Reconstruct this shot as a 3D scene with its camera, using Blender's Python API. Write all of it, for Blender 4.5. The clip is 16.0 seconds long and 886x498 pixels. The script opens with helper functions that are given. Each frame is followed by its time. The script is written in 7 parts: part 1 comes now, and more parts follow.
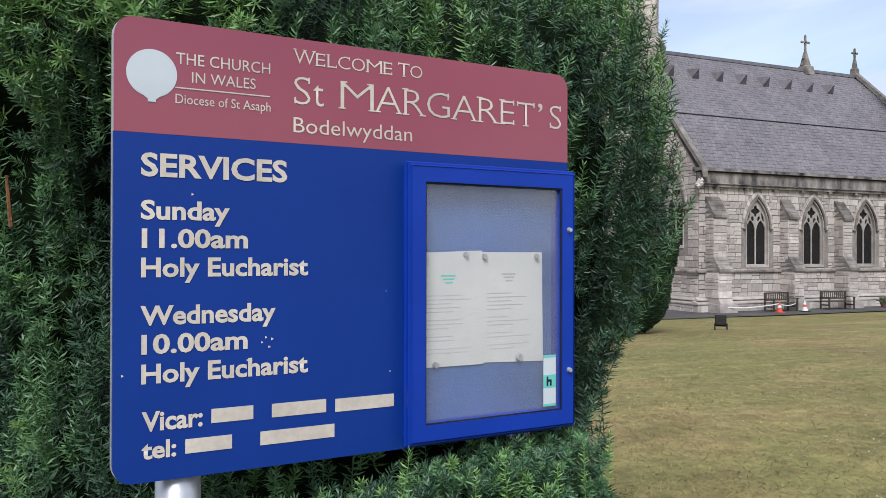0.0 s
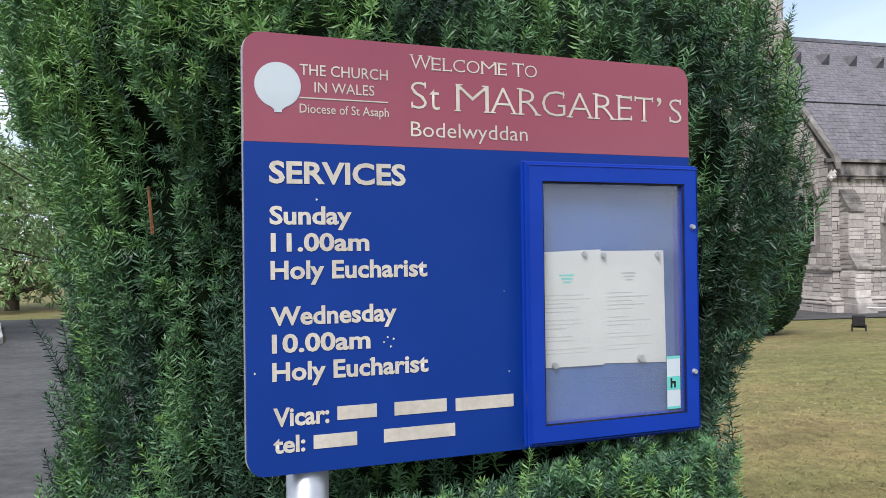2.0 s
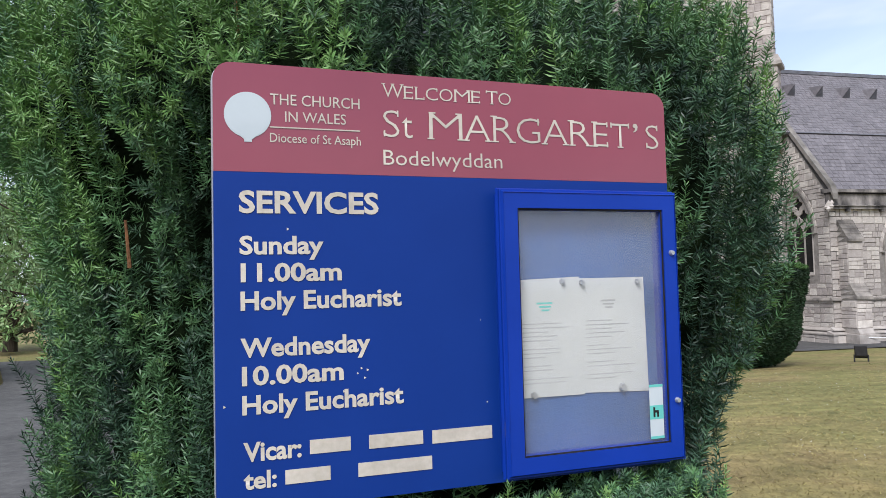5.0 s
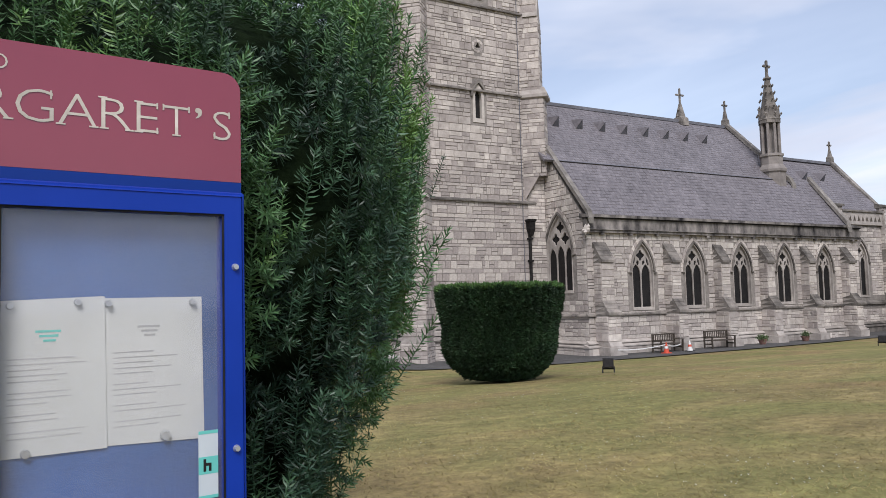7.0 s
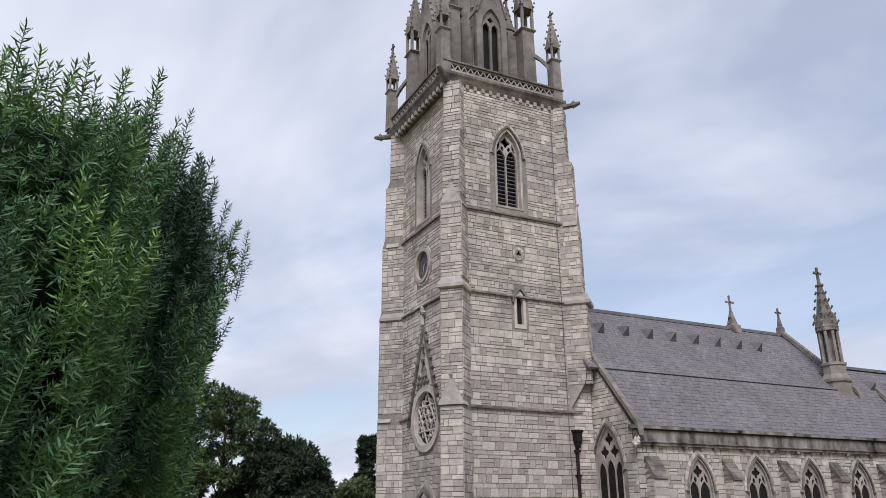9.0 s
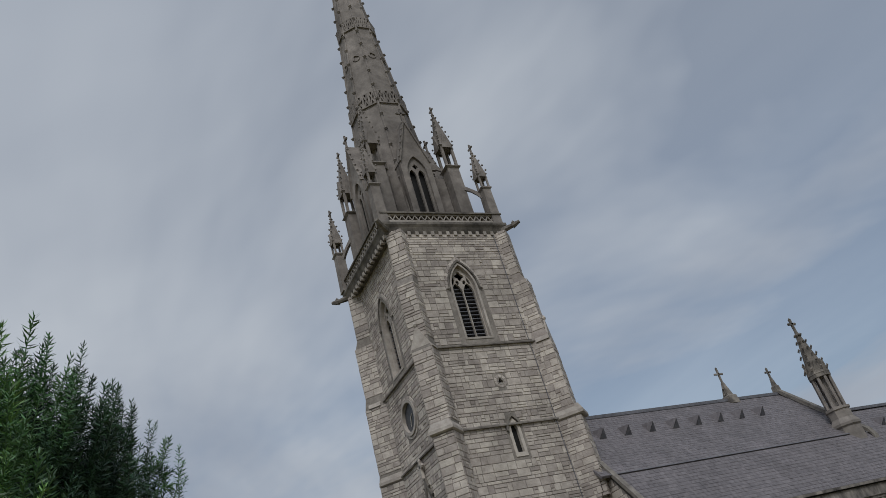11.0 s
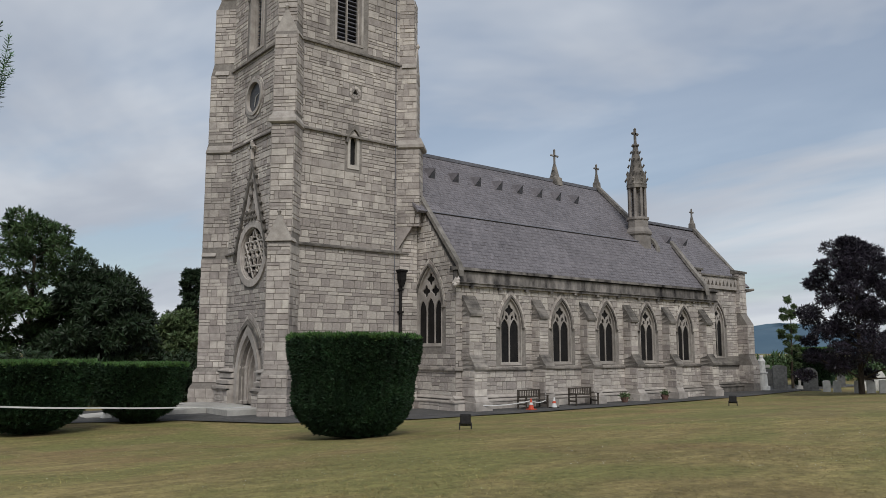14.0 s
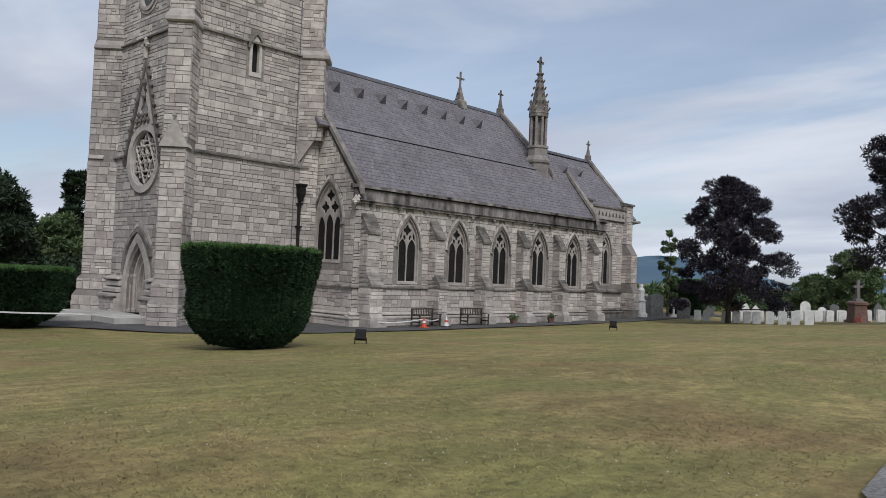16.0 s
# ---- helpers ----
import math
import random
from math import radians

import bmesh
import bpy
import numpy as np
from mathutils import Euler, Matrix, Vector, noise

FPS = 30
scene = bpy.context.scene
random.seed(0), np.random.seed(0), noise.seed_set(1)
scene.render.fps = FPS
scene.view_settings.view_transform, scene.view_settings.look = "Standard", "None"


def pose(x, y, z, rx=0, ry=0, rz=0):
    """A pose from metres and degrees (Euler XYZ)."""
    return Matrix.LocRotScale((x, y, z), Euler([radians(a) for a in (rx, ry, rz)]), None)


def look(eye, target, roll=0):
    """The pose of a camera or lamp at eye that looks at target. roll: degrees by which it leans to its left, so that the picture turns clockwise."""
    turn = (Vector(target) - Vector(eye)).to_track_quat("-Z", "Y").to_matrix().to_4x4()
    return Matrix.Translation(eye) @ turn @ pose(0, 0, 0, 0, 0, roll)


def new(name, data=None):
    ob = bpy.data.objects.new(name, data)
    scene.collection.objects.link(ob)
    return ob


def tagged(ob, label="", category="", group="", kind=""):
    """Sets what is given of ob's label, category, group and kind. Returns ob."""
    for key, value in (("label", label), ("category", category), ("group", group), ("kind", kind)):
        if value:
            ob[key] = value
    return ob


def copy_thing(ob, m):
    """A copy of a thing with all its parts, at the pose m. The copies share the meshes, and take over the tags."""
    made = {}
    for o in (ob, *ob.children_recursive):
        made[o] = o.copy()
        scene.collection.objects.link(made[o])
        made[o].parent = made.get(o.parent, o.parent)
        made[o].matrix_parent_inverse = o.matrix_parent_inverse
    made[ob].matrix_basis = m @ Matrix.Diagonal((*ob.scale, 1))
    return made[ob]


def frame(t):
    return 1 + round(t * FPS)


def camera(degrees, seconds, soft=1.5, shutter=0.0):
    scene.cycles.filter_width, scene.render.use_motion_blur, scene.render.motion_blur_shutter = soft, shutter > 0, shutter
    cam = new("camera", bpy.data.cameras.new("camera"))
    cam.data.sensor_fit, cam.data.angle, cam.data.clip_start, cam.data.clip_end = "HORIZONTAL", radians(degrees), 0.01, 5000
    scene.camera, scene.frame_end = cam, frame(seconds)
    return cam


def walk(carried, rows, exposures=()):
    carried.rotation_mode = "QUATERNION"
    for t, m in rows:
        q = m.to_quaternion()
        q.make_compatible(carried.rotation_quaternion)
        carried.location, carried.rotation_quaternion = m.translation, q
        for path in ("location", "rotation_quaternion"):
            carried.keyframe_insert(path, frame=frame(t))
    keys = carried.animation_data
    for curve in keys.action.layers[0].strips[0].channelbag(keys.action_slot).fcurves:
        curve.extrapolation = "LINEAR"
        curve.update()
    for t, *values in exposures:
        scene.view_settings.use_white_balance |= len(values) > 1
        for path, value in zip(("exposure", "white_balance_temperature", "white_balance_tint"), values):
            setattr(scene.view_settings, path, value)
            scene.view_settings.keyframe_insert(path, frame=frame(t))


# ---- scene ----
cam = camera(59.69, 16.0, soft=0.65)
PATH = [
    (0.0, (-19.796, -33.82, 2.986), (-15.876, -24.621, 3.031), 0.12),
    (0.5, (-19.8, -33.818, 2.986), (-16.375, -24.423, 3.042), 0.06),
    (1.0, (-19.802, -33.818, 2.983), (-16.816, -24.275, 3.045), -0.25),
    (1.5, (-19.805, -33.82, 2.981), (-17.093, -24.195, 3.046), -0.53),
    (2.0, (-19.805, -33.822, 2.983), (-17.275, -24.148, 3.058), -0.74),
    (2.5, (-19.805, -33.822, 2.981), (-17.392, -24.118, 3.047), -0.85),
    (3.0, (-19.807, -33.824, 2.979), (-17.47, -24.101, 3.031), -0.88),
    (5.5, (-19.688, -33.815, 2.966), (-16.971, -24.208, 3.581), -1.81),
    (6.0, (-19.474, -33.817, 2.969), (-16.287, -24.356, 3.587), -1.37),
    (6.5, (-19.33, -33.784, 2.964), (-15.488, -24.57, 3.582), -1.52),
    (7.0, (-19.166, -33.676, 2.964), (-14.126, -25.063, 3.647), -1.56),
    (7.5, (-19.008, -33.630, 2.975), (-13.680, -25.259, 4.211), -1.54),
    (8.0, (-18.565, -33.562, 2.995), (-13.728, -24.940, 4.500), -0.40),
    (8.5, (-18.321, -33.471, 2.959), (-13.760, -24.809, 5.002), -0.14),
    (9.0, (-18.152, -33.420, 2.964), (-13.952, -24.973, 6.282), -0.49),
    (9.5, (-18.069, -33.439, 2.970), (-13.975, -25.482, 7.432), -6.69),
    (10.0, (-17.998, -33.479, 2.980), (-13.781, -25.599, 7.465), -24.56),
    (10.2, (-17.989, -33.489, 2.981), (-13.690, -25.802, 7.717), -23.35),
    (12.3, (-17.930, -33.519, 2.967), (-13.550, -25.755, 7.498), -8.90),
    (12.5, (-17.922, -33.519, 2.961), (-13.463, -25.515, 6.969), -6.28),
    (13.0, (-17.902, -33.530, 2.951), (-12.811, -25.402, 5.783), -1.90),
    (13.5, (-17.932, -33.489, 2.957), (-12.195, -25.529, 4.889), -0.29),
    (14.0, (-18.001, -33.494, 2.945), (-11.788, -25.770, 4.267), -0.00),
    (14.5, (-18.013, -33.448, 2.945), (-11.130, -26.226, 3.619), 0.47),
    (15.0, (-18.197, -33.502, 2.908), (-10.992, -26.584, 3.399), 1.41),
    (15.5, (-18.173, -33.471, 2.912), (-10.909, -26.610, 3.302), 1.78),
    (16.0, (-18.238, -33.519, 2.891), (-10.976, -26.650, 3.211), 2.39),
]
EXPOSURES = [(t, e, k, g) for t, e, k, g in ((0, 0.7, 6200, 12), (1.0, 0.84, 6150, 11), (5.5, 0.8, 6150, 12), (6.0, 0.65, 6200, 13), (7.0, 0.52, 6300, 14), (7.5, 0.56, 6350, 15), (8.2, 0.52, 6350, 15), (9, 0.37, 6350, 14), (9.6, -0.14, 6250, 10), (10.2, -0.42, 6250, 9), (12.5, -0.46, 6600, 4), (13.0, -0.18, 6550, 6), (14, -0.08, 6500, 8), (14.6, 0.0, 6300, 10), (16, 0.07, 6250, 10))]
walk(cam, [(t, look(eye, target, roll)) for t, eye, target, roll in PATH], EXPOSURES)

# ---------------------------------------------------------------- light
world = bpy.data.worlds.new("world")
scene.world = world
world.use_nodes = True
wn, wl = world.node_tree.nodes, world.node_tree.links
sky = wn.new("ShaderNodeTexSky")
sky.sky_type, sky.sun_disc = "NISHITA", False
sky.sun_elevation, sky.sun_rotation = radians(42), radians(215)
# thin broken cloud laid over the clear sky
coords = wn.new("ShaderNodeTexCoord")
split = wn.new("ShaderNodeSeparateXYZ")
wl.new(coords.outputs["Generated"], split.inputs[0])


def wmath(op, a, b):
    k = wn.new("ShaderNodeMath")
    k.operation = op
    for i, q in enumerate((a, b)):
        if isinstance(q, (int, float)):
            k.inputs[i].default_value = q
        else:
            wl.new(q, k.inputs[i])
    return k.outputs[0]


lift = wmath("ADD", wmath("MAXIMUM", split.outputs[2], 0.0), 0.14)
flat = wn.new("ShaderNodeCombineXYZ")
wl.new(wmath("DIVIDE", split.outputs[0], lift), flat.inputs[0])
wl.new(wmath("DIVIDE", split.outputs[1], lift), flat.inputs[1])


def clouds(scale, detail, lo, hi, shift, distort=0.4):
    k = wn.new("ShaderNodeTexNoise")
    k.inputs["Scale"].default_value, k.inputs["Detail"].default_value, k.inputs["Roughness"].default_value, k.inputs["Distortion"].default_value = scale, detail, 0.55, distort
    mp = wn.new("ShaderNodeMapping")
    mp.inputs["Location"].default_value = shift
    mp.inputs["Rotation"].default_value = (0, 0, radians(35))
    mp.inputs["Scale"].default_value = (1, 0.55, 1)
    wl.new(flat.outputs[0], mp.inputs[0])
    wl.new(mp.outputs[0], k.inputs["Vector"])
    r = wn.new("ShaderNodeMapRange")
    r.interpolation_type = "SMOOTHSTEP"
    r.inputs["From Min"].default_value, r.inputs["From Max"].default_value = lo, hi
    wl.new(k.outputs["Fac"], r.inputs["Value"])
    return r.outputs[0]


def blend(fac, a, b):
    k = wn.new("ShaderNodeMix")
    k.data_type = "RGBA"
    wl.new(fac, k.inputs["Factor"])
    for q, name in ((a, "A"), (b, "B")):
        if isinstance(q, tuple):
            k.inputs[name].default_value = (*q, 1)
        else:
            wl.new(q, k.inputs[name])
    return k.outputs["Result"]


clear = wn.new("ShaderNodeVectorMath")
clear.operation = "SCALE"
clear.inputs["Scale"].default_value = 0.105
wl.new(sky.outputs[0], clear.inputs[0])
body = blend(clouds(0.9, 5, 0.32, 0.7, (3.1, 1.7, 0)), (0.46, 0.5, 0.585), (0.7, 0.73, 0.79))
cover = wmath("MAXIMUM", clouds(0.55, 6, 0.33, 0.57, (0.4, 5.2, 0)), 0.44)
mixed = blend(cover, clear.outputs[0], body)
wn["Background"].inputs[1].default_value = 1.0
wl.new(mixed, wn["Background"].inputs[0])
sun = new("sun", bpy.data.lights.new("sun", "SUN"))
sun.data.energy, sun.data.angle, sun.data.color = 2.2, radians(25), (1, 0.97, 0.93)
sun.matrix_world = look((0, 0, 60), (14, 25, 30))

# ---------------------------------------------------------------- tools
def thing(name, place=(0, 0, 0), label="", category="", group="", kind="", rz=0):
    ob = new(name)
    ob.matrix_world = pose(*place, 0, 0, rz)
    return tagged(ob, label, category, group, kind)


def part(name, bm, mat, parent=None, label="", smooth=False):
    me = bpy.data.meshes.new(name)
    bm.to_mesh(me)
    bm.free()
    me.materials.append(mat)
    if smooth:
        me.polygons.foreach_set("use_smooth", [True] * len(me.polygons))
    ob = new(name, me)
    ob.parent = parent
    if label:
        tagged(ob, label)
    return ob


def box(bm, x0, x1, y0, y1, z0, z1):
    v = [bm.verts.new(p) for p in ((x0, y0, z0), (x1, y0, z0), (x1, y1, z0), (x0, y1, z0), (x0, y0, z1), (x1, y0, z1), (x1, y1, z1), (x0, y1, z1))]
    for f in ((0, 3, 2, 1), (4, 5, 6, 7), (0, 1, 5, 4), (1, 2, 6, 5), (2, 3, 7, 6), (3, 0, 4, 7)):
        bm.faces.new([v[i] for i in f])


def boxed(*b):
    bm = bmesh.new()
    box(bm, *b)
    return bm


def ground_height(x, y):
    s = min(1.0, max(0.0, (-4 - y) / 26))
    return 1.35 * s * s * (3 - 2 * s)



# ---------------------------------------------------------------- materials
def mat(name, a, b, scale=4.0, rough=0.8, bump=0.15, island=0.0, stain=0.25, stretch=(1, 1, 1), spec=0.3, metal=0.0, fine=1.0, both=False):
    """Two colours mixed by grain, a large stain, a tone of its own for each piece, and relief."""
    m = bpy.data.materials.new(name)
    m.use_nodes = True
    n, l = m.node_tree.nodes, m.node_tree.links
    p = n["Principled BSDF"]
    co = n.new("ShaderNodeTexCoord")
    mp = n.new("ShaderNodeMapping")
    mp.inputs["Scale"].default_value = stretch
    l.new(co.outputs["Object"], mp.inputs[0])
    g = n.new("ShaderNodeTexNoise")
    g.inputs["Scale"].default_value, g.inputs["Detail"].default_value, g.inputs["Roughness"].default_value = scale, 6, 0.62
    l.new(mp.outputs[0], g.inputs["Vector"])
    r = n.new("ShaderNodeValToRGB")
    r.color_ramp.elements[0].position, r.color_ramp.elements[1].position = 0.32, 0.68
    r.color_ramp.elements[0].color, r.color_ramp.elements[1].color = (*a, 1), (*b, 1)
    l.new(g.outputs["Fac"], r.inputs[0])
    big = n.new("ShaderNodeTexNoise")
    big.inputs["Scale"].default_value, big.inputs["Detail"].default_value = scale * 0.11, 4
    l.new(mp.outputs[0], big.inputs["Vector"])
    s = n.new("ShaderNodeMapRange")
    s.inputs["From Min"].default_value, s.inputs["From Max"].default_value = 0.3, 0.7
    s.inputs["To Min"].default_value, s.inputs["To Max"].default_value = 1 - stain, 1 + stain * 0.6
    l.new(big.outputs["Fac"], s.inputs["Value"])
    value = s.outputs[0]
    hs = n.new("ShaderNodeHueSaturation")
    if island:
        geo, info = n.new("ShaderNodeNewGeometry"), n.new("ShaderNodeObjectInfo")
        add = n.new("ShaderNodeMath")
        add.operation = "ADD"
        l.new(geo.outputs["Random Per Island"], add.inputs[0])
        l.new(info.outputs["Random"], add.inputs[1])
        fr = n.new("ShaderNodeMath")
        fr.operation = "FRACT"
        l.new(add.outputs[0], fr.inputs[0])
        tone = n.new("ShaderNodeMapRange")
        tone.inputs["To Min"].default_value, tone.inputs["To Max"].default_value = 1 - island, 1 + island
        l.new(fr.outputs[0], tone.inputs["Value"])
        mul = n.new("ShaderNodeMath")
        mul.operation = "MULTIPLY"
        l.new(value, mul.inputs[0])
        l.new(tone.outputs[0], mul.inputs[1])
        value = mul.outputs[0]
        hue = n.new("ShaderNodeMapRange")
        hue.inputs["To Min"].default_value, hue.inputs["To Max"].default_value = 0.5 - island * 0.06, 0.5 + island * 0.04
        l.new(fr.outputs[0], hue.inputs["Value"])
        l.new(hue.outputs[0], hs.inputs["Hue"])
    l.new(value, hs.inputs["Value"])
    l.new(r.outputs[0], hs.inputs["Color"])
    l.new(hs.outputs[0], p.inputs["Base Color"])
    p.inputs["Roughness"].default_value, p.inputs["Metallic"].default_value = rough, metal
    p.inputs["Specular IOR Level"].default_value = spec
    if bump:
        fn = n.new("ShaderNodeTexNoise")
        fn.inputs["Scale"].default_value, fn.inputs["Detail"].default_value = scale * 4 * fine, 5
        l.new(mp.outputs[0], fn.inputs["Vector"])
        bu = n.new("ShaderNodeBump")
        bu.inputs["Strength"].default_value, bu.inputs["Distance"].default_value = bump, 0.03
        l.new(fn.outputs["Fac"], bu.inputs["Height"])
        l.new(bu.outputs[0], p.inputs["Normal"])
    return m


STONE = mat("limestone", (0.345, 0.305, 0.276), (0.495, 0.447, 0.408), 3, 0.9, 0.6, island=0.26, stain=0.3)
PALE = mat("pale_limestone", (0.37, 0.33, 0.298), (0.53, 0.482, 0.44), 3, 0.9, 0.6, island=0.24, stain=0.28)
MORTAR = mat("mortar", (0.18, 0.161, 0.145), (0.28, 0.253, 0.229), 6, 0.95, 0.4)
DRESSED = mat("dressed_stone", (0.3, 0.268, 0.242), (0.45, 0.41, 0.375), 2.5, 0.85, 0.3, stain=0.4)
SPIRE = mat("spire_stone", (0.15, 0.134, 0.124), (0.27, 0.243, 0.224), 1.6, 0.9, 0.4, stain=0.45)
DARKSTONE = mat("weathered_string", (0.07, 0.063, 0.058), (0.25, 0.225, 0.2), 1.6, 0.9, 0.4, stain=0.5)
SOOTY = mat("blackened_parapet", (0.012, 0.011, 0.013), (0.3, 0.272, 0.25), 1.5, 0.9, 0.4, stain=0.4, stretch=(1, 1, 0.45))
GREYCOPE = mat("coping_stone", (0.15, 0.137, 0.124), (0.29, 0.265, 0.238), 3, 0.9, 0.3, stain=0.4)
GRAVEL = mat("gravel", (0.13, 0.125, 0.12), (0.3, 0.29, 0.27), 25, 0.95, 0.8)
SLATE = mat("roof_slate", (0.122, 0.112, 0.121), (0.188, 0.172, 0.183), 5, 0.55, 0.3, island=0.12, stain=0.15, spec=0.4)
LEAD = mat("lead", (0.1, 0.1, 0.115), (0.17, 0.17, 0.19), 3, 0.5, 0.1)
IRON = mat("black_iron", (0.01, 0.0095, 0.0095), (0.026, 0.024, 0.023), 8, 0.6, 0.1, spec=0.12)
# also on dark sheets that stand in for shade in open stonework
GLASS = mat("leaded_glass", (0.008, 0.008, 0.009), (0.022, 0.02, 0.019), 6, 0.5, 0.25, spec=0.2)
DIAL = mat("slate_dial", (0.05, 0.052, 0.06), (0.09, 0.092, 0.1), 5, 0.5, 0.1)
WOOD = mat("bench_teak", (0.035, 0.028, 0.022), (0.09, 0.074, 0.06), 5, 0.75, 0.3, stretch=(1, 6, 6))
DOORWOOD = mat("grey_oak", (0.2, 0.19, 0.175), (0.32, 0.3, 0.275), 4, 0.7, 0.3, stretch=(4, 4, 0.6))
TARMAC = mat("tarmac", (0.056, 0.054, 0.053), (0.104, 0.1, 0.096), 6, 0.9, 0.4, stain=0.3)
CONCRETE = mat("concrete", (0.33, 0.32, 0.3), (0.45, 0.43, 0.4), 3, 0.9, 0.3, stain=0.3)
ORANGE = mat("orange_plastic", (0.5, 0.06, 0.03), (0.62, 0.1, 0.05), 6, 0.5, 0.05)
WHITE = mat("white_plastic", (0.6, 0.6, 0.58), (0.75, 0.74, 0.72), 6, 0.5, 0.05)
HEADSTONE = mat("portland_stone", (0.58, 0.57, 0.55), (0.76, 0.75, 0.72), 4, 0.85, 0.2, stain=0.3)
GREYGRAVE = mat("dark_granite", (0.07, 0.07, 0.072), (0.16, 0.16, 0.155), 5, 0.6, 0.2, stain=0.3)
REDGRANITE = mat("red_sandstone", (0.14, 0.075, 0.06), (0.24, 0.14, 0.115), 5, 0.6, 0.2)
BARK = mat("bark", (0.035, 0.028, 0.02), (0.09, 0.07, 0.05), 6, 0.95, 0.6, stretch=(1, 1, 0.25))
BROWNTWIG = mat("brown_twig", (0.1, 0.045, 0.02), (0.22, 0.1, 0.04), 20, 0.8, 0.3)
# four needle greens: true growth tones, with light and shade put in
DEEPNEEDLE = mat("dark_shaded_yew_needles", (0.012, 0.031, 0.02), (0.03, 0.066, 0.038), 3, 0.45, 0.0, island=0.3, stain=0.3, spec=0.35)
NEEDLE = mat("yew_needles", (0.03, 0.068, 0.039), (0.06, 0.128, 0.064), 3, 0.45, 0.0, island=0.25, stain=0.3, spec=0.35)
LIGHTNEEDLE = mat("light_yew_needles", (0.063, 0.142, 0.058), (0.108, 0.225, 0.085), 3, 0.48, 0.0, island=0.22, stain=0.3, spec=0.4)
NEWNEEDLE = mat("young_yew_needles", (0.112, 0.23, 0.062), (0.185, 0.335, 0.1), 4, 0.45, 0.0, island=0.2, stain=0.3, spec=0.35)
# near-black: the shade inside the foliage is put into this colour
YEWCORE = mat("yew_shade_core", (0.004, 0.008, 0.004), (0.011, 0.019, 0.008), 9, 0.95, 0.6, spec=0.02)
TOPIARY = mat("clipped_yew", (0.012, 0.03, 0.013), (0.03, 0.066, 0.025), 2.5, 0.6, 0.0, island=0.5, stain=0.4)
TOPIARYTOP = mat("clipped_yew_top", (0.045, 0.1, 0.026), (0.08, 0.16, 0.042), 3, 0.6, 0.0, island=0.4, stain=0.3)
COPPER = mat("copper_beech_leaf", (0.018, 0.015, 0.024), (0.036, 0.028, 0.042), 1.2, 0.5, 0.0, island=0.5, stain=0.4)
GREENLEAF = mat("green_leaf", (0.034, 0.065, 0.025), (0.08, 0.13, 0.045), 0.7, 0.55, 0.0, island=0.45, stain=0.45)
DARKLEAF = mat("dark_leaf", (0.014, 0.027, 0.013), (0.032, 0.055, 0.023), 0.7, 0.55, 0.0, island=0.45, stain=0.45)
PALELEAF = mat("pale_leaf", (0.07, 0.11, 0.045), (0.13, 0.18, 0.075), 0.7, 0.55, 0.0, island=0.45, stain=0.4)
# brighter base colour stands in for light shining through the leaves
LIMELEAF = mat("sunlit_leaf", (0.15, 0.25, 0.1), (0.27, 0.4, 0.17), 0.7, 0.5, 0.0, island=0.5, stain=0.4)
BLOSSOM = mat("white_clover", (0.55, 0.55, 0.5), (0.7, 0.7, 0.64), 9, 0.8, 0.0)
HILL = mat("far_hill", (0.06, 0.11, 0.16), (0.085, 0.14, 0.19), 0.01, 0.95, 0.0, stain=0.2)
BLADE = mat("grass_blades", (0.19, 0.16, 0.06), (0.34, 0.28, 0.115), 1.5, 0.7, 0.0, island=0.3, stain=0.4)
BLUE = mat("blue_vinyl", (0.0036, 0.028, 0.19), (0.0045, 0.032, 0.21), 3, 0.45, 0.015, stain=0.06, spec=0.18)
CASEBLUE = mat("blue_powder_coat", (0.003, 0.03, 0.27), (0.005, 0.036, 0.32), 5, 0.42, 0.02, stain=0.08, spec=0.22)
RED = mat("maroon_vinyl", (0.21, 0.024, 0.045), (0.235, 0.029, 0.052), 3, 0.14, 0.01, stain=0.06, spec=0.9)
LETTER = mat("cream_vinyl", (0.46, 0.415, 0.35), (0.55, 0.5, 0.44), 60, 0.5, 0.02, stain=0.2)
LOGO = mat("white_vinyl", (0.45, 0.5, 0.53), (0.5, 0.55, 0.58), 8, 0.4, 0.02)
PAPER = mat("paper", (0.5, 0.51, 0.5), (0.56, 0.57, 0.56), 6, 0.8, 0.05, stain=0.1)
INK = mat("faded_ink", (0.38, 0.39, 0.39), (0.46, 0.46, 0.46), 30, 0.9, 0.0)
TEAL = mat("teal_print", (0.1, 0.42, 0.38), (0.14, 0.5, 0.45), 8, 0.5, 0.0)
BACKING = mat("blue_felt", (0.035, 0.09, 0.26), (0.045, 0.105, 0.29), 30, 0.9, 0.1)
STEEL = mat("galvanised_steel", (0.42, 0.43, 0.45), (0.56, 0.57, 0.59), 12, 0.4, 0.05, metal=0.7)


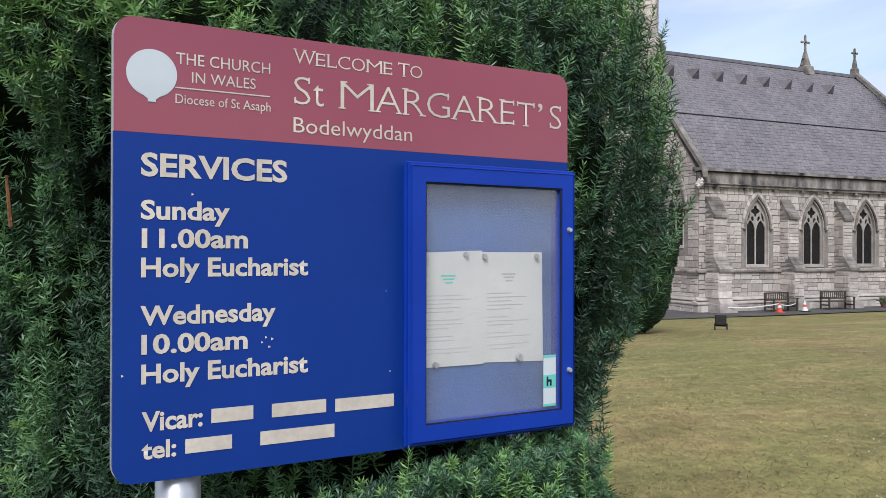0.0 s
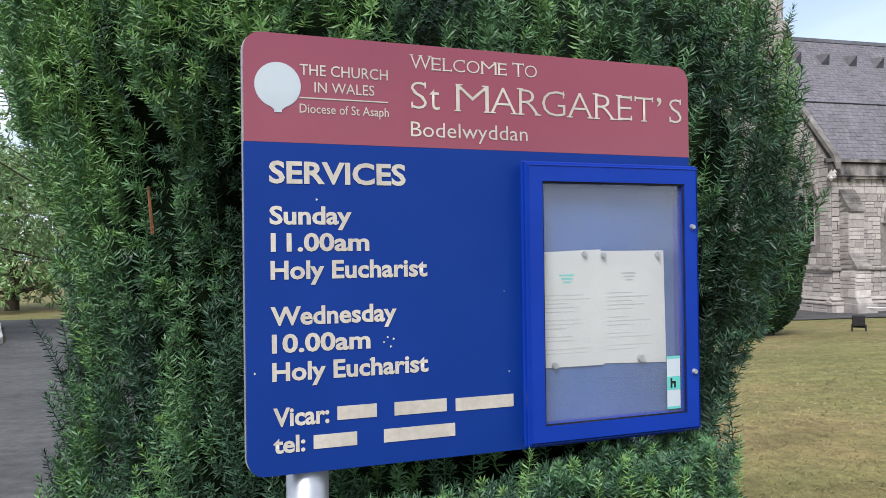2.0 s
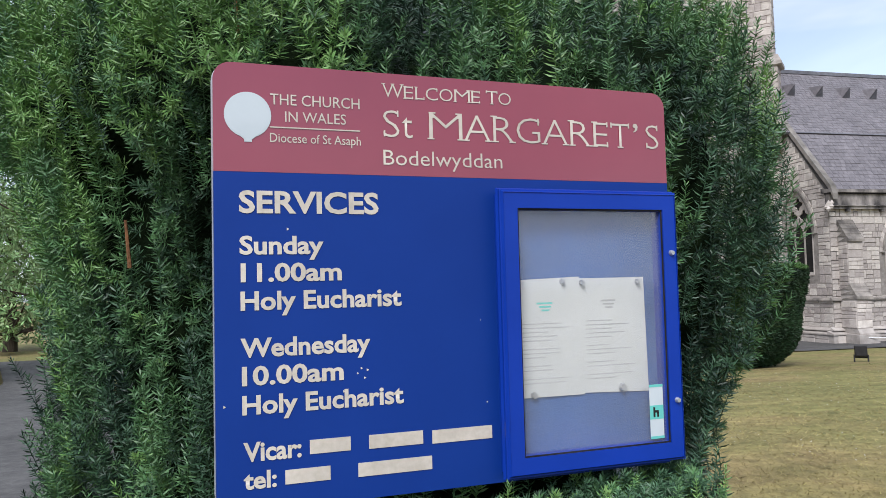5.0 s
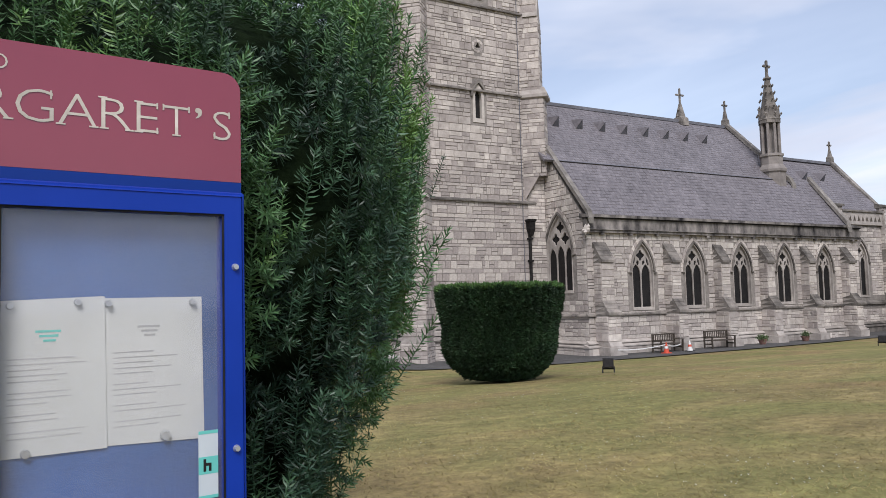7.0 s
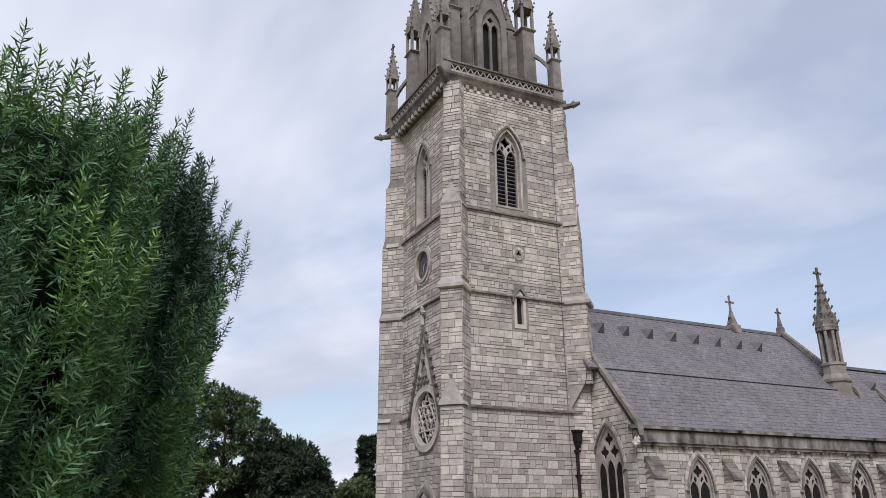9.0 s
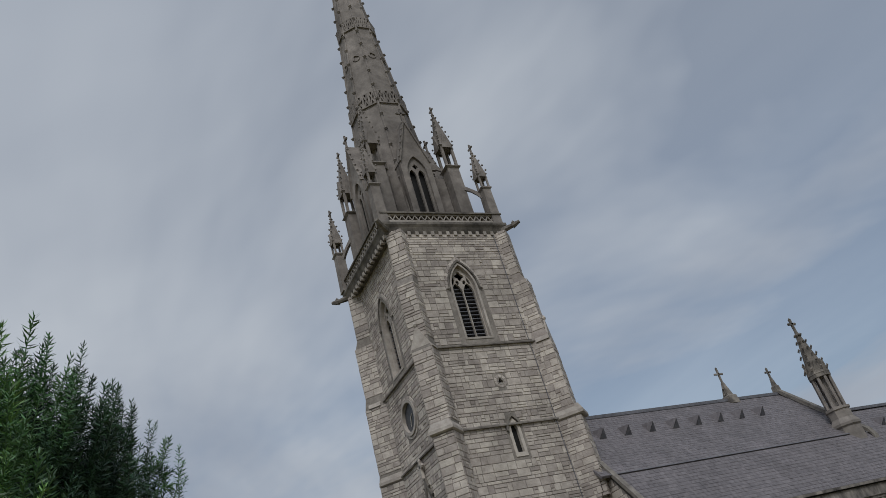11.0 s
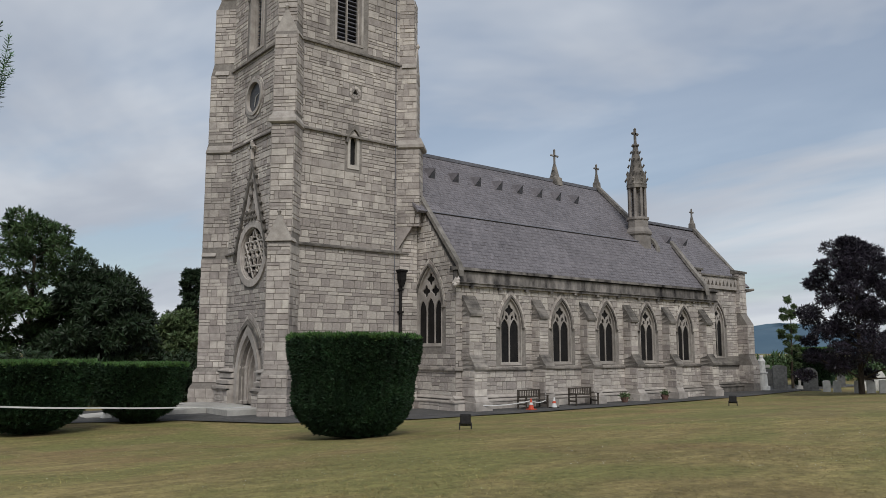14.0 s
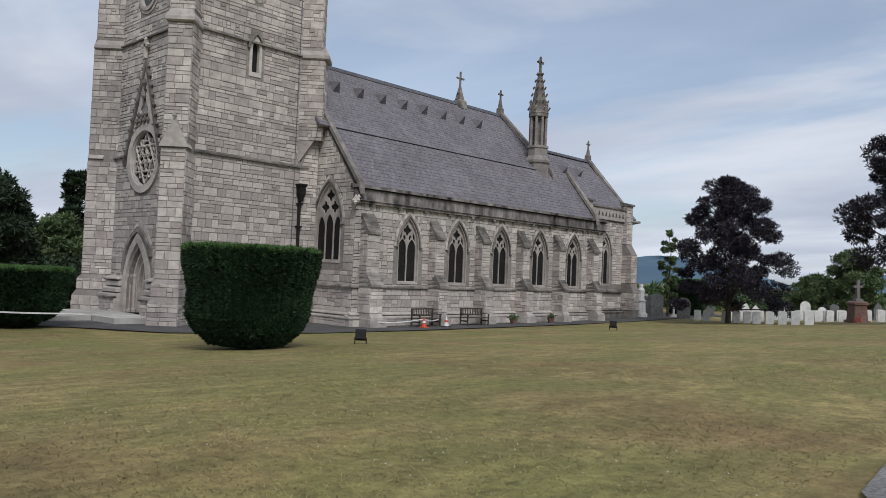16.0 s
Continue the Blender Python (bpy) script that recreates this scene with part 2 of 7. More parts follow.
def lawn_material():
    m = mat("dry_lawn", (0.18, 0.142, 0.056), (0.3, 0.24, 0.1), 1.6, 0.95, 0.35, stain=0.3, fine=6)
    n, l = m.node_tree.nodes, m.node_tree.links
    p, hs = n["Principled BSDF"], n["Hue/Saturation/Value"]
    co = n["Texture Coordinate"]
    patch = n.new("ShaderNodeTexNoise")
    patch.inputs["Scale"].default_value, patch.inputs["Detail"].default_value, patch.inputs["Distortion"].default_value = 0.35, 10, 0.3
    l.new(co.outputs["Object"], patch.inputs["Vector"])
    ramp = n.new("ShaderNodeValToRGB")
    ramp.color_ramp.elements[0].position, ramp.color_ramp.elements[1].position = 0.42, 0.58
    l.new(patch.outputs["Fac"], ramp.inputs[0])
    green = n.new("ShaderNodeMix")
    green.data_type = "RGBA"
    green.inputs["B"].default_value = (0.145, 0.148, 0.045, 1)
    scaled = n.new("ShaderNodeMath")
    scaled.operation = "MULTIPLY"
    scaled.inputs[1].default_value = 0.75
    l.new(ramp.outputs[0], scaled.inputs[0])
    l.new(scaled.outputs[0], green.inputs["Factor"])
    # scorched brown patches
    brown = n.new("ShaderNodeMix")
    brown.data_type = "RGBA"
    brown.inputs["B"].default_value = (0.2, 0.132, 0.06, 1)
    burnt = n.new("ShaderNodeTexNoise")
    burnt.inputs["Scale"].default_value, burnt.inputs["Detail"].default_value, burnt.inputs["Distortion"].default_value = 0.21, 9, 0.5
    l.new(co.outputs["Object"], burnt.inputs["Vector"])
    br = n.new("ShaderNodeMapRange")
    br.inputs["From Min"].default_value, br.inputs["From Max"].default_value = 0.5, 0.66
    br.inputs["To Max"].default_value = 0.7
    l.new(burnt.outputs["Fac"], br.inputs["Value"])
    l.new(br.outputs[0], brown.inputs["Factor"])
    l.new(hs.outputs[0], brown.inputs["A"])
    l.new(brown.outputs["Result"], green.inputs["A"])
    streak = n.new("ShaderNodeTexNoise")
    streak.inputs["Scale"].default_value, streak.inputs["Detail"].default_value = 1.0, 5
    mp = n.new("ShaderNodeMapping")
    mp.inputs["Rotation"].default_value = (0, 0, radians(20))
    mp.inputs["Scale"].default_value = (0.8, 3.0, 1)
    l.new(co.outputs["Object"], mp.inputs[0])
    l.new(mp.outputs[0], streak.inputs["Vector"])
    sr = n.new("ShaderNodeMapRange")
    sr.inputs["From Min"].default_value, sr.inputs["From Max"].default_value = 0.35, 0.65
    sr.inputs["To Min"].default_value, sr.inputs["To Max"].default_value = 0.84, 1.13
    l.new(streak.outputs["Fac"], sr.inputs["Value"])
    h2 = n.new("ShaderNodeHueSaturation")
    tuftn = n.new("ShaderNodeTexNoise")
    tuftn.inputs["Scale"].default_value, tuftn.inputs["Detail"].default_value, tuftn.inputs["Roughness"].default_value = 7.0, 8, 0.7
    l.new(co.outputs["Object"], tuftn.inputs["Vector"])
    tr = n.new("ShaderNodeMapRange")
    tr.inputs["From Min"].default_value, tr.inputs["From Max"].default_value = 0.33, 0.67
    tr.inputs["To Min"].default_value, tr.inputs["To Max"].default_value = 0.62, 1.34
    l.new(tuftn.outputs["Fac"], tr.inputs["Value"])
    both = n.new("ShaderNodeMath")
    both.operation = "MULTIPLY"
    l.new(sr.outputs[0], both.inputs[0])
    l.new(tr.outputs[0], both.inputs[1])
    l.new(both.outputs[0], h2.inputs["Value"])
    l.new(green.outputs["Result"], h2.inputs["Color"])
    l.new(h2.outputs[0], p.inputs["Base Color"])
    return m


LAWN = lawn_material()


def pane_material():
    m = bpy.data.materials.new("acrylic_pane")
    m.use_nodes = True
    n, l = m.node_tree.nodes, m.node_tree.links
    n.remove(n["Principled BSDF"])
    clear, gloss, haze = n.new("ShaderNodeBsdfTransparent"), n.new("ShaderNodeBsdfGlossy"), n.new("ShaderNodeBsdfDiffuse")
    gloss.inputs["Roughness"].default_value = 0.05
    haze.inputs["Color"].default_value = (0.75, 0.77, 0.8, 1)
    fr = n.new("ShaderNodeFresnel")
    fr.inputs["IOR"].default_value = 1.5
    a, b = n.new("ShaderNodeMixShader"), n.new("ShaderNodeMixShader")
    dirt = n.new("ShaderNodeTexNoise")
    dirt.inputs["Scale"].default_value, dirt.inputs["Detail"].default_value = 5, 4
    mr = n.new("ShaderNodeMapRange")
    mr.inputs["To Min"].default_value, mr.inputs["To Max"].default_value = 0.02, 0.06
    l.new(dirt.outputs["Fac"], mr.inputs["Value"])
    l.new(mr.outputs[0], a.inputs[0])
    l.new(clear.outputs[0], a.inputs[1])
    l.new(haze.outputs[0], a.inputs[2])
    l.new(fr.outputs[0], b.inputs[0])
    l.new(a.outputs[0], b.inputs[1])
    l.new(gloss.outputs[0], b.inputs[2])
    l.new(b.outputs[0], n["Material Output"].inputs[0])
    return m


PANE = pane_material()


# ---------------------------------------------------------------- shapes
def south(y, x=0.0):
    """Wall frame facing south: u runs east, v up, w out of the wall."""
    return Matrix(((1, 0, 0, x), (0, 0, -1, y), (0, 1, 0, 0), (0, 0, 0, 1)))


def west(x, y=0.0):
    """Wall frame facing west: u runs south from y, v up, w out of the wall."""
    return Matrix(((0, 0, -1, x), (-1, 0, 0, y), (0, 1, 0, 0), (0, 0, 0, 1)))


def facing(x, y, degrees):
    """Wall frame at (x, y) whose outward side points to that bearing (0 east, 90 north)."""
    a = radians(degrees)
    return Matrix(((-math.sin(a), 0, math.cos(a), x), (math.cos(a), 0, math.sin(a), y), (0, 1, 0, 0), (0, 0, 0, 1)))


def slab(bm, m, outer, holes, w0, w1):
    """A plate from w0 to w1 in wall frame m, with holes through it."""
    from mathutils import geometry
    rings = [outer] + list(holes)
    tris = geometry.tessellate_polygon([[Vector((u, v, 0)) for u, v in r] for r in rings])
    flat = [q for r in rings for q in r]
    front = [bm.verts.new(m @ Vector((u, v, w1))) for u, v in flat]
    back = [bm.verts.new(m @ Vector((u, v, w0))) for u, v in flat]
    fs = []
    for t in tris:
        try:
            fs.append(bm.faces.new([front[i] for i in t]))
            fs.append(bm.faces.new([back[i] for i in reversed(t)]))
        except ValueError:
            pass
    k = 0
    for r in rings:
        n = len(r)
        for i in range(n):
            a, b = k + i, k + (i + 1) % n
            fs.append(bm.faces.new((front[a], back[a], back[b], front[b])))
        k += n
    bmesh.ops.recalc_face_normals(bm, faces=fs)


def slabbed(m, outer, holes, w0, w1):
    bm = bmesh.new()
    slab(bm, m, outer, holes, w0, w1)
    return bm


def rect(u0, u1, v0, v1):
    return [(u0, v0), (u1, v0), (u1, v1), (u0, v1)]


def arch(uc, w, v0, apex, n=7):
    """Pointed arch outline, from its left foot, anticlockwise."""
    h = w / 2
    rise = min(apex - v0, w * 1.0)
    vs = apex - rise
    r = (h * h + rise * rise) / (2 * h)
    out = [(uc - h, v0), (uc + h, v0)] if vs > v0 + 1e-4 else []
    top = math.asin(min(1, rise / r))
    right = [(uc + h - r + r * math.cos(top * i / n), vs + r * math.sin(top * i / n)) for i in range(n + 1)]
    left = [(2 * uc - u, v) for u, v in reversed(right[:-1])]
    return out + right + left


def circle(uc, vc, r, n=24, lobes=0, depth=0.0, turn=0.0):
    return [(uc + r * (1 + depth * math.cos(lobes * (a - turn))) * math.cos(a), vc + r * (1 + depth * math.cos(lobes * (a - turn))) * math.sin(a)) for a in (2 * math.pi * i / n for i in range(n))]


def span(poly, v):
    """Left and right end of a polygon at height v."""
    xs = []
    for (a, b), (c, d) in zip(poly, poly[1:] + poly[:1]):
        if (b <= v < d) or (d <= v < b):
            xs.append(a + (c - a) * (v - b) / (d - b))
    return (min(xs), max(xs)) if xs else None


STONE_MESH = {}


def stone_mesh(material):
    if material.name not in STONE_MESH:
        bm = bmesh.new()
        b = 0.06
        back = [bm.verts.new(p) for p in ((-0.5, -0.5, 0), (0.5, -0.5, 0), (0.5, 0.5, 0), (-0.5, 0.5, 0))]
        mid = [bm.verts.new(p) for p in ((-0.5, -0.5, 0.7), (0.5, -0.5, 0.7), (0.5, 0.5, 0.7), (-0.5, 0.5, 0.7))]
        top = [bm.verts.new(p) for p in ((-0.5 + b, -0.5 + b, 1), (0.5 - b, -0.5 + b, 1), (0.5 - b, 0.5 - b, 1), (-0.5 + b, 0.5 - b, 1))]
        for lo, hi in ((back, mid), (mid, top)):
            for i in range(4):
                bm.faces.new((lo[i], lo[(i + 1) % 4], hi[(i + 1) % 4], hi[i]))
        bm.faces.new(top)
        me = bpy.data.meshes.new("stone")
        bm.to_mesh(me)
        bm.free()
        me.materials.append(material)
        STONE_MESH[material.name] = me
    return STONE_MESH[material.name]


def masonry(parent, m, u0, u1, v0, v1, holes, material, seed, heights=(0.17, 0.22, 0.3, 0.36, 0.42), widths=(0.26, 0.85), joint=0.025, proud=0.028, singles=None, top=None, name="stonework", kind="stuff", sneck=0.5):
    """Random-coursed stones standing proud of a wall; those inside `singles` (u0, u1, v0, v1) are objects of their own."""
    rng = random.Random(seed)
    verts, faces = [], []
    made = 0
    v = v0
    while v < v1 - 0.08:
        h = min(rng.choice(heights), v1 - v)
        if v1 - v - h < 0.1:
            h = v1 - v
        segs = [(u0, u1)]
        if top:
            a, b = top(v + h)
            segs = [(max(u0, a), min(u1, b))] if min(u1, b) - max(u0, a) > 0.1 else []
        for poly in holes:
            ss = [s for s in (span(poly, v + h * q) for q in (0.02, 0.5, 0.98)) if s]
            if ss:
                a, b = min(s[0] for s in ss) - 0.01, max(s[1] for s in ss) + 0.01
                segs = [q for s, e in segs for q in ((s, min(e, a)), (max(s, b), e)) if q[1] - q[0] > 0.06]
        for s, e in segs:
            u = s
            while u < e - 0.02:
                w = rng.uniform(*widths)
                if e - u - w < widths[0] * 0.7:
                    w = e - u
                cells = [(u, u + w, v, v + h)]
                if h > 0.26 and w > 0.4 and rng.random() < sneck:
                    q, k = v + h * rng.uniform(0.4, 0.6), u + w * rng.uniform(0.35, 0.65)
                    cells = rng.choice(([(u, u + w, v, q), (u, u + w, q, v + h)], [(u, k, v, q), (u, k, q, v + h), (k, u + w, v, v + h)]))
                for a, b, c, d in cells:
                    j = joint / 2
                    a, b, c, d = a + j, b - j, c + j, d - j
                    if b - a < 0.02 or d - c < 0.02:
                        continue
                    p = proud * rng.uniform(0.6, 1.25)
                    if singles and singles[0] < a and b < singles[1] and singles[2] < c and d < singles[3] and made < 290:
                        ob = new("stone", stone_mesh(material))
                        ob.matrix_basis = m @ Matrix.Translation(((a + b) / 2, (c + d) / 2, -0.01)) @ Matrix.Diagonal((b - a, d - c, p + 0.01, 1))
                        ob.parent = parent
                        made += 1
                        continue
                    i = len(verts)
                    e1 = 0.012
                    verts += [m @ Vector(q) for q in ((a, c, 0), (b, c, 0), (b, d, 0), (a, d, 0), (a + e1, c + e1, p), (b - e1, c + e1, p), (b - e1, d - e1, p), (a + e1, d - e1, p))]
                    faces += [(i + 4, i + 5, i + 6, i + 7), (i, i + 1, i + 5, i + 4), (i + 1, i + 2, i + 6, i + 5), (i + 2, i + 3, i + 7, i + 6), (i + 3, i, i + 4, i + 7)]
                u += w
        v += h
    if verts:
        me = bpy.data.meshes.new(name)
        me.from_pydata([tuple(q) for q in verts], [], faces)
        me.materials.append(material)
        ob = new(name, me)
        ob.parent = parent
        return tagged(ob, kind=kind)


def loft(bm, rings, cap=True):
    """Skin rings of equal length, lowest first."""
    vs = [[bm.verts.new(p) for p in r] for r in rings]
    n = len(vs[0])
    fs = []
    for a, b in zip(vs, vs[1:]):
        for i in range(n):
            fs.append(bm.faces.new((a[i], a[(i + 1) % n], b[(i + 1) % n], b[i])))
    if cap:
        fs += [bm.faces.new(list(reversed(vs[0]))), bm.faces.new(vs[-1])]
    bmesh.ops.recalc_face_normals(bm, faces=fs)


def ring(x, y, z, r, n=8, turn=22.5):
    return [(x + r * math.cos(radians(turn) + 2 * math.pi * i / n), y + r * math.sin(radians(turn) + 2 * math.pi * i / n), z) for i in range(n)]


def square(x, y, z, h):
    return [(x - h, y - h, z), (x + h, y - h, z), (x + h, y + h, z), (x - h, y + h, z)]


def knob(bm, x, y, z, r, stretch=1.2):
    """A small carved crocket."""
    v = [bm.verts.new(p) for p in ((x + r, y, z), (x, y + r, z), (x - r, y, z), (x, y - r, z), (x, y, z + r * stretch), (x, y, z - r * stretch))]
    for i in range(4):
        bm.faces.new((v[i], v[(i + 1) % 4], v[4]))
        bm.faces.new((v[(i + 1) % 4], v[i], v[5]))


def tube(bm, a, b, ra, rb, n=7):
    a, b = Vector(a), Vector(b)
    q = (b - a).to_track_quat("Z", "Y").to_matrix()
    loft(bm, [[a + q @ Vector((ra * math.cos(2 * math.pi * i / n), ra * math.sin(2 * math.pi * i / n), 0)) for i in range(n)], [b + q @ Vector((rb * math.cos(2 * math.pi * i / n), rb * math.sin(2 * math.pi * i / n), 0)) for i in range(n)]])


def beam(bm, m, u0, u1, v0, v1, w0, w1, slope=0.0):
    """A bar in a wall frame; slope lowers its outer top edge."""
    p = [m @ Vector(q) for q in ((u0, v0, w0), (u1, v0, w0), (u1, v0, w1), (u0, v0, w1), (u0, v1, w0), (u1, v1, w0), (u1, v1 - slope, w1), (u0, v1 - slope, w1))]
    v = [bm.verts.new(q) for q in p]
    fs = [bm.faces.new([v[i] for i in f]) for f in ((0, 3, 2, 1), (4, 5, 6, 7), (0, 1, 5, 4), (1, 2, 6, 5), (2, 3, 7, 6), (3, 0, 4, 7))]
    bmesh.ops.recalc_face_normals(bm, faces=fs)


def beamed(*a, **k):
    bm = bmesh.new()
    beam(bm, *a, **k)
    return bm


def cross(bm, x, y, z, h, t=0.06, along="x"):
    """A standing stone cross with flared ends."""
    def bar(du, z0, z1):
        if along == "x":
            box(bm, x - du, x + du, y - t, y + t, z0, z1)
        else:
            box(bm, x - t, x + t, y - du, y + du, z0, z1)
    bar(t, z, z + h)
    bar(h * 0.3, z + h * 0.58, z + h * 0.58 + 2 * t)
    for du, zz in ((0, z + h), (h * 0.3, z + h * 0.58 + t), (-h * 0.3, z + h * 0.58 + t)):
        knob(bm, x + (du if along == "x" else 0), y + (0 if along == "x" else du), zz, t * 1.7, 1)



# ---------------------------------------------------------------- ground
def ground_sheet():
    bm = bmesh.new()
    xs = [-2500, -900, -400, -200, -120] + [-80 + 2 * i for i in range(81)] + [120, 200, 400, 900, 2500]
    ys = [-2500, -900, -300, -120, -80, -60] + [-50 + 1.5 * i for i in range(48)] + [30, 50, 80, 120, 300, 900, 2500]
    grid = [[bm.verts.new((x, y, ground_height(x, y) + (0.03 * noise.noise(Vector((x * 0.2, y * 0.2, 0))) if -70 < x < 70 and -48 < y < 18 else 0))) for y in ys] for x in xs]
    for i in range(len(xs) - 1):
        for j in range(len(ys) - 1):
            bm.faces.new((grid[i][j], grid[i + 1][j], grid[i + 1][j + 1], grid[i][j + 1]))
    return tagged(part("ground", bm, LAWN, smooth=True), "dry yellow-green mown lawn sloping to the church", "lawn", kind="structure")


ground_sheet()


def flat_sheet(name, pts, material, label, category, lift=0.05, step=1.5):
    """A paved sheet over the ground, from an outline of quads ((x, y) left and right edge pairs)."""
    bm = bmesh.new()
    rows = []
    fine = []
    for (p, q), (r, s) in zip(pts, pts[1:]):
        for k in range(8):
            f = k / 8
            fine.append(((p[0] + (r[0] - p[0]) * f, p[1] + (r[1] - p[1]) * f), (q[0] + (s[0] - q[0]) * f, q[1] + (s[1] - q[1]) * f)))
    fine.append(pts[-1])
    for (ax, ay), (bx, by) in fine:
        n = 8
        rows.append([bm.verts.new((ax + (bx - ax) * i / n, ay + (by - ay) * i / n, ground_height(ax + (bx - ax) * i / n, ay + (by - ay) * i / n) + lift)) for i in range(n + 1)])
    for r, s in zip(rows, rows[1:]):
        for i in range(len(r) - 1):
            bm.faces.new((r[i], r[i + 1], s[i + 1], s[i]))
    bmesh.ops.recalc_face_normals(bm, faces=bm.faces)
    return tagged(part(name, bm, material, smooth=True), label, category, kind="structure")


# tarmac walk round the church
flat_sheet("path", [((-60, 3.5), (-60, 9)), ((-12, 2.6), (-12, 8)), ((-5.4, -0.3), (-5.4, 8)), ((-3, -3.9), (-0.5, 5)), ((3, -6.4), (3, 0.5)), ((9, -6.7), (9, -2)), ((16, -6.6), (16, -2)), ((24, -6.2), (24, -2)), ((31, -5.6), (31, -1)), ((40, -4.2), (40, 0)), ((55, -3), (55, 2))], TARMAC, "grey tarmac path skirting the church walls", "path", 0.045)
# drive beyond the yew
flat_sheet("road", [((-24.6, -60), (-21.2, -60)), ((-24.6, -44), (-20.4, -44)), ((-24.7, -34), (-20.4, -34)), ((-25.2, -26), (-20.5, -26)), ((-26, -18), (-21.6, -18)), ((-27, -10), (-23.4, -10)), ((-28, -3), (-24.4, -3)), ((-30, 4), (-26.5, 5))], TARMAC, "worn grey tarmac drive beside the yew", "drive", 0.075)
flat_sheet("path", [((-12.3, -32.1), (-12.0, -34.2)), ((-11.8, -31.84), (-11, -34.2)), ((-10.5, -31.7), (-10, -34.2)), ((-8.5, -31.6), (-8.0, -34.2)), ((-4, -31.6), (-4, -34)), ((8, -31), (8, -33.4)), ((22, -30), (22, -32))], GRAVEL, "grey gravel walk at the lawn's edge", "gravel path", 0.045)

KERB = thing("kerb", (0, 0, 0), "low white-painted kerb along the drive", "kerb", kind="structure")
for i in range(26):
    y = -40 + i * 1.7
    x = float(np.interp(y, [-44, -34, -26, -18, -10, -3, 4], [-24.7, -24.8, -25.3, -26.1, -27.1, -28.1, -30.1]))
    x2 = float(np.interp(y + 1.66, [-44, -34, -26, -18, -10, -3, 4], [-24.7, -24.8, -25.3, -26.1, -27.1, -28.1, -30.1]))
    bm = bmesh.new()
    g0, g1 = ground_height(x, y), ground_height(x2, y + 1.66)
    loft(bm, [[(x - 0.14, y, g0 - 0.1), (x, y, g0 - 0.1), (x, y, g0 + 0.24), (x - 0.14, y, g0 + 0.26)], [(x2 - 0.14, y + 1.66, g1 - 0.1), (x2, y + 1.66, g1 - 0.1), (x2, y + 1.66, g1 + 0.24), (x2 - 0.14, y + 1.66, g1 + 0.26)]])
    part("kerbstone", bm, HEADSTONE, KERB)

# ---------------------------------------------------------------- church
CHURCH = thing("church", (0, 0, 0), "grey limestone Gothic church with tall tower and slate roofs", "church")
CX, CY, HW = 2.9, 3.8, 3.7
TW, TS = CX - HW, CY - HW
WEST, SOUTH = west(TW, CY), south(TS, CX)


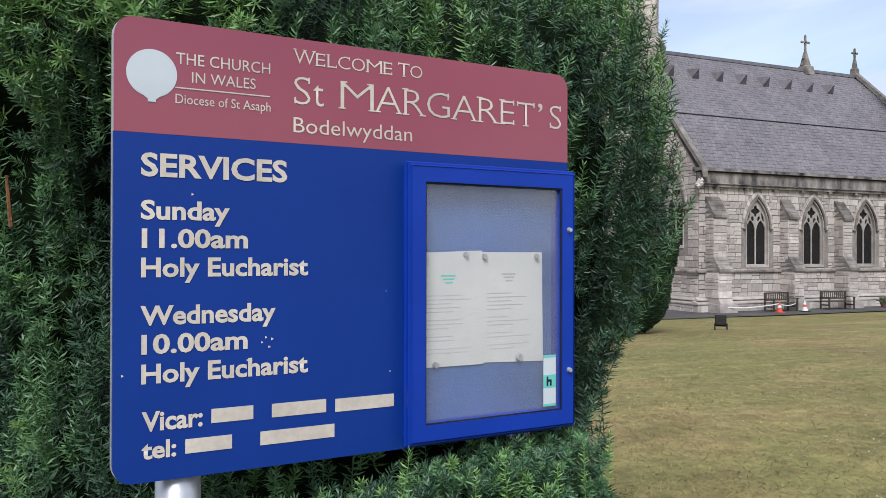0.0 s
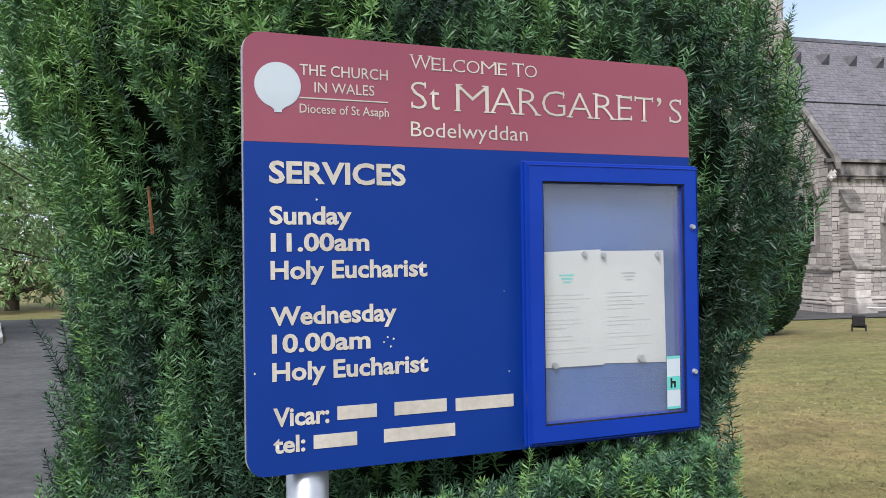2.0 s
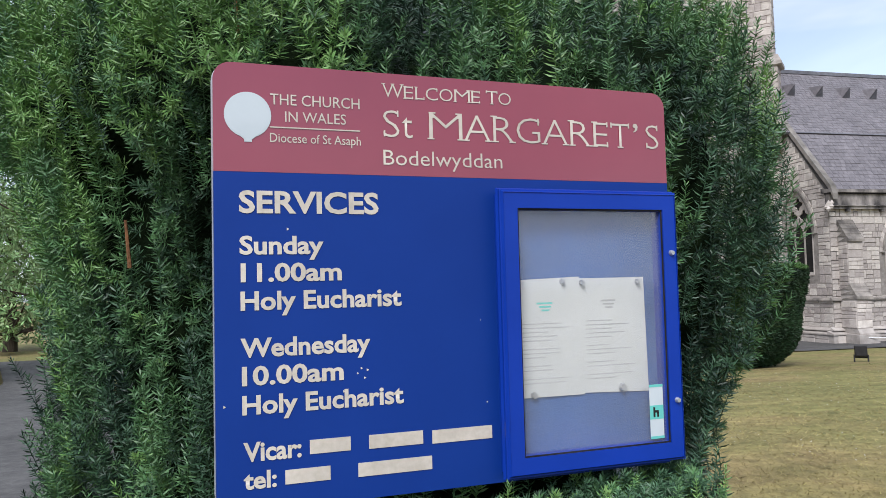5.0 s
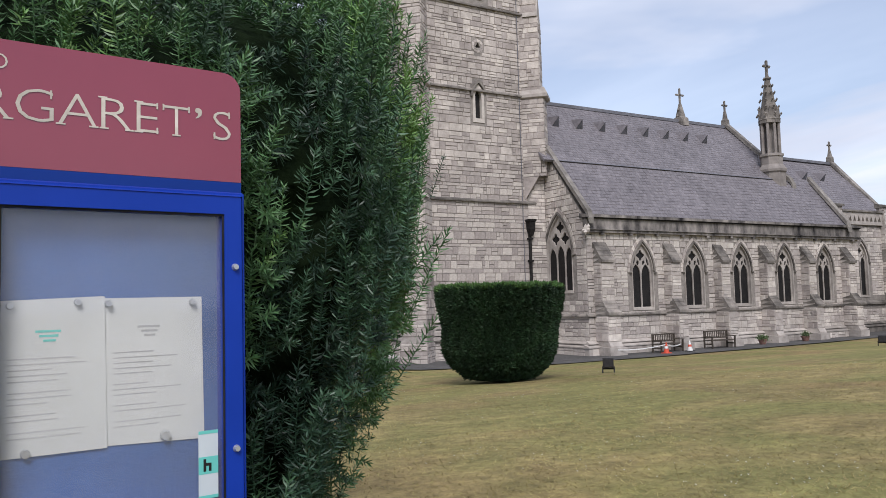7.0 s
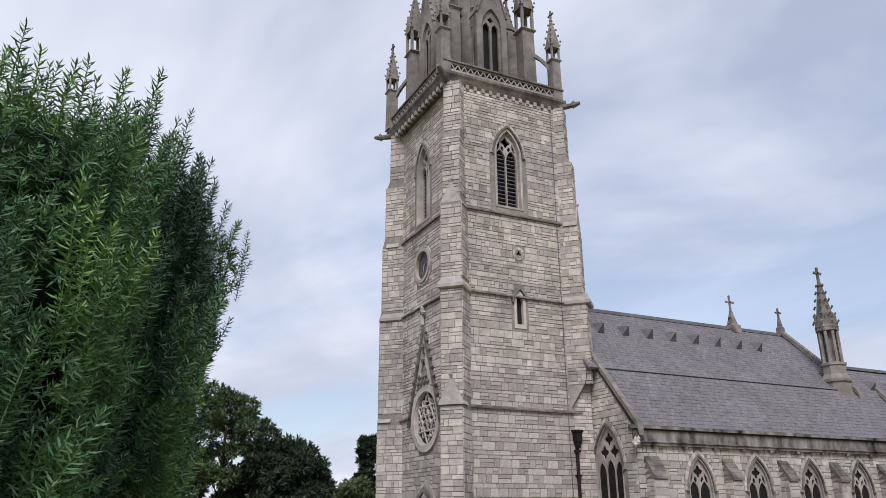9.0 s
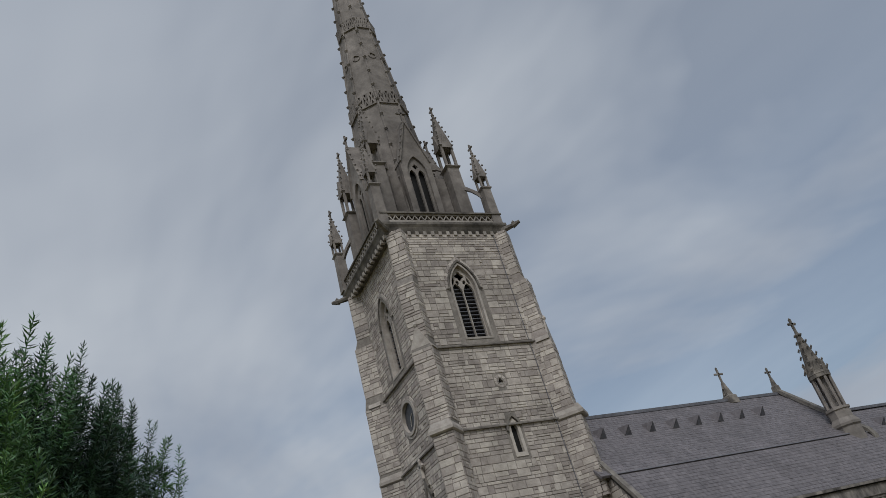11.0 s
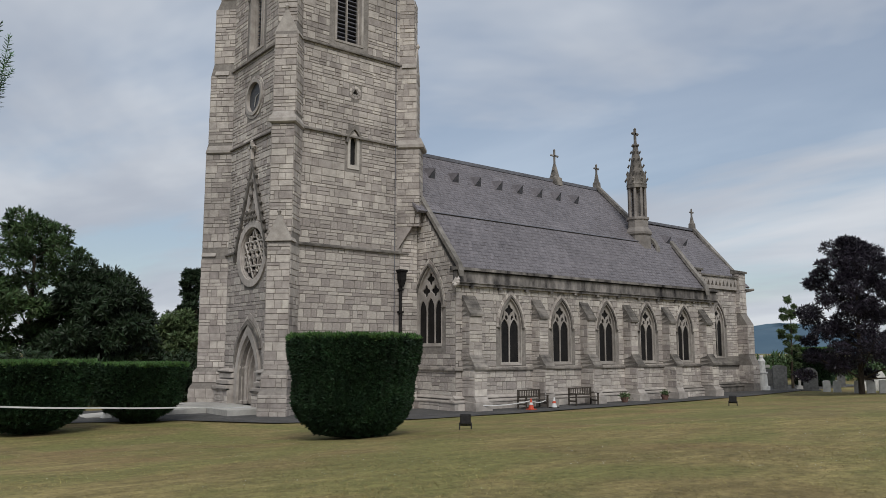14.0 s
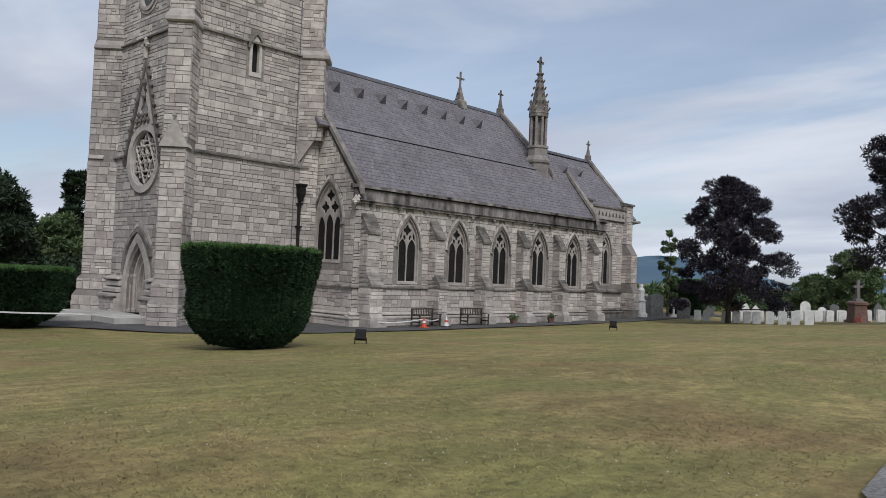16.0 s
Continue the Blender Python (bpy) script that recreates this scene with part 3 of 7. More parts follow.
def window(m, uc, w, sill, apex, lights, name="window", louvres=False, hood=True, deep=0.24, material=DRESSED, fr=0.13):
    """A traceried window; returns the outline of the hole that it needs in the wall."""
    hole = arch(uc, w + 2 * fr, sill - 0.12, apex + fr * 1.15)
    inner = arch(uc, w, sill, apex)
    ob = part(name, slabbed(m, hole, [inner], -deep, 0.035), material, CHURCH, "moulded limestone surround")
    small = arch(uc, w + 0.2, sill - 0.04, apex + 0.12)
    h = w / 2
    mull = 0.055 if w < 1.6 else 0.065
    each = (w - mull * (lights + 1)) / lights
    spring = apex - w * 0.98
    holes = []
    for i in range(lights):
        c = uc - h + mull + each / 2 + i * (each + mull)
        head = spring + (0.12 if lights == 3 and i == 1 else 0.0) + each * 0.55
        holes.append(arch(c, each, sill + 0.05, head))
    if lights == 2:
        holes.append(circle(uc, spring + w * 0.56, w * 0.17, 20, 4, 0.25, 0))
        for s in (-1, 1):
            holes.append([(uc + s * w * q, spring + w * r) for q, r in ((0.07, 0.24), (0.15, 0.17), (0.22, 0.3), (0.18, 0.39), (0.1, 0.36))])
            holes.append([(uc + s * w * q, spring + w * r) for q, r in ((0.27, 0.34), (0.34, 0.2), (0.42, 0.2), (0.38, 0.37), (0.27, 0.53))])
    elif lights == 3:
        for du, dv in ((-0.185, 0.39), (0.185, 0.39), (0, 0.69)):
            holes.append(circle(uc + du * w, spring + dv * w, w * 0.128, 20, 4, 0.27, 0))
    part("tracery", slabbed(m, small, holes, -deep * 0.72, -deep * 0.45), material, ob)
    if louvres:
        k = sill + 0.12
        while k < spring + 0.1:
            part("louvre", beamed(m, uc - h + 0.05, uc + h - 0.05, k, k + 0.05, -deep - 0.35, -deep * 0.8, slope=-0.0), LEAD, ob)
            k += 0.24
        # dark sheet stands in for the shade behind the louvres
        part("glass", slabbed(m, small, [], -deep - 0.5, -deep - 0.45), GLASS, ob, "dark sheet for the shade behind louvres")
    else:
        part("glass", slabbed(m, small, [], -deep * 0.84, -deep * 0.76), GLASS, ob, "dark leaded glass")
    if hood:
        o = arch(uc, w + 2 * fr + 0.24, spring - 0.05, apex + fr * 1.15 + 0.16)
        i = arch(uc, w + 2 * fr + 0.06, spring - 0.05, apex + fr * 1.15 + 0.04)
        o2, i2 = o[2:] if len(o) > 15 else o, i[2:] if len(i) > 15 else i
        bm = slabbed(m, o2 + i2[::-1], [], 0.0, 0.1)
        for u, v in (o2[0], o2[-1]):
            c = m @ Vector((u, v - 0.05, 0.07))
            knob(bm, c.x, c.y, c.z, 0.1)
        part("hood_mould", bm, DARKSTONE, ob)
    # voussoirs round the head
    o, i = arch(uc, w + 2 * fr + 0.62, spring - 0.1, apex + fr + 0.42, 9), arch(uc, w + 2 * fr + 0.26, spring - 0.1, apex + fr * 1.15 + 0.18, 9)
    o, i = (o[2:] if len(o) > 19 else o), (i[2:] if len(i) > 19 else i)
    for a, b, c, d in zip(o, o[1:], i, i[1:]):
        q = [m @ Vector((u, v, 0.04)) for u, v in (a, b, d, c)]
        cen = sum(q, Vector()) / 4
        q = [cen + (p - cen) * 0.93 for p in q]
        base = [p - (m.to_3x3() @ Vector((0, 0, 0.06))) for p in q]
        bm = bmesh.new()
        loft(bm, [base, q])
        part("voussoir", bm, STONE, ob)
    return arch(uc, w + 2 * fr + 0.6, sill - 0.16, apex + fr + 0.4)


# --- tower walls with their openings
DU = 0.15
door_hole = arch(DU, 2.0, 0.3, 3.6)
RU, RV = 0.2, 8.0
rose_hole = circle(RU, RV, 1.38, 32)
KU, KV = -0.22, 16.5
clock_hole = circle(KU, KV, 0.9, 28)
LU = 0.1
lanc_hole = arch(LU, 0.56, 12.5, 14.3)
EU, EV = 0.17, 16.53
eye_hole = circle(EU, EV, 0.2, 16)
BU, BSILL, BAPEX = -0.27, 19.2, 23.85
wall_w = part("tower_wall", slabbed(WEST, rect(-HW, HW, 0, 26.6), [door_hole, rose_hole, clock_hole, arch(-0.2, 1.74, BSILL - 0.1, BAPEX + 0.14)], -0.8, 0), MORTAR, CHURCH, "west face of coursed limestone")
wall_s = part("tower_wall", slabbed(SOUTH, rect(-HW, HW, 0, 26.6), [lanc_hole, eye_hole, arch(BU, 1.74, BSILL - 0.1, BAPEX + 0.14)], -0.8, 0), MORTAR, CHURCH, "south face of coursed limestone")
part("tower_wall", boxed(CX + HW - 0.8, CX + HW, TS + 0.8, CY + HW, 0, 26.6), STONE, CHURCH)
part("tower_wall", boxed(TW + 0.8, CX + HW - 0.8, CY + HW - 0.8, CY + HW, 0, 26.6), STONE, CHURCH)
bh_w = window(WEST, -0.2, 1.5, BSILL, BAPEX, 2, "belfry_window", louvres=True, deep=0.5)
bh_s = window(SOUTH, BU, 1.5, BSILL, BAPEX, 2, "belfry_window", louvres=True, deep=0.5)
BAY = HW - 0.55
GABLET = [(RU - 1.25, 9.2), (RU + 0.95, 9.2), (RU - 0.15, 12.6)]
masonry(wall_w, WEST, -BAY, BAY, 2.0, 26.0, [circle(RU, RV, 1.76, 32), arch(DU, 3.3, 0, 4.6), circle(KU, KV, 1.2, 28), bh_w, GABLET], STONE, 1, singles=(-3.2, 3.2, 1.9, 8.0))
masonry(wall_s, SOUTH, -BAY, BAY, 2.0, 26.0, [arch(LU, 1.0, 12.35, 14.75), circle(EU, EV, 0.4, 20), bh_s], STONE, 2, singles=(-3.2, 3.2, 3.5, 10.0))


# small openings of the south face
def small_lancet():
    ob = part("lancet_window", slabbed(SOUTH, arch(LU, 0.72, 12.38, 14.45), [arch(LU, 0.4, 12.6, 14.18)], -0.2, 0.04), PALE, CHURCH, "pale narrow lancet surround")
    part("glass", slabbed(SOUTH, arch(LU, 0.5, 12.54, 14.26), [], -0.22, -0.17), GLASS, ob)
    o, i = arch(LU, 0.98, 13.75, 14.68)[2:], arch(LU, 0.78, 13.75, 14.5)[2:]
    part("hood_mould", slabbed(SOUTH, o + i[::-1], [], 0, 0.14), DARKSTONE, ob)
    ob = part("trefoil_light", slabbed(SOUTH, circle(EU, EV, 0.22, 24), [circle(EU, EV, 0.13, 18, 3, 0.3, math.pi / 2)], -0.14, 0.03), DRESSED, CHURCH, "small round trefoil opening")
    part("glass", slabbed(SOUTH, circle(EU, EV, 0.2, 16), [], -0.18, -0.12), GLASS, ob)
    for k in range(9):
        bm = bmesh.new()
        a = 2 * math.pi * k / 9
        q = [(EU + r * math.cos(a + d), EV + r * math.sin(a + d)) for r, d in ((0.235, -0.31), (0.38, -0.32), (0.38, 0.32), (0.235, 0.31))]
        loft(bm, [[SOUTH @ Vector((u, v, -0.02)) for u, v in q], [SOUTH @ Vector((u, v, 0.022)) for u, v in q]])
        part("voussoir", bm, STONE, ob)


small_lancet()


def clock():
    ob = part("clock", slabbed(WEST, circle(KU, KV, 1.0, 40), [circle(KU, KV, 0.82, 40)], -0.2, 0.1), DRESSED, CHURCH, "round stone clock surround with dark dial")
    part("dial", slabbed(WEST, circle(KU, KV, 0.86, 40), [], -0.16, -0.1), DIAL, ob)
    for a, l in ((-20, 0.5), (115, 0.34)):
        bm = bmesh.new()
        d = Vector((math.sin(radians(a)), -math.cos(radians(a)), 0))
        tube(bm, WEST @ Vector((KU, KV, -0.07)), WEST @ (Vector((KU, KV, -0.07)) + d * l), 0.035, 0.015, 5)
        part("clock_hand", bm, CONCRETE, ob)
    for k in range(30):
        bm = bmesh.new()
        a = 2 * math.pi * k / 30
        q = [(KU + r * math.cos(a + d), KV + r * math.sin(a + d)) for r, d in ((1.03, -0.095), (1.17, -0.095), (1.17, 0.095), (1.03, 0.095))]
        loft(bm, [[WEST @ Vector((u, v, -0.02)) for u, v in q], [WEST @ Vector((u, v, 0.035)) for u, v in q]])
        part("voussoir", bm, STONE, ob)


clock()


def rose():
    spread = 0.92
    m = WEST @ Matrix.Translation((RU, RV, 0)) @ Matrix.Diagonal((spread, spread, 1, 1))
    ob = part("rose_window", slabbed(m, circle(0, 0, 1.88, 48), [circle(0, 0, 1.5, 48)], -0.1, 0.1), PALE, CHURCH, "round rose window with star tracery")
    part("rim", slabbed(m, circle(0, 0, 1.62, 48), [circle(0, 0, 1.44, 48)], -0.22, 0.02), PALE, ob)
    bm = bmesh.new()
    t = 0.05
    for k in range(2):
        p = [(1.4 * math.cos(radians(90 + 180 * k + 120 * i)), 1.4 * math.sin(radians(90 + 180 * k + 120 * i))) for i in range(3)]
        for a, b in zip(p, p[1:] + p[:1]):
            tube(bm, m @ Vector((*a, -0.08)), m @ Vector((*b, -0.08)), t, t, 6)
    part("star_tracery", bm, PALE, ob)
    for k in range(6):
        a = radians(60 * k)
        for r, d, ro, ri, n in ((0.52, 0, 0.26, 0.215, 4), (1.12, 0.52, 0.21, 0.17, 3), (1.02, 0, 0.18, 0.14, 3)):
            c = (r * math.cos(a + d), r * math.sin(a + d))
            bm = bmesh.new()
            slab(bm, m, circle(*c, ro, 24), [circle(*c, ri, 24, n, 0.22, a + d)], -0.15, -0.04)
            part("foil", bm, PALE, ob)
    bm = bmesh.new()
    slab(bm, m, circle(0, 0, 0.24, 24), [circle(0, 0, 0.17, 24, 6, 0.2)], -0.15, -0.04)
    part("foil", bm, PALE, ob)
    part("glass", slabbed(m, circle(0, 0, 1.5, 40), [], -0.24, -0.18), GLASS, ob)
    # steep crocketed gable over it
    gu, top = RU - 0.15, 13.1
    g = part("gablet", slabbed(WEST, [(gu - 1.98, 8.0), (gu - 1.82, 8.0), (gu, 12.62), (gu + 1.82, 8.0), (gu + 1.98, 8.0), (gu, top)], [], 0, 0.15), DARKSTONE, CHURCH, "steep crocketed gable over the rose")
    part("panel", slabbed(WEST, [(gu - 1.0, 9.62), (gu, 9.75), (gu + 1.0, 9.62), (gu, 12.6)], [circle(gu, 10.55, 0.36, 24, 3, 0.3, math.pi / 2), circle(gu, 11.35, 0.16, 16, 3, 0.2)], -0.02, 0.08), PALE, g)
    bm = bmesh.new()
    for s in (-1, 1):
        for k in range(1, 10):
            f = k / 10
            c = WEST @ Vector((gu + s * 1.98 * (1 - f), 8.05 + 5.0 * f, 0.12))
            knob(bm, c.x, c.y + s * -0.1, c.z, 0.11)
    tagged(part("crocketing", bm, DARKSTONE, g), kind="stuff")
    bm = bmesh.new()
    c = WEST @ Vector((gu, top - 0.1, 0.18))
    cross(bm, c.x, c.y, c.z, 0.95, 0.08, "y")
    part("finial", bm, DRESSED, g)
    bm = bmesh.new()
    for k in range(7):
        c = WEST @ Vector((gu + (k - 3) * 0.2, 9.85 + (0.3 if k % 2 else 0), 0.16))
        knob(bm, c.x, c.y, c.z, 0.13, 1.6)
    for z in (11.1, 11.75):
        c = WEST @ Vector((gu, z, 0.14))
        knob(bm, c.x, c.y, c.z, 0.16, 1.8)
    tagged(part("carving", bm, DARKSTONE, g), kind="stuff")
    for s in (-1, 1):
        bm = bmesh.new()
        c = WEST @ Vector((gu + s * 1.9, 7.9, 0.08))
        tube(bm, (c.x, c.y, c.z - 0.2), (c.x, c.y, c.z + 0.15), 0.08, 0.15, 7)
        part("label_stop", bm, DARKSTONE, g)


rose()


def west_door():
    ob = part("doorway", slabbed(WEST, arch(DU, 2.9, 0.3, 4.3), [arch(DU, 2.3, 0.3, 3.8)], -0.1, 0.14), DRESSED, CHURCH, "deep moulded pointed west doorway")
    for k in range(4):
        w, a = 2.3 - k * 0.24, 3.8 - k * 0.2
        part("order", slabbed(WEST, arch(DU, w + 0.1, 0.3, a + 0.06), [arch(DU, w - 0.24, 0.3, a - 0.2)], -0.26 - k * 0.2, -0.02 - k * 0.2), (DRESSED, PALE)[k % 2], ob)
    for s in (-1, 1):
        for k in range(2):
            bm = bmesh.new()
            c = WEST @ Vector((DU + s * (1.06 - k * 0.13), 0, -0.1 - k * 0.2))
            loft(bm, [ring(c.x, c.y, z, r, 10, 0) for z, r in ((0.3, 0.12), (0.45, 0.12), (0.5, 0.07), (1.95, 0.07), (2.0, 0.09), (2.15, 0.14), (2.22, 0.14))])
            part("shaft", bm, DRESSED, ob)
    door = part("door", slabbed(WEST, arch(DU, 1.5, 0.3, 3.15), [], -0.98, -0.88), DOORWOOD, ob, "weathered grey oak door")
    o, i = arch(DU, 3.25, 2.3, 4.6)[2:], arch(DU, 2.95, 2.3, 4.35)[2:]
    part("hood_mould", slabbed(WEST, o + i[::-1], [], 0, 0.16), DARKSTONE, ob)
    o, i = arch(DU, 3.75, 2.0, 4.95, 12)[2:], arch(DU, 3.28, 2.0, 4.62, 12)[2:]
    for a, b, c, d in zip(o, o[1:], i, i[1:]):
        q = [WEST @ Vector((u, v, 0.04)) for u, v in (a, b, d, c)]
        cen = sum(q, Vector()) / 4
        q = [cen + (p - cen) * 0.92 for p in q]
        bm = bmesh.new()
        loft(bm, [[p + Vector((0.06, 0, 0)) for p in q], q])
        part("voussoir", bm, STONE, ob)


west_door()

# --- string courses and plinth of the tower
for z in (8.2, 14.08, 18.68):
    for m, runs in ((WEST, ((-HW - 0.05, RU - 1.9), (RU + 1.7, HW + 0.05)) if z < 9 else ((-HW - 0.05, HW + 0.05),)), (SOUTH, ((-HW - 0.05, HW + 0.05),))):
        for u0, u1 in runs:
            part("string_course", beamed(m, u0, u1, z - 0.05, z + 0.15, -0.02, 0.15, slope=0.13), DARKSTONE, CHURCH)
for m, gap in ((WEST, 1.45), (SOUTH, 0)):
    spans = ((-HW - 0.3, -gap), (gap, HW + 0.3)) if gap else ((-HW - 0.3, HW + 0.3),)
    for a, b in spans:
        bm = bmesh.new()
        for v0, v1, w, s in ((0, 1.0, 0.42, 0), (1.0, 1.28, 0.5, 0.1), (1.28, 1.6, 0.34, 0.14), (1.6, 1.92, 0.22, 0.1), (1.92, 2.12, 0.3, 0.14)):
            beam(bm, m, a, b, v0, v1, -0.02, w, slope=s)
        pl = part("plinth", bm, DRESSED, CHURCH, "moulded stone plinth")
        masonry(pl, m @ Matrix.Translation((0, 0, 0.42)), a, b, 0.1, 0.98, [], PALE, 5 + int(a * 3), name="stonework")
        part("plinth_drip", beamed(m, a, b, 0.98, 1.06, 0.3, 0.53), DARKSTONE, pl)


# --- diagonal buttresses
def diagonal(sx, sy, seed):
    a = math.atan2(sy, sx)
    d = Vector((sx, sy, 0)).normalized()
    n = Vector((-d.y, d.x, 0))
    c = Vector((CX, CY, 0))
    hw = 0.56
    steps = ((6.5, 0), (6.5, 1.0), (6.3, 1.3), (6.3, 1.9), (6.1, 2.1), (6.1, 8.0), (5.95, 8.6), (5.95, 13.9), (6.0, 14.0), (5.85, 14.55), (5.85, 18.5), (5.72, 19.2), (5.65, 22.5), (5.45, 23.0), (5.4, 26.1))
    if (sx, sy) == (1, -1):
        steps = ((4.75, 8.4), (5.5, 9.6), (5.92, 11.3)) + tuple((r - (0.12 if z > 13 else 0), z) for r, z in steps[7:])
    if (sx, sy) == (-1, 1):
        steps = tuple((r + (0.22 if z > 8.2 else 0.1), z) for r, z in steps)
    bm = bmesh.new()
    rings = []
    for r, z in steps:
        w = hw + (0.12 if z < 1.1 else 0.06 if z < 2.0 else 0) - (0.08 if z > 19 else 0)
        rings.append([c + d * 4.2 - n * w + Vector((0, 0, z)), c + d * r - n * w + Vector((0, 0, z)), c + d * r + n * w + Vector((0, 0, z)), c + d * 4.2 + n * w + Vector((0, 0, z))])
    loft(bm, rings)
    ob = part("buttress", bm, STONE if (sx, sy) == (1, -1) else MORTAR, CHURCH, "stepped diagonal corner buttress")
    deg = math.degrees(a)
    for (r, z0), (r2, z1) in zip(steps, steps[1:]):
        if z1 - z0 < 0.55 or (r != r2 and z1 - z0 < 1.5) or abs(r - r2) > 0.5:
            continue
        w = hw + (0.12 if z0 < 1.1 else 0.06 if z0 < 2.0 else 0) - (0.08 if z0 > 19 else 0)
        rr = max(r, r2)
        p = c + d * rr
        masonry(ob, facing(p.x, p.y, deg), -w, w, z0 + 0.02, z1, [], STONE, seed + int(z0), widths=(0.35, 0.8), sneck=0.3)
        for s in (-1, 1):
            p = c + d * (4.6 if s < 0 else rr) + n * w * s
            f = facing(p.x, p.y, deg + 90 * s)
            masonry(ob, f, 0.0, rr - 4.6, z0 + 0.02, z1, [], STONE, seed + int(z0) + 9 * s, widths=(0.3, 0.7), sneck=0.3)
    # weatherings and gabled tops
    bm = bmesh.new()
    for r, z in ((6.0, 14.05),):
        p = c + d * (r - 0.6)
        rg = lambda e, zz: [p - d * 0.8 - n * (hw + e) + Vector((0, 0, zz)), p + d * (0.62 + e) - n * (hw + e) + Vector((0, 0, zz)), p + d * (0.62 + e) + n * (hw + e) + Vector((0, 0, zz)), p - d * 0.8 + n * (hw + e) + Vector((0, 0, zz))]
        loft(bm, [rg(0.03, z - 0.12), rg(0.12, z - 0.06), rg(0.12, z + 0.1), rg(-0.06, z + 0.5)])
    part("weathering", bm, DRESSED, ob)
    for r, z, h in (((6.18, 8.15, 1.35), (5.82, 18.5, 1.4)) if (sx, sy) != (1, -1) else ((5.72, 18.5, 1.4),)):
        bm = bmesh.new()
        q = c + d * r
        k = hw + 0.1
        base = [q - n * k, q + n * k, q + n * k - d * 0.8, q - n * k - d * 0.8]
        v = [bm.verts.new(p + Vector((0, 0, z))) for p in base] + [bm.verts.new(q + Vector((0, 0, z + h))), bm.verts.new(q - d * 0.8 + Vector((0, 0, z + h)))]
        for f in ((0, 1, 4), (3, 5, 2), (0, 4, 5, 3), (1, 2, 5, 4), (0, 3, 2, 1)):
            bm.faces.new([v[i] for i in f])
        knob(bm, q.x, q.y, z + h + 0.05, 0.13, 1.6)
        bmesh.ops.recalc_face_normals(bm, faces=bm.faces)
        part("gabled_cap", bm, DRESSED, ob)


for sx, sy, sd in ((-1, -1, 100), (1, -1, 200), (-1, 1, 300), (1, 1, 400)):
    diagonal(sx, sy, sd)

# --- cornice, pierced parapet and gargoyles
KX, KY = 2.6, 3.95
bm = bmesh.new()
loft(bm, [square(KX, KY, z, h) for z, h in ((26.0, 3.84), (26.15, 3.92), (26.4, 4.02), (26.55, 4.12), (26.7, 4.12), (26.76, 3.98), (26.76, 3.5))])
cornice = part("cornice", bm, DARKSTONE, CHURCH, "moulded cornice under the parapet")
for m in (west(KX - 3.8, KY), south(KY - 3.8, KX)):
    holes = []
    k = -3.7
    while k < 3.6:
        holes.append([(k + 0.05, 26.95), (k + 0.37, 26.95), (k + 0.21, 27.22)])
        if k < 3.3:
            holes.append([(k + 0.25, 27.28), (k + 0.42, 27.0), (k + 0.58, 27.28)])
        k += 0.41
    pp = part("parapet", slabbed(m, rect(-3.98, 3.98, 26.74, 27.38), holes, -0.1, 0.14), DRESSED, CHURCH, "pierced zigzag stone parapet")
    # added dark sheet gives the piercings their shade
    part("shade_sheet", slabbed(m, rect(-3.9, 3.9, 26.78, 27.36), [], -0.2, -0.15), GLASS, pp)
    part("coping", beamed(m, -4.05, 4.05, 27.38, 27.54, -0.16, 0.26, slope=0.06), DARKSTONE, pp)
    for k in range(15):
        u = -3.5 + k * 0.5
        part("corbel", beamed(m, u - 0.1, u + 0.1, 25.9, 26.15, -0.1, 0.16), DRESSED, cornice)
bm = bmesh.new()
loft(bm, [square(KX, KY, z, h) for z, h in ((26.6, 3.6), (27.0, 3.4), (27.7, 2.4))])
part("tower_roof", bm, LEAD, CHURCH)
for sx, sy in ((-1, -1), (1, -1), (-1, 1), (1, 1)):
    d = Vector((sx, sy, 0)).normalized()
    p = Vector((KX, KY, 26.3)) + d * 5.3
    bm = bmesh.new()
    tube(bm, p - d * 0.2, p + d * 0.9 + Vector((0, 0, 0.02)), 0.24, 0.14, 7)
    tube(bm, p + d * 0.85, p + d * 1.35 + Vector((0, 0, 0.12)), 0.2, 0.1, 7)
    knob(bm, *(p + d * 0.95 + Vector((0, 0, 0.2))), 0.14)
    part("gargoyle", bm, DARKSTONE, CHURCH, "carved stone waterspout")


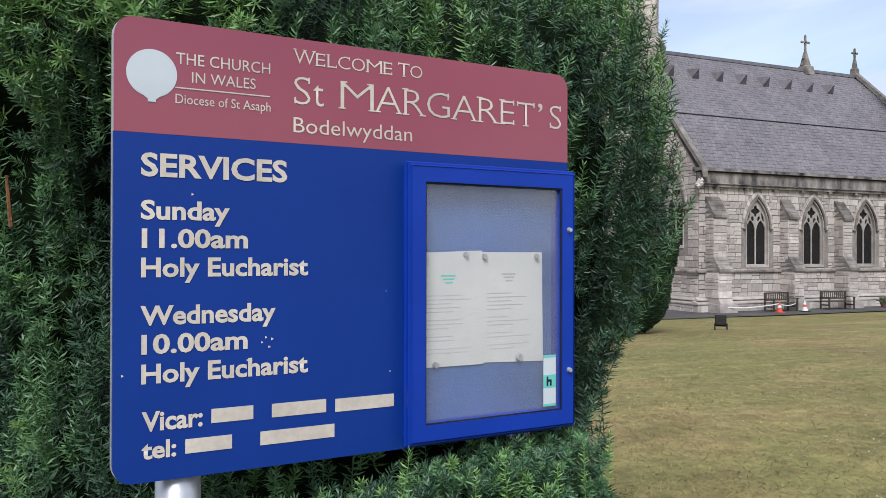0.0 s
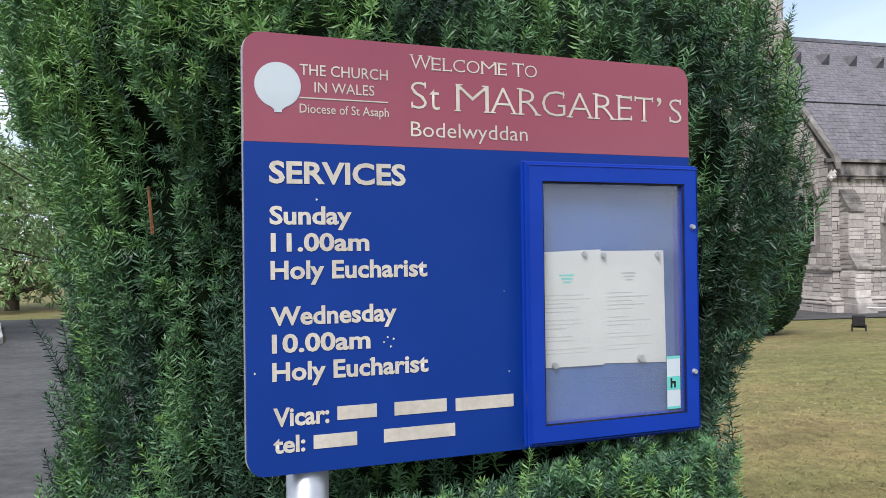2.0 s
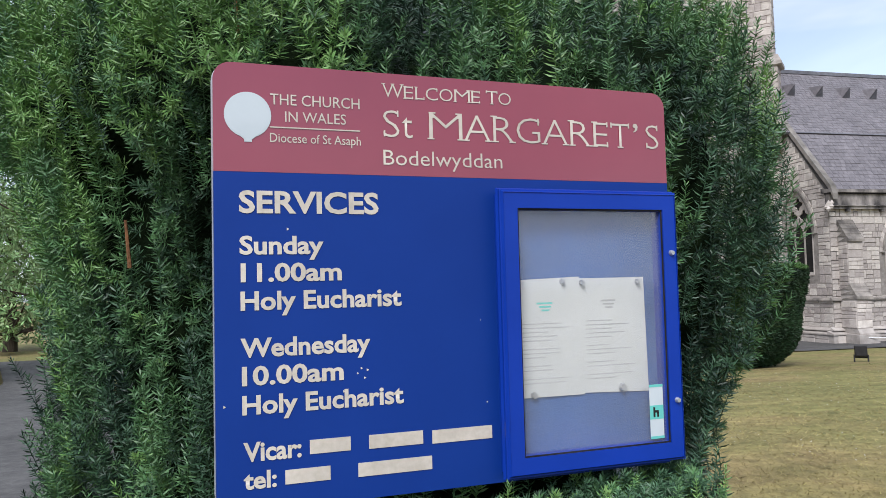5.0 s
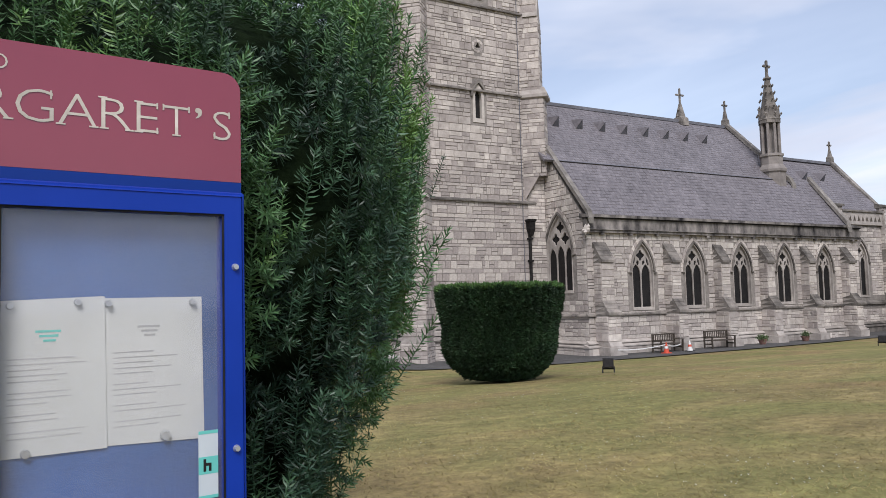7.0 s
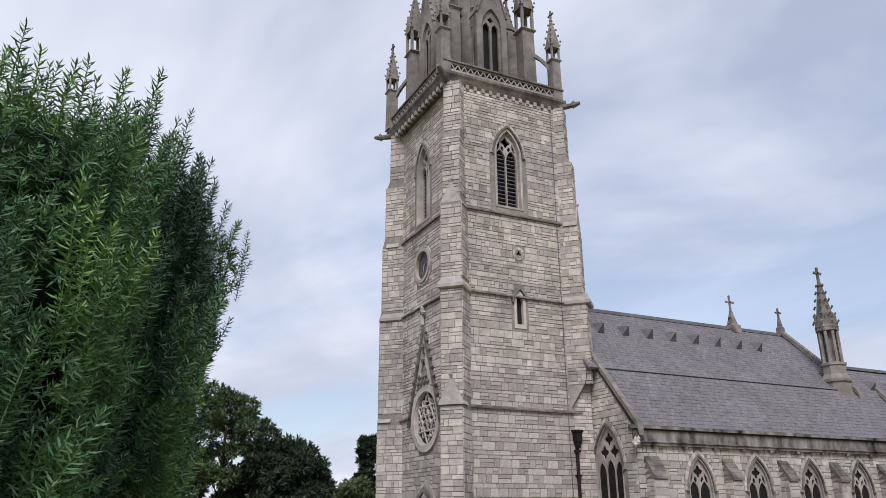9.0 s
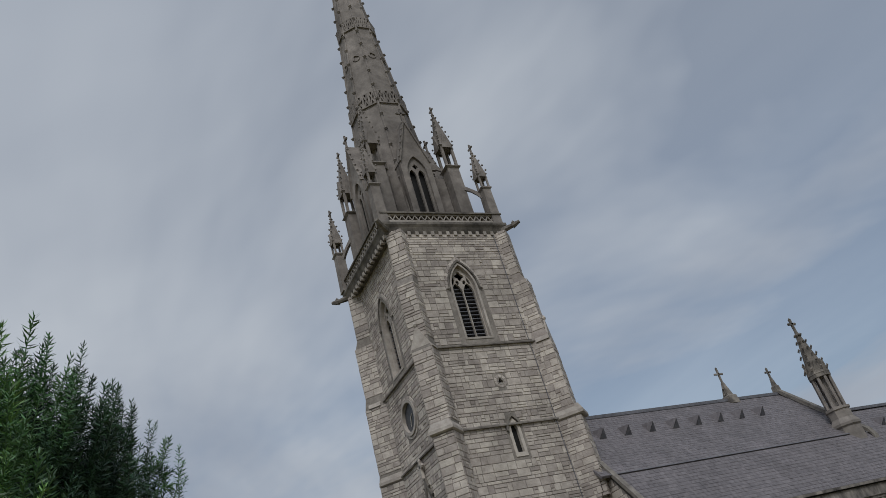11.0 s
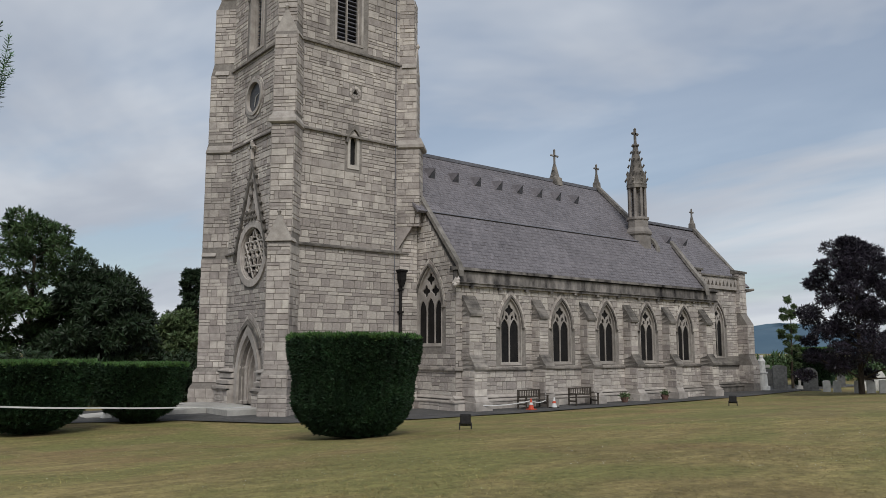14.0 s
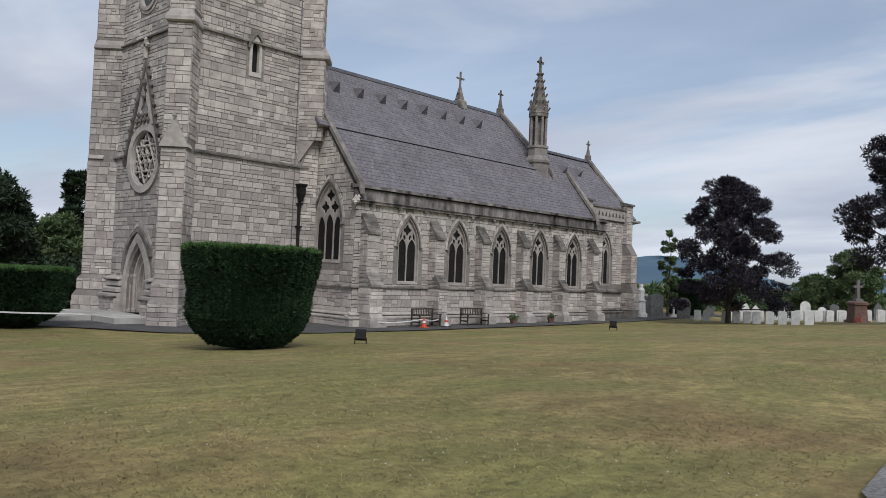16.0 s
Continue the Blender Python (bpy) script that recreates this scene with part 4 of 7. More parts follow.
# --- pinnacles and spire
def pinnacle(x, y, z0, w, shaft, lantern, top, material=SPIRE, label="crocketed stone pinnacle"):
    bm = bmesh.new()
    loft(bm, [square(x, y, z, h) for z, h in ((z0, w * 0.55), (z0 + 0.15, w * 0.5), (shaft - 0.12, w * 0.46), (shaft, w * 0.62), (shaft + 0.1, w * 0.55))])
    ob = part("pinnacle", bm, material, CHURCH, label)
    for sx in (-1, 1):
        for sy in (-1, 1):
            bm = bmesh.new()
            px, py = x + sx * w * 0.4, y + sy * w * 0.4
            loft(bm, [square(px, py, z, w * 0.09) for z in (shaft, lantern)])
            part("colonnette", bm, material, ob)
    bm = bmesh.new()
    loft(bm, [square(x, y, z, h) for z, h in ((lantern - 0.1, w * 0.5), (lantern, w * 0.6), (lantern + 0.12, w * 0.5), (top - 0.6, 0.05))])
    for sx, sy in ((1, 0), (-1, 0), (0, 1), (0, -1)):
        a = Vector((x + sx * w * 0.6, y + sy * w * 0.6, lantern - 0.25))
        t = Vector((sy, sx, 0)) * w * 0.42
        v = [bm.verts.new(q) for q in (a - t, a + t, a + Vector((0, 0, w * 1.5)), Vector((x, y, lantern + w * 1.2)))]
        for f in ((0, 1, 2), (1, 3, 2), (3, 0, 2)):
            bm.faces.new([v[i] for i in f])
    part("spirelet", bm, material, ob)
    bm = bmesh.new()
    n = max(4, int((top - lantern) / 0.6))
    for k in range(n):
        f = (k + 0.4) / n
        r = w * 0.72 * (1 - f) + 0.1
        for sx in (-1, 1):
            for sy in (-1, 1):
                knob(bm, x + sx * r * 0.72, y + sy * r * 0.72, lantern + 0.1 + (top - 0.7 - lantern) * f, 0.085)
    tagged(part("crocketing", bm, material, ob), kind="stuff")
    bm = bmesh.new()
    cross(bm, x, y, top - 0.65, 0.75, 0.05, "y")
    knob(bm, x, y, top - 0.6, 0.15)
    part("finial", bm, material, ob)
    return ob


for sx, sy in ((-1, -1), (1, -1), (-1, 1), (1, 1)):
    ox, oy, ix, iy = KX - 0.1 + sx * 3.78, KY + 0.08 + sy * 3.78, KX - 0.15 + sx * 2.62, KY + 0.12 + sy * 2.62
    pinnacle(ox, oy, 26.7, 0.62, 29.5, 30.6, 33.1)
    pinnacle(ix, iy, 27.0, 0.9, 32.0, 33.8, 37.4)
    for (ax, ay, az), (bx, by, bz) in (((ox, oy, 29.0), (ix, iy, 30.9)), ((ix, iy, 31.7), (KX + sx * 1.55, KY + sy * 1.55, 33.2))):
        bm = bmesh.new()
        pts = []
        for k in range(7):
            f = k / 6
            pts.append((Vector((ax + (bx - ax) * f, ay + (by - ay) * f, az + (bz - az) * f)), 0.9 * (1 - math.sin(f * math.pi)) * 0.5 + 0.16))
        d = Vector((-sy, sx, 0)).normalized() * 0.12
        loft(bm, [[p - d - Vector((0, 0, t)), p + d - Vector((0, 0, t)), p + d + Vector((0, 0, 0.1)), p - d + Vector((0, 0, 0.1))] for p, t in pts])
        part("flying_buttress", bm, SPIRE, CHURCH, "small pierced flying buttress")

SB, ST, SR = 26.9, 64.6, 2.85
TX, TY = CX, CY
CX, CY = KX - 0.15, KY + 0.12


def spire_r(z):
    return SR * (ST - z) / (ST - SB)


bm = bmesh.new()
zs = [SB, 31, 35, 38.25, 38.3, 39.6, 39.65, 43, 46.35, 46.4, 47.6, 47.65, 54, 60, ST - 0.3]
loft(bm, [ring(CX, CY, z, spire_r(z) * (1.012 if 38.3 <= z <= 39.6 or 46.4 <= z <= 47.6 else 1.0)) for z in zs])
spire = part("spire", bm, SPIRE, CHURCH, "tall octagonal stone spire with traceried bands")
for i in range(8):
    a = radians(22.5 + 45 * i)
    bm = bmesh.new()
    for k in range(22):
        z = 31.5 + k * 1.45
        r = spire_r(z) + 0.1
        knob(bm, CX + r * math.cos(a), CY + r * math.sin(a), z, 0.17, 1)
    tube(bm, (CX + spire_r(28) * math.cos(a), CY + spire_r(28) * math.sin(a), 28), (CX + spire_r(64) * math.cos(a), CY + spire_r(64) * math.sin(a), 64), 0.1, 0.05, 5)
    part("crocketed_rib", bm, SPIRE, spire)
    b = radians(45 * i)
    for z0, z1 in ((38.3, 39.6), (46.4, 47.6)):
        zc = (z0 + z1) / 2
        r = spire_r(zc) * 1.012 * math.cos(radians(22.5)) + 0.01
        m = facing(CX + r * math.cos(b), CY + r * math.sin(b), 45 * i)
        half = spire_r(zc) * math.sin(radians(22.5)) * 0.93
        n = 3
        bm = bmesh.new()
        cell = 2 * half / n
        outer = rect(-half, half, z0 + 0.06, z1 - 0.06)
        hl = []
        for k in range(n):
            u = -half + cell * k
            e = 0.09 * cell + 0.03
            hl += [[(u + e, z0 + 0.2 + e), (u + cell / 2 - e * 0.5, zc), (u + e, z1 - 0.2 - e)], [(u + cell - e, z1 - 0.2 - e), (u + cell / 2 + e * 0.5, zc), (u + cell - e, z0 + 0.2 + e)]]
            hl += [[(u + 2 * e, z0 + 0.14), (u + cell - 2 * e, z0 + 0.14), (u + cell / 2, zc - 0.16)], [(u + cell / 2, zc + 0.16), (u + cell - 2 * e, z1 - 0.14), (u + 2 * e, z1 - 0.14)]]
        slab(bm, m, outer, hl, -0.02, 0.14)
        part("band_tracery", bm, SPIRE, spire)
    for z in (43.4,):
        r = spire_r(z) * math.cos(radians(22.5))
        m = facing(CX + r * math.cos(b), CY + r * math.sin(b), 45 * i)
        bm = slabbed(m, circle(0, z, 0.3, 16), [circle(0, z, 0.2, 16, 3, 0.25)], -0.1, 0.08)
        part("oculus", bm, SPIRE, spire)


def lucarne(deg):
    a = radians(deg)
    r0 = 3.0
    m = facing(CX + r0 * math.cos(a), CY + r0 * math.sin(a), deg)
    ob = part("lucarne", slabbed(m, [(-1.05, 27.05), (1.05, 27.05), (1.05, 32.45), (0, 35.85), (-1.05, 32.45)], [arch(0, 1.35, 27.85, 32.75)], -0.35, 0), SPIRE, CHURCH, "gabled two-light spire window")
    hs = [arch(-0.3, 0.46, 27.95, 31.75), arch(0.3, 0.46, 27.95, 31.75), circle(0, 32.00, 0.17, 16, 4, 0.2)]
    part("tracery", slabbed(m, arch(0, 1.5, 27.75, 32.85), hs, -0.3, -0.16), SPIRE, ob)
    # dark sheet in place of the shade inside the opening
    part("glass", slabbed(m, arch(0, 1.5, 27.75, 32.85), [], -0.5, -0.44), GLASS, ob, "dark sheet for the shaded opening")
    bm = bmesh.new()
    slab(bm, m, [(-1.05, 27.05), (-1.0, 27.05), (-1.0, 32.45), (-1.05, 32.45)], [], -1.9, -0.3)
    slab(bm, m, [(1.0, 27.05), (1.05, 27.05), (1.05, 32.45), (1.0, 32.45)], [], -1.9, -0.3)
    slab(bm, m, [(-1.1, 32.25), (0, 35.85), (1.1, 32.25), (1.0, 32.25), (0, 35.60), (-1.0, 32.25)], [], -2.2, 0.12)
    part("side", bm, SPIRE, ob)
    bm = bmesh.new()
    for s in (-1, 1):
        for k in range(6):
            f = (k + 0.5) / 6
            c = m @ Vector((s * 1.1 * (1 - f), 32.35 + 3.5 * f, 0.05))
            knob(bm, c.x, c.y, c.z, 0.11)
    c = m @ Vector((0, 35.75, 0))
    cross(bm, c.x, c.y, c.z, 1.0, 0.06, "y" if deg in (180, 0) else "x")
    tagged(part("crocketing", bm, SPIRE, ob), kind="stuff")


for deg in (180, 270, 0, 90):
    lucarne(deg)
for deg in (225, 315, 135):
    a = radians(deg)
    m = facing(CX + 2.7 * math.cos(a), CY + 2.7 * math.sin(a), deg)
    part("buttress", beamed(m, -0.28, 0.28, 27.0, 32.1, -0.5, 0.5, slope=0.7), SPIRE, CHURCH, "slender buttress at the spire's foot")

CX, CY = TX, TY
# lightning conductor and rainwater pipe
bm = bmesh.new()
tube(bm, (CX + 2.75, TS - 0.06, 0.2), (CX + 2.75, TS - 0.06, 26.0), 0.022, 0.022, 5)
part("conductor", bm, LEAD, CHURCH, "thin lightning conductor strip")
bm = bmesh.new()
tube(bm, (6.02, -0.02, 0.3), (6.02, -0.02, 6.6), 0.09, 0.09, 9)
pipe = part("downpipe", bm, IRON, CHURCH, "black cast-iron rainwater pipe")
bm = bmesh.new()
loft(bm, [square(6.02, -0.12, z, h) for z, h in ((6.4, 0.09), (6.55, 0.12), (6.75, 0.17), (7.15, 0.18), (7.2, 0.23), (7.3, 0.23))])
part("hopper", bm, IRON, pipe)
for z in (1.6, 3.4, 5.0, 6.2):
    part("bracket", boxed(5.88, 6.16, -0.13, 0.09, z, z + 0.1), IRON, pipe)

# --- aisle
AX0, AX1, AY = 7.1, 30.6, -3.3
AW, AS = west(AX0, 0), south(AY, 0)
win_c = [10.96 + 3.98 * i for i in range(5)]
AP = 5.78
holes_w = [window(AS, c, 1.46, 2.36, AP, 2, fr=0.05) for c in win_c]
hole_big = window(AW, 1.12, 2.1, 3.35, 7.4, 3, fr=0.05)
wall_as = part("aisle_wall", slabbed(AS, rect(AX0 + 0.012, AX1, 0, 6.6), [arch(c, 1.46 + 0.06, 2.28, AP + 0.04) for c in win_c], -0.7, 0), MORTAR, CHURCH, "long south aisle wall of pale limestone")
gable = [(-1.2, 0), (3.3, 0), (3.3, 7.0), (0.3, 11.0), (-1.2, 8.2)]
wall_aw = part("aisle_wall", slabbed(AW, gable, [arch(1.12, 2.1 + 0.06, 3.27, 7.44)], -0.7, 0), MORTAR, CHURCH, "gabled west wall of the aisle")
masonry(wall_as, AS, AX0, AX1, 0.75, 6.4, holes_w, PALE, 21, singles=(AX0, 16.5, 0.7, 6.3))
masonry(wall_aw, AW, -1.2, 3.3, 0.75, 10.8, [hole_big], PALE, 22, singles=(-1.0, 3.3, 0.7, 7), top=lambda v: (-1.2, 3.3) if v < 7 else (-1.2 + max(0, v - 8.2) * 0.55, 3.3 - (v - 7) * 0.75))
# short raking wall that closes the gable against the tower
d = Vector((1.06, -0.17, 0))
RETURN = facing(6.0, 0.07, math.degrees(math.atan2(d.y, d.x)) - 90)
RL = d.length
wall_r = part("aisle_wall", slabbed(RETURN, [(0, 0), (RL, 0), (RL, 11.15), (0, 8.3)], [], -0.3, 0), MORTAR, CHURCH, "raking end of the aisle gable at the tower")
masonry(wall_r, RETURN, 0.0, RL, 0.75, 11.0, [], PALE, 23, top=lambda v: (max(0.0, (v - 8.3) / 2.85 * RL), RL))
bm = bmesh.new()
loft(bm, [[RETURN @ Vector((u, v - 0.1, -0.34)), RETURN @ Vector((u, v - 0.1, 0.1)), RETURN @ Vector((u, v + 0.12, 0.1)), RETURN @ Vector((u, v + 0.12, -0.34))] for u, v in ((-0.06, 8.15), (RL, 11.2))])
part("coping", bm, GREYCOPE, CHURCH, "sloped stone gable coping")
for m, a, b in ((AS, AX0 - 0.14, AX1), (AW, -0.6, 3.29)):
    part("string_course", beamed(m, a, b, 2.0, 2.18, -0.02, 0.13, slope=0.12), DARKSTONE, CHURCH)
    bm = bmesh.new()
    for v0, v1, w, s in ((0, 0.42, 0.34, 0.0), (0.42, 0.6, 0.4, 0.12), (0.6, 0.78, 0.2, 0.14)):
        beam(bm, m, a - (w - 0.14 if m is AS else 0), b, v0, v1, -0.02, w, slope=s)
    pl = part("plinth", bm, DRESSED, CHURCH, "weathered stone plinth")
    masonry(pl, m @ Matrix.Translation((0, 0, 0.34)), a, b, 0.02, 0.4, [], PALE, 31, widths=(0.5, 1.1), heights=(0.36,))
# parapet band along the eaves
bm = bmesh.new()
for v0, v1, w, s in ((6.32, 6.46, 0.22, 0), (6.46, 6.52, 0.3, 0.03)):
    beam(bm, AS, AX0 - 0.1, AX1 + 0.1, v0, v1, -0.1, w, slope=s)
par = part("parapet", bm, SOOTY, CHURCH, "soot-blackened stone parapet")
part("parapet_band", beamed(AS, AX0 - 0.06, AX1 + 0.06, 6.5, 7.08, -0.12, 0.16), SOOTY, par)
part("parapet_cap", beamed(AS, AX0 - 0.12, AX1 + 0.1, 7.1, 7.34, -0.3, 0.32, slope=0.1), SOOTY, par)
part("gutter", beamed(AS, AX0 - 0.1, AX1 + 0.08, 7.04, 7.1, -0.1, 0.24), IRON, par)
for i in range(12):
    u = AX0 + 1.0 + i * 1.98
    part("corbel", beamed(AS, u - 0.1, u + 0.1, 6.2, 6.34, 0, 0.2), SOOTY, par)
bm = bmesh.new()
p = Vector((AX0 - 0.05, AY - 0.1, 6.45))
d = Vector((-0.6, -0.8, 0))
tube(bm, p, p + d * 0.5, 0.2, 0.16, 7)
for k in range(5):
    knob(bm, *(p + d * 0.4 + Vector((0.14 * math.cos(k * 1.26), 0.1 * math.sin(k * 1.26), 0.16 * math.sin(k * 1.26 + 1)))), 0.13)
part("gargoyle", bm, DRESSED, CHURCH, "carved waterspout at the eaves corner")


def aisle_buttress(x, seed, w=0.33, deep=0.95):
    """Two-stage wall buttress with sloped set-offs."""
    bm = bmesh.new()
    prof = [(0, 0), (deep + 0.12, 0), (deep + 0.12, 0.5), (deep, 0.72), (deep, 2.0), (deep + 0.05, 2.02), (deep + 0.05, 2.14), (deep * 0.62, 2.75), (deep * 0.62, 4.75), (deep * 0.7, 4.8), (0.0, 5.75)]
    f = Matrix(((0, 0, 1, x), (-1, 0, 0, AY), (0, 1, 0, 0), (0, 0, 0, 1)))
    slab(bm, f, prof, [], -w, w)
    ob = part("buttress", bm, DRESSED, CHURCH, "two-stage buttress with sloped set-offs")
    m = south(AY - deep, x)
    masonry(ob, m, -w, w, 0.74, 1.98, [], PALE, seed, widths=(0.35, 0.8))
    masonry(ob, south(AY - deep * 0.62, x), -w, w, 2.78, 4.72, [], PALE, seed + 1, widths=(0.3, 0.7))
    for s, ww in ((-1, -w), (1, w)):
        fm = facing(x + ww, AY if s < 0 else AY - deep, 180 if s < 0 else 0)
        masonry(ob, fm, 0, deep, 0.74, 1.98, [], STONE, seed + 2)
        fm = facing(x + ww, AY if s < 0 else AY - deep * 0.62, 180 if s < 0 else 0)
        masonry(ob, fm, 0, deep * 0.62, 2.5, 4.8, [], STONE, seed + 3)
    for z0, z1, d0, d1, n in ((2.1, 2.78, deep + 0.1, deep * 0.6, 3), (4.78, 5.8, deep * 0.74, 0.0, 4)):
        for k in range(n):
            a, b = k / n, (k + 1) / n
            da, db = d0 + (d1 - d0) * a, d0 + (d1 - d0) * b
            za, zb = z0 + (z1 - z0) * a, z0 + (z1 - z0) * b
            bm = bmesh.new()
            slab(bm, f, [(da, za - 0.03), (da, za + 0.1), (db, zb + 0.06), (db - 0.03, zb - 0.1), (0 if db > 0.05 else db - 0.03, za - 0.03)], [], -w - 0.03, w + 0.03)
            part("weathering", bm, DARKSTONE, ob)
    part("base", beamed(m, -w - 0.14, w + 0.14, 0, 0.5, -deep, 0.24, slope=0.06), DRESSED, ob)


for i, x in enumerate([7.95] + [12.88 + 3.96 * i for i in range(4)] + [28.9]):
    aisle_buttress(x, 500 + i * 10, 0.42 if i == 0 else 0.33)


# --- roofs
def slate_roof(x0, x1, ya, za, yb, zb, seed, label):
    d = Vector((0, yb - ya, zb - za))
    L = d.length
    d.normalize()
    w = Vector((0, -d.z, d.y))
    m = Matrix(((1, 0, 0, 0), (0, d.y, w.y, ya), (0, d.z, w.z, za), (0, 0, 0, 1)))
    ob = part("roof", slabbed(m, rect(x0, x1, 0, L), [], -0.12, 0.0), SLATE, CHURCH, label)
    masonry(ob, m, x0, x1, 0, L, [], SLATE, seed, heights=(0.26,), widths=(0.24, 0.36), joint=0.014, proud=0.02, name="slating", sneck=0)
    return ob, m, L


RZ, RY = 15.05, CY
r1, rm1, L1 = slate_roof(AX0 + 0.15, 29.2, -3.5, 7.25, -1.05, 10.38, 41, "purple-grey slate aisle roof")
r2, rm2, L2 = slate_roof(6.4, 26.8, -1.05, 10.45, RY, RZ, 42, "purple-grey slate nave roof")
r3, rm3, L3 = slate_roof(26.8, 39.1, -1.2, 8.0, RY, 13.1, 43, "purple-grey slate chancel roof")
part("flashing", beamed(rm2, 6.9, 26.8, -0.04, 0.03, 0.0, 0.035), LEAD, r2)
for x0, x1, z in ((6.4, 27, RZ), (27, 39.2, 13.2)):
    bm = bmesh.new()
    beam(bm, south(RY, 0), x0, x1, z - 0.08, z + 0.12, -0.16, 0.16)
    part("ridge", bm, LEAD, CHURCH, "dark ridge tiles")
# far slopes, closing the roofs
for x0, x1, ya, za, z in ((6.4, 26.8, 2 * RY + 4, 8.5, RZ), (26.8, 39.2, 2 * RY + 1.3, 8.2, 13.2)):
    bm = bmesh.new()
    f = [bm.verts.new(p) for p in ((x0, RY, z), (x1, RY, z), (x1, ya, za), (x0, ya, za))]
    bm.faces.new(f)
    f2 = [bm.verts.new((v.co.x, v.co.y, v.co.z - 0.15)) for v in f]
    bm.faces.new(list(reversed(f2)))
    part("roof", bm, SLATE, CHURCH, "far slope of the slate roof")
part("north_wall", boxed(AX0, AX1, 2 * RY + 2.5, 2 * RY + 3.2, 0, 8.6), STONE, CHURCH)


def roof_vent(m, u, v, parent):
    """A little triangular dormer vent."""
    bm = bmesh.new()
    q = [m @ Vector(p) for p in ((u - 0.26, v, 0.0), (u + 0.26, v, 0.0), (u, v + 0.12, 0.62), (u, v + 1.1, 0.0))]
    vv = [bm.verts.new(p) for p in q]
    for f in ((1, 3, 2), (3, 0, 2)):
        bm.faces.new([vv[i] for i in f])
    ob = part("vent", bm, SLATE, parent, "small triangular dormer vent")
    bm = bmesh.new()
    q = [m @ Vector(p) for p in ((u - 0.24, v - 0.01, 0.02), (u + 0.24, v - 0.01, 0.02), (u, v + 0.1, 0.58))]
    slab2 = [bm.verts.new(p) for p in q]
    bm.faces.new(slab2)
    part("louvre", bm, LEAD, parent)


for i in range(9):
    roof_vent(rm2, 7.72 + 1.81 * i, L2 * 0.585, r2)
for i in range(2):
    roof_vent(rm3, 33.2 + 2.2 * i, L3 * 0.66, r3)


def coping(name, x, pts, w=0.22, t=0.2, label="sloped stone gable coping"):
    """A raking coping along points (y, z)."""
    bm = bmesh.new()
    loft(bm, [[(x - w, y, z - t), (x + w, y, z - t), (x + w, y, z + 0.1), (x - w, y, z + 0.1)] for y, z in pts])
    return part(name, bm, GREYCOPE, CHURCH, label)


coping("coping", AX0 + 0.05, [(-3.75, 6.95), (-3.6, 7.35), (-0.35, 11.3)], 0.15)
coping("coping", 29.2, [(-3.75, 7.0), (-3.6, 7.5), (-1.0, 10.75)], 0.2)
coping("coping", 26.9, [(-1.5, 10.0), (-1.3, 10.45), (RY, RZ + 0.35)], 0.18)
coping("coping", 39.2, [(-0.5, 8.4), (-0.4, 8.75), (RY, 13.5)], 0.22)
for x, ya, za, zt in ((26.9, -1.3, 10.0, RZ), (39.2, -0.4, 8.3, 13.2)):
    bm = bmesh.new()
    loft(bm, [[(x - 0.2, ya, 0.3), (x - 0.2, 2 * RY - ya, 0.3), (x - 0.2, 2 * RY - ya, za), (x - 0.2, RY, zt), (x - 0.2, ya, za)], [(x + 0.2, ya, 0.3), (x + 0.2, 2 * RY - ya, 0.3), (x + 0.2, 2 * RY - ya, za), (x + 0.2, RY, zt), (x + 0.2, ya, za)]])
    part("gable_wall", bm, STONE, CHURCH, "gable wall of coursed limestone")


def ridge_cross(x, y, z, h, base):
    bm = bmesh.new()
    loft(bm, [square(x, y, zz, r) for zz, r in ((z - 0.3, base), (z + 0.25, base * 0.9), (z + 0.35, base * 0.6), (z + h * 0.55, 0.07))])
    if base > 0.3:
        for k in range(2):
            for s in (-1, 1):
                knob(bm, x + s * (base * 0.75 - 0.1 * k), y, z + 0.4 + k * 0.45, 0.1)
    cross(bm, x, y, z + h * 0.5, h * 0.5, 0.055, "x")
    part("ridge_cross", bm, DARKSTONE, CHURCH, "carved stone ridge cross")


ridge_cross(22.3, RY, RZ, 2.35, 0.4)
ridge_cross(26.9, RY, RZ + 0.3, 1.65, 0.22)
ridge_cross(39.2, RY, 13.5, 1.5, 0.22)


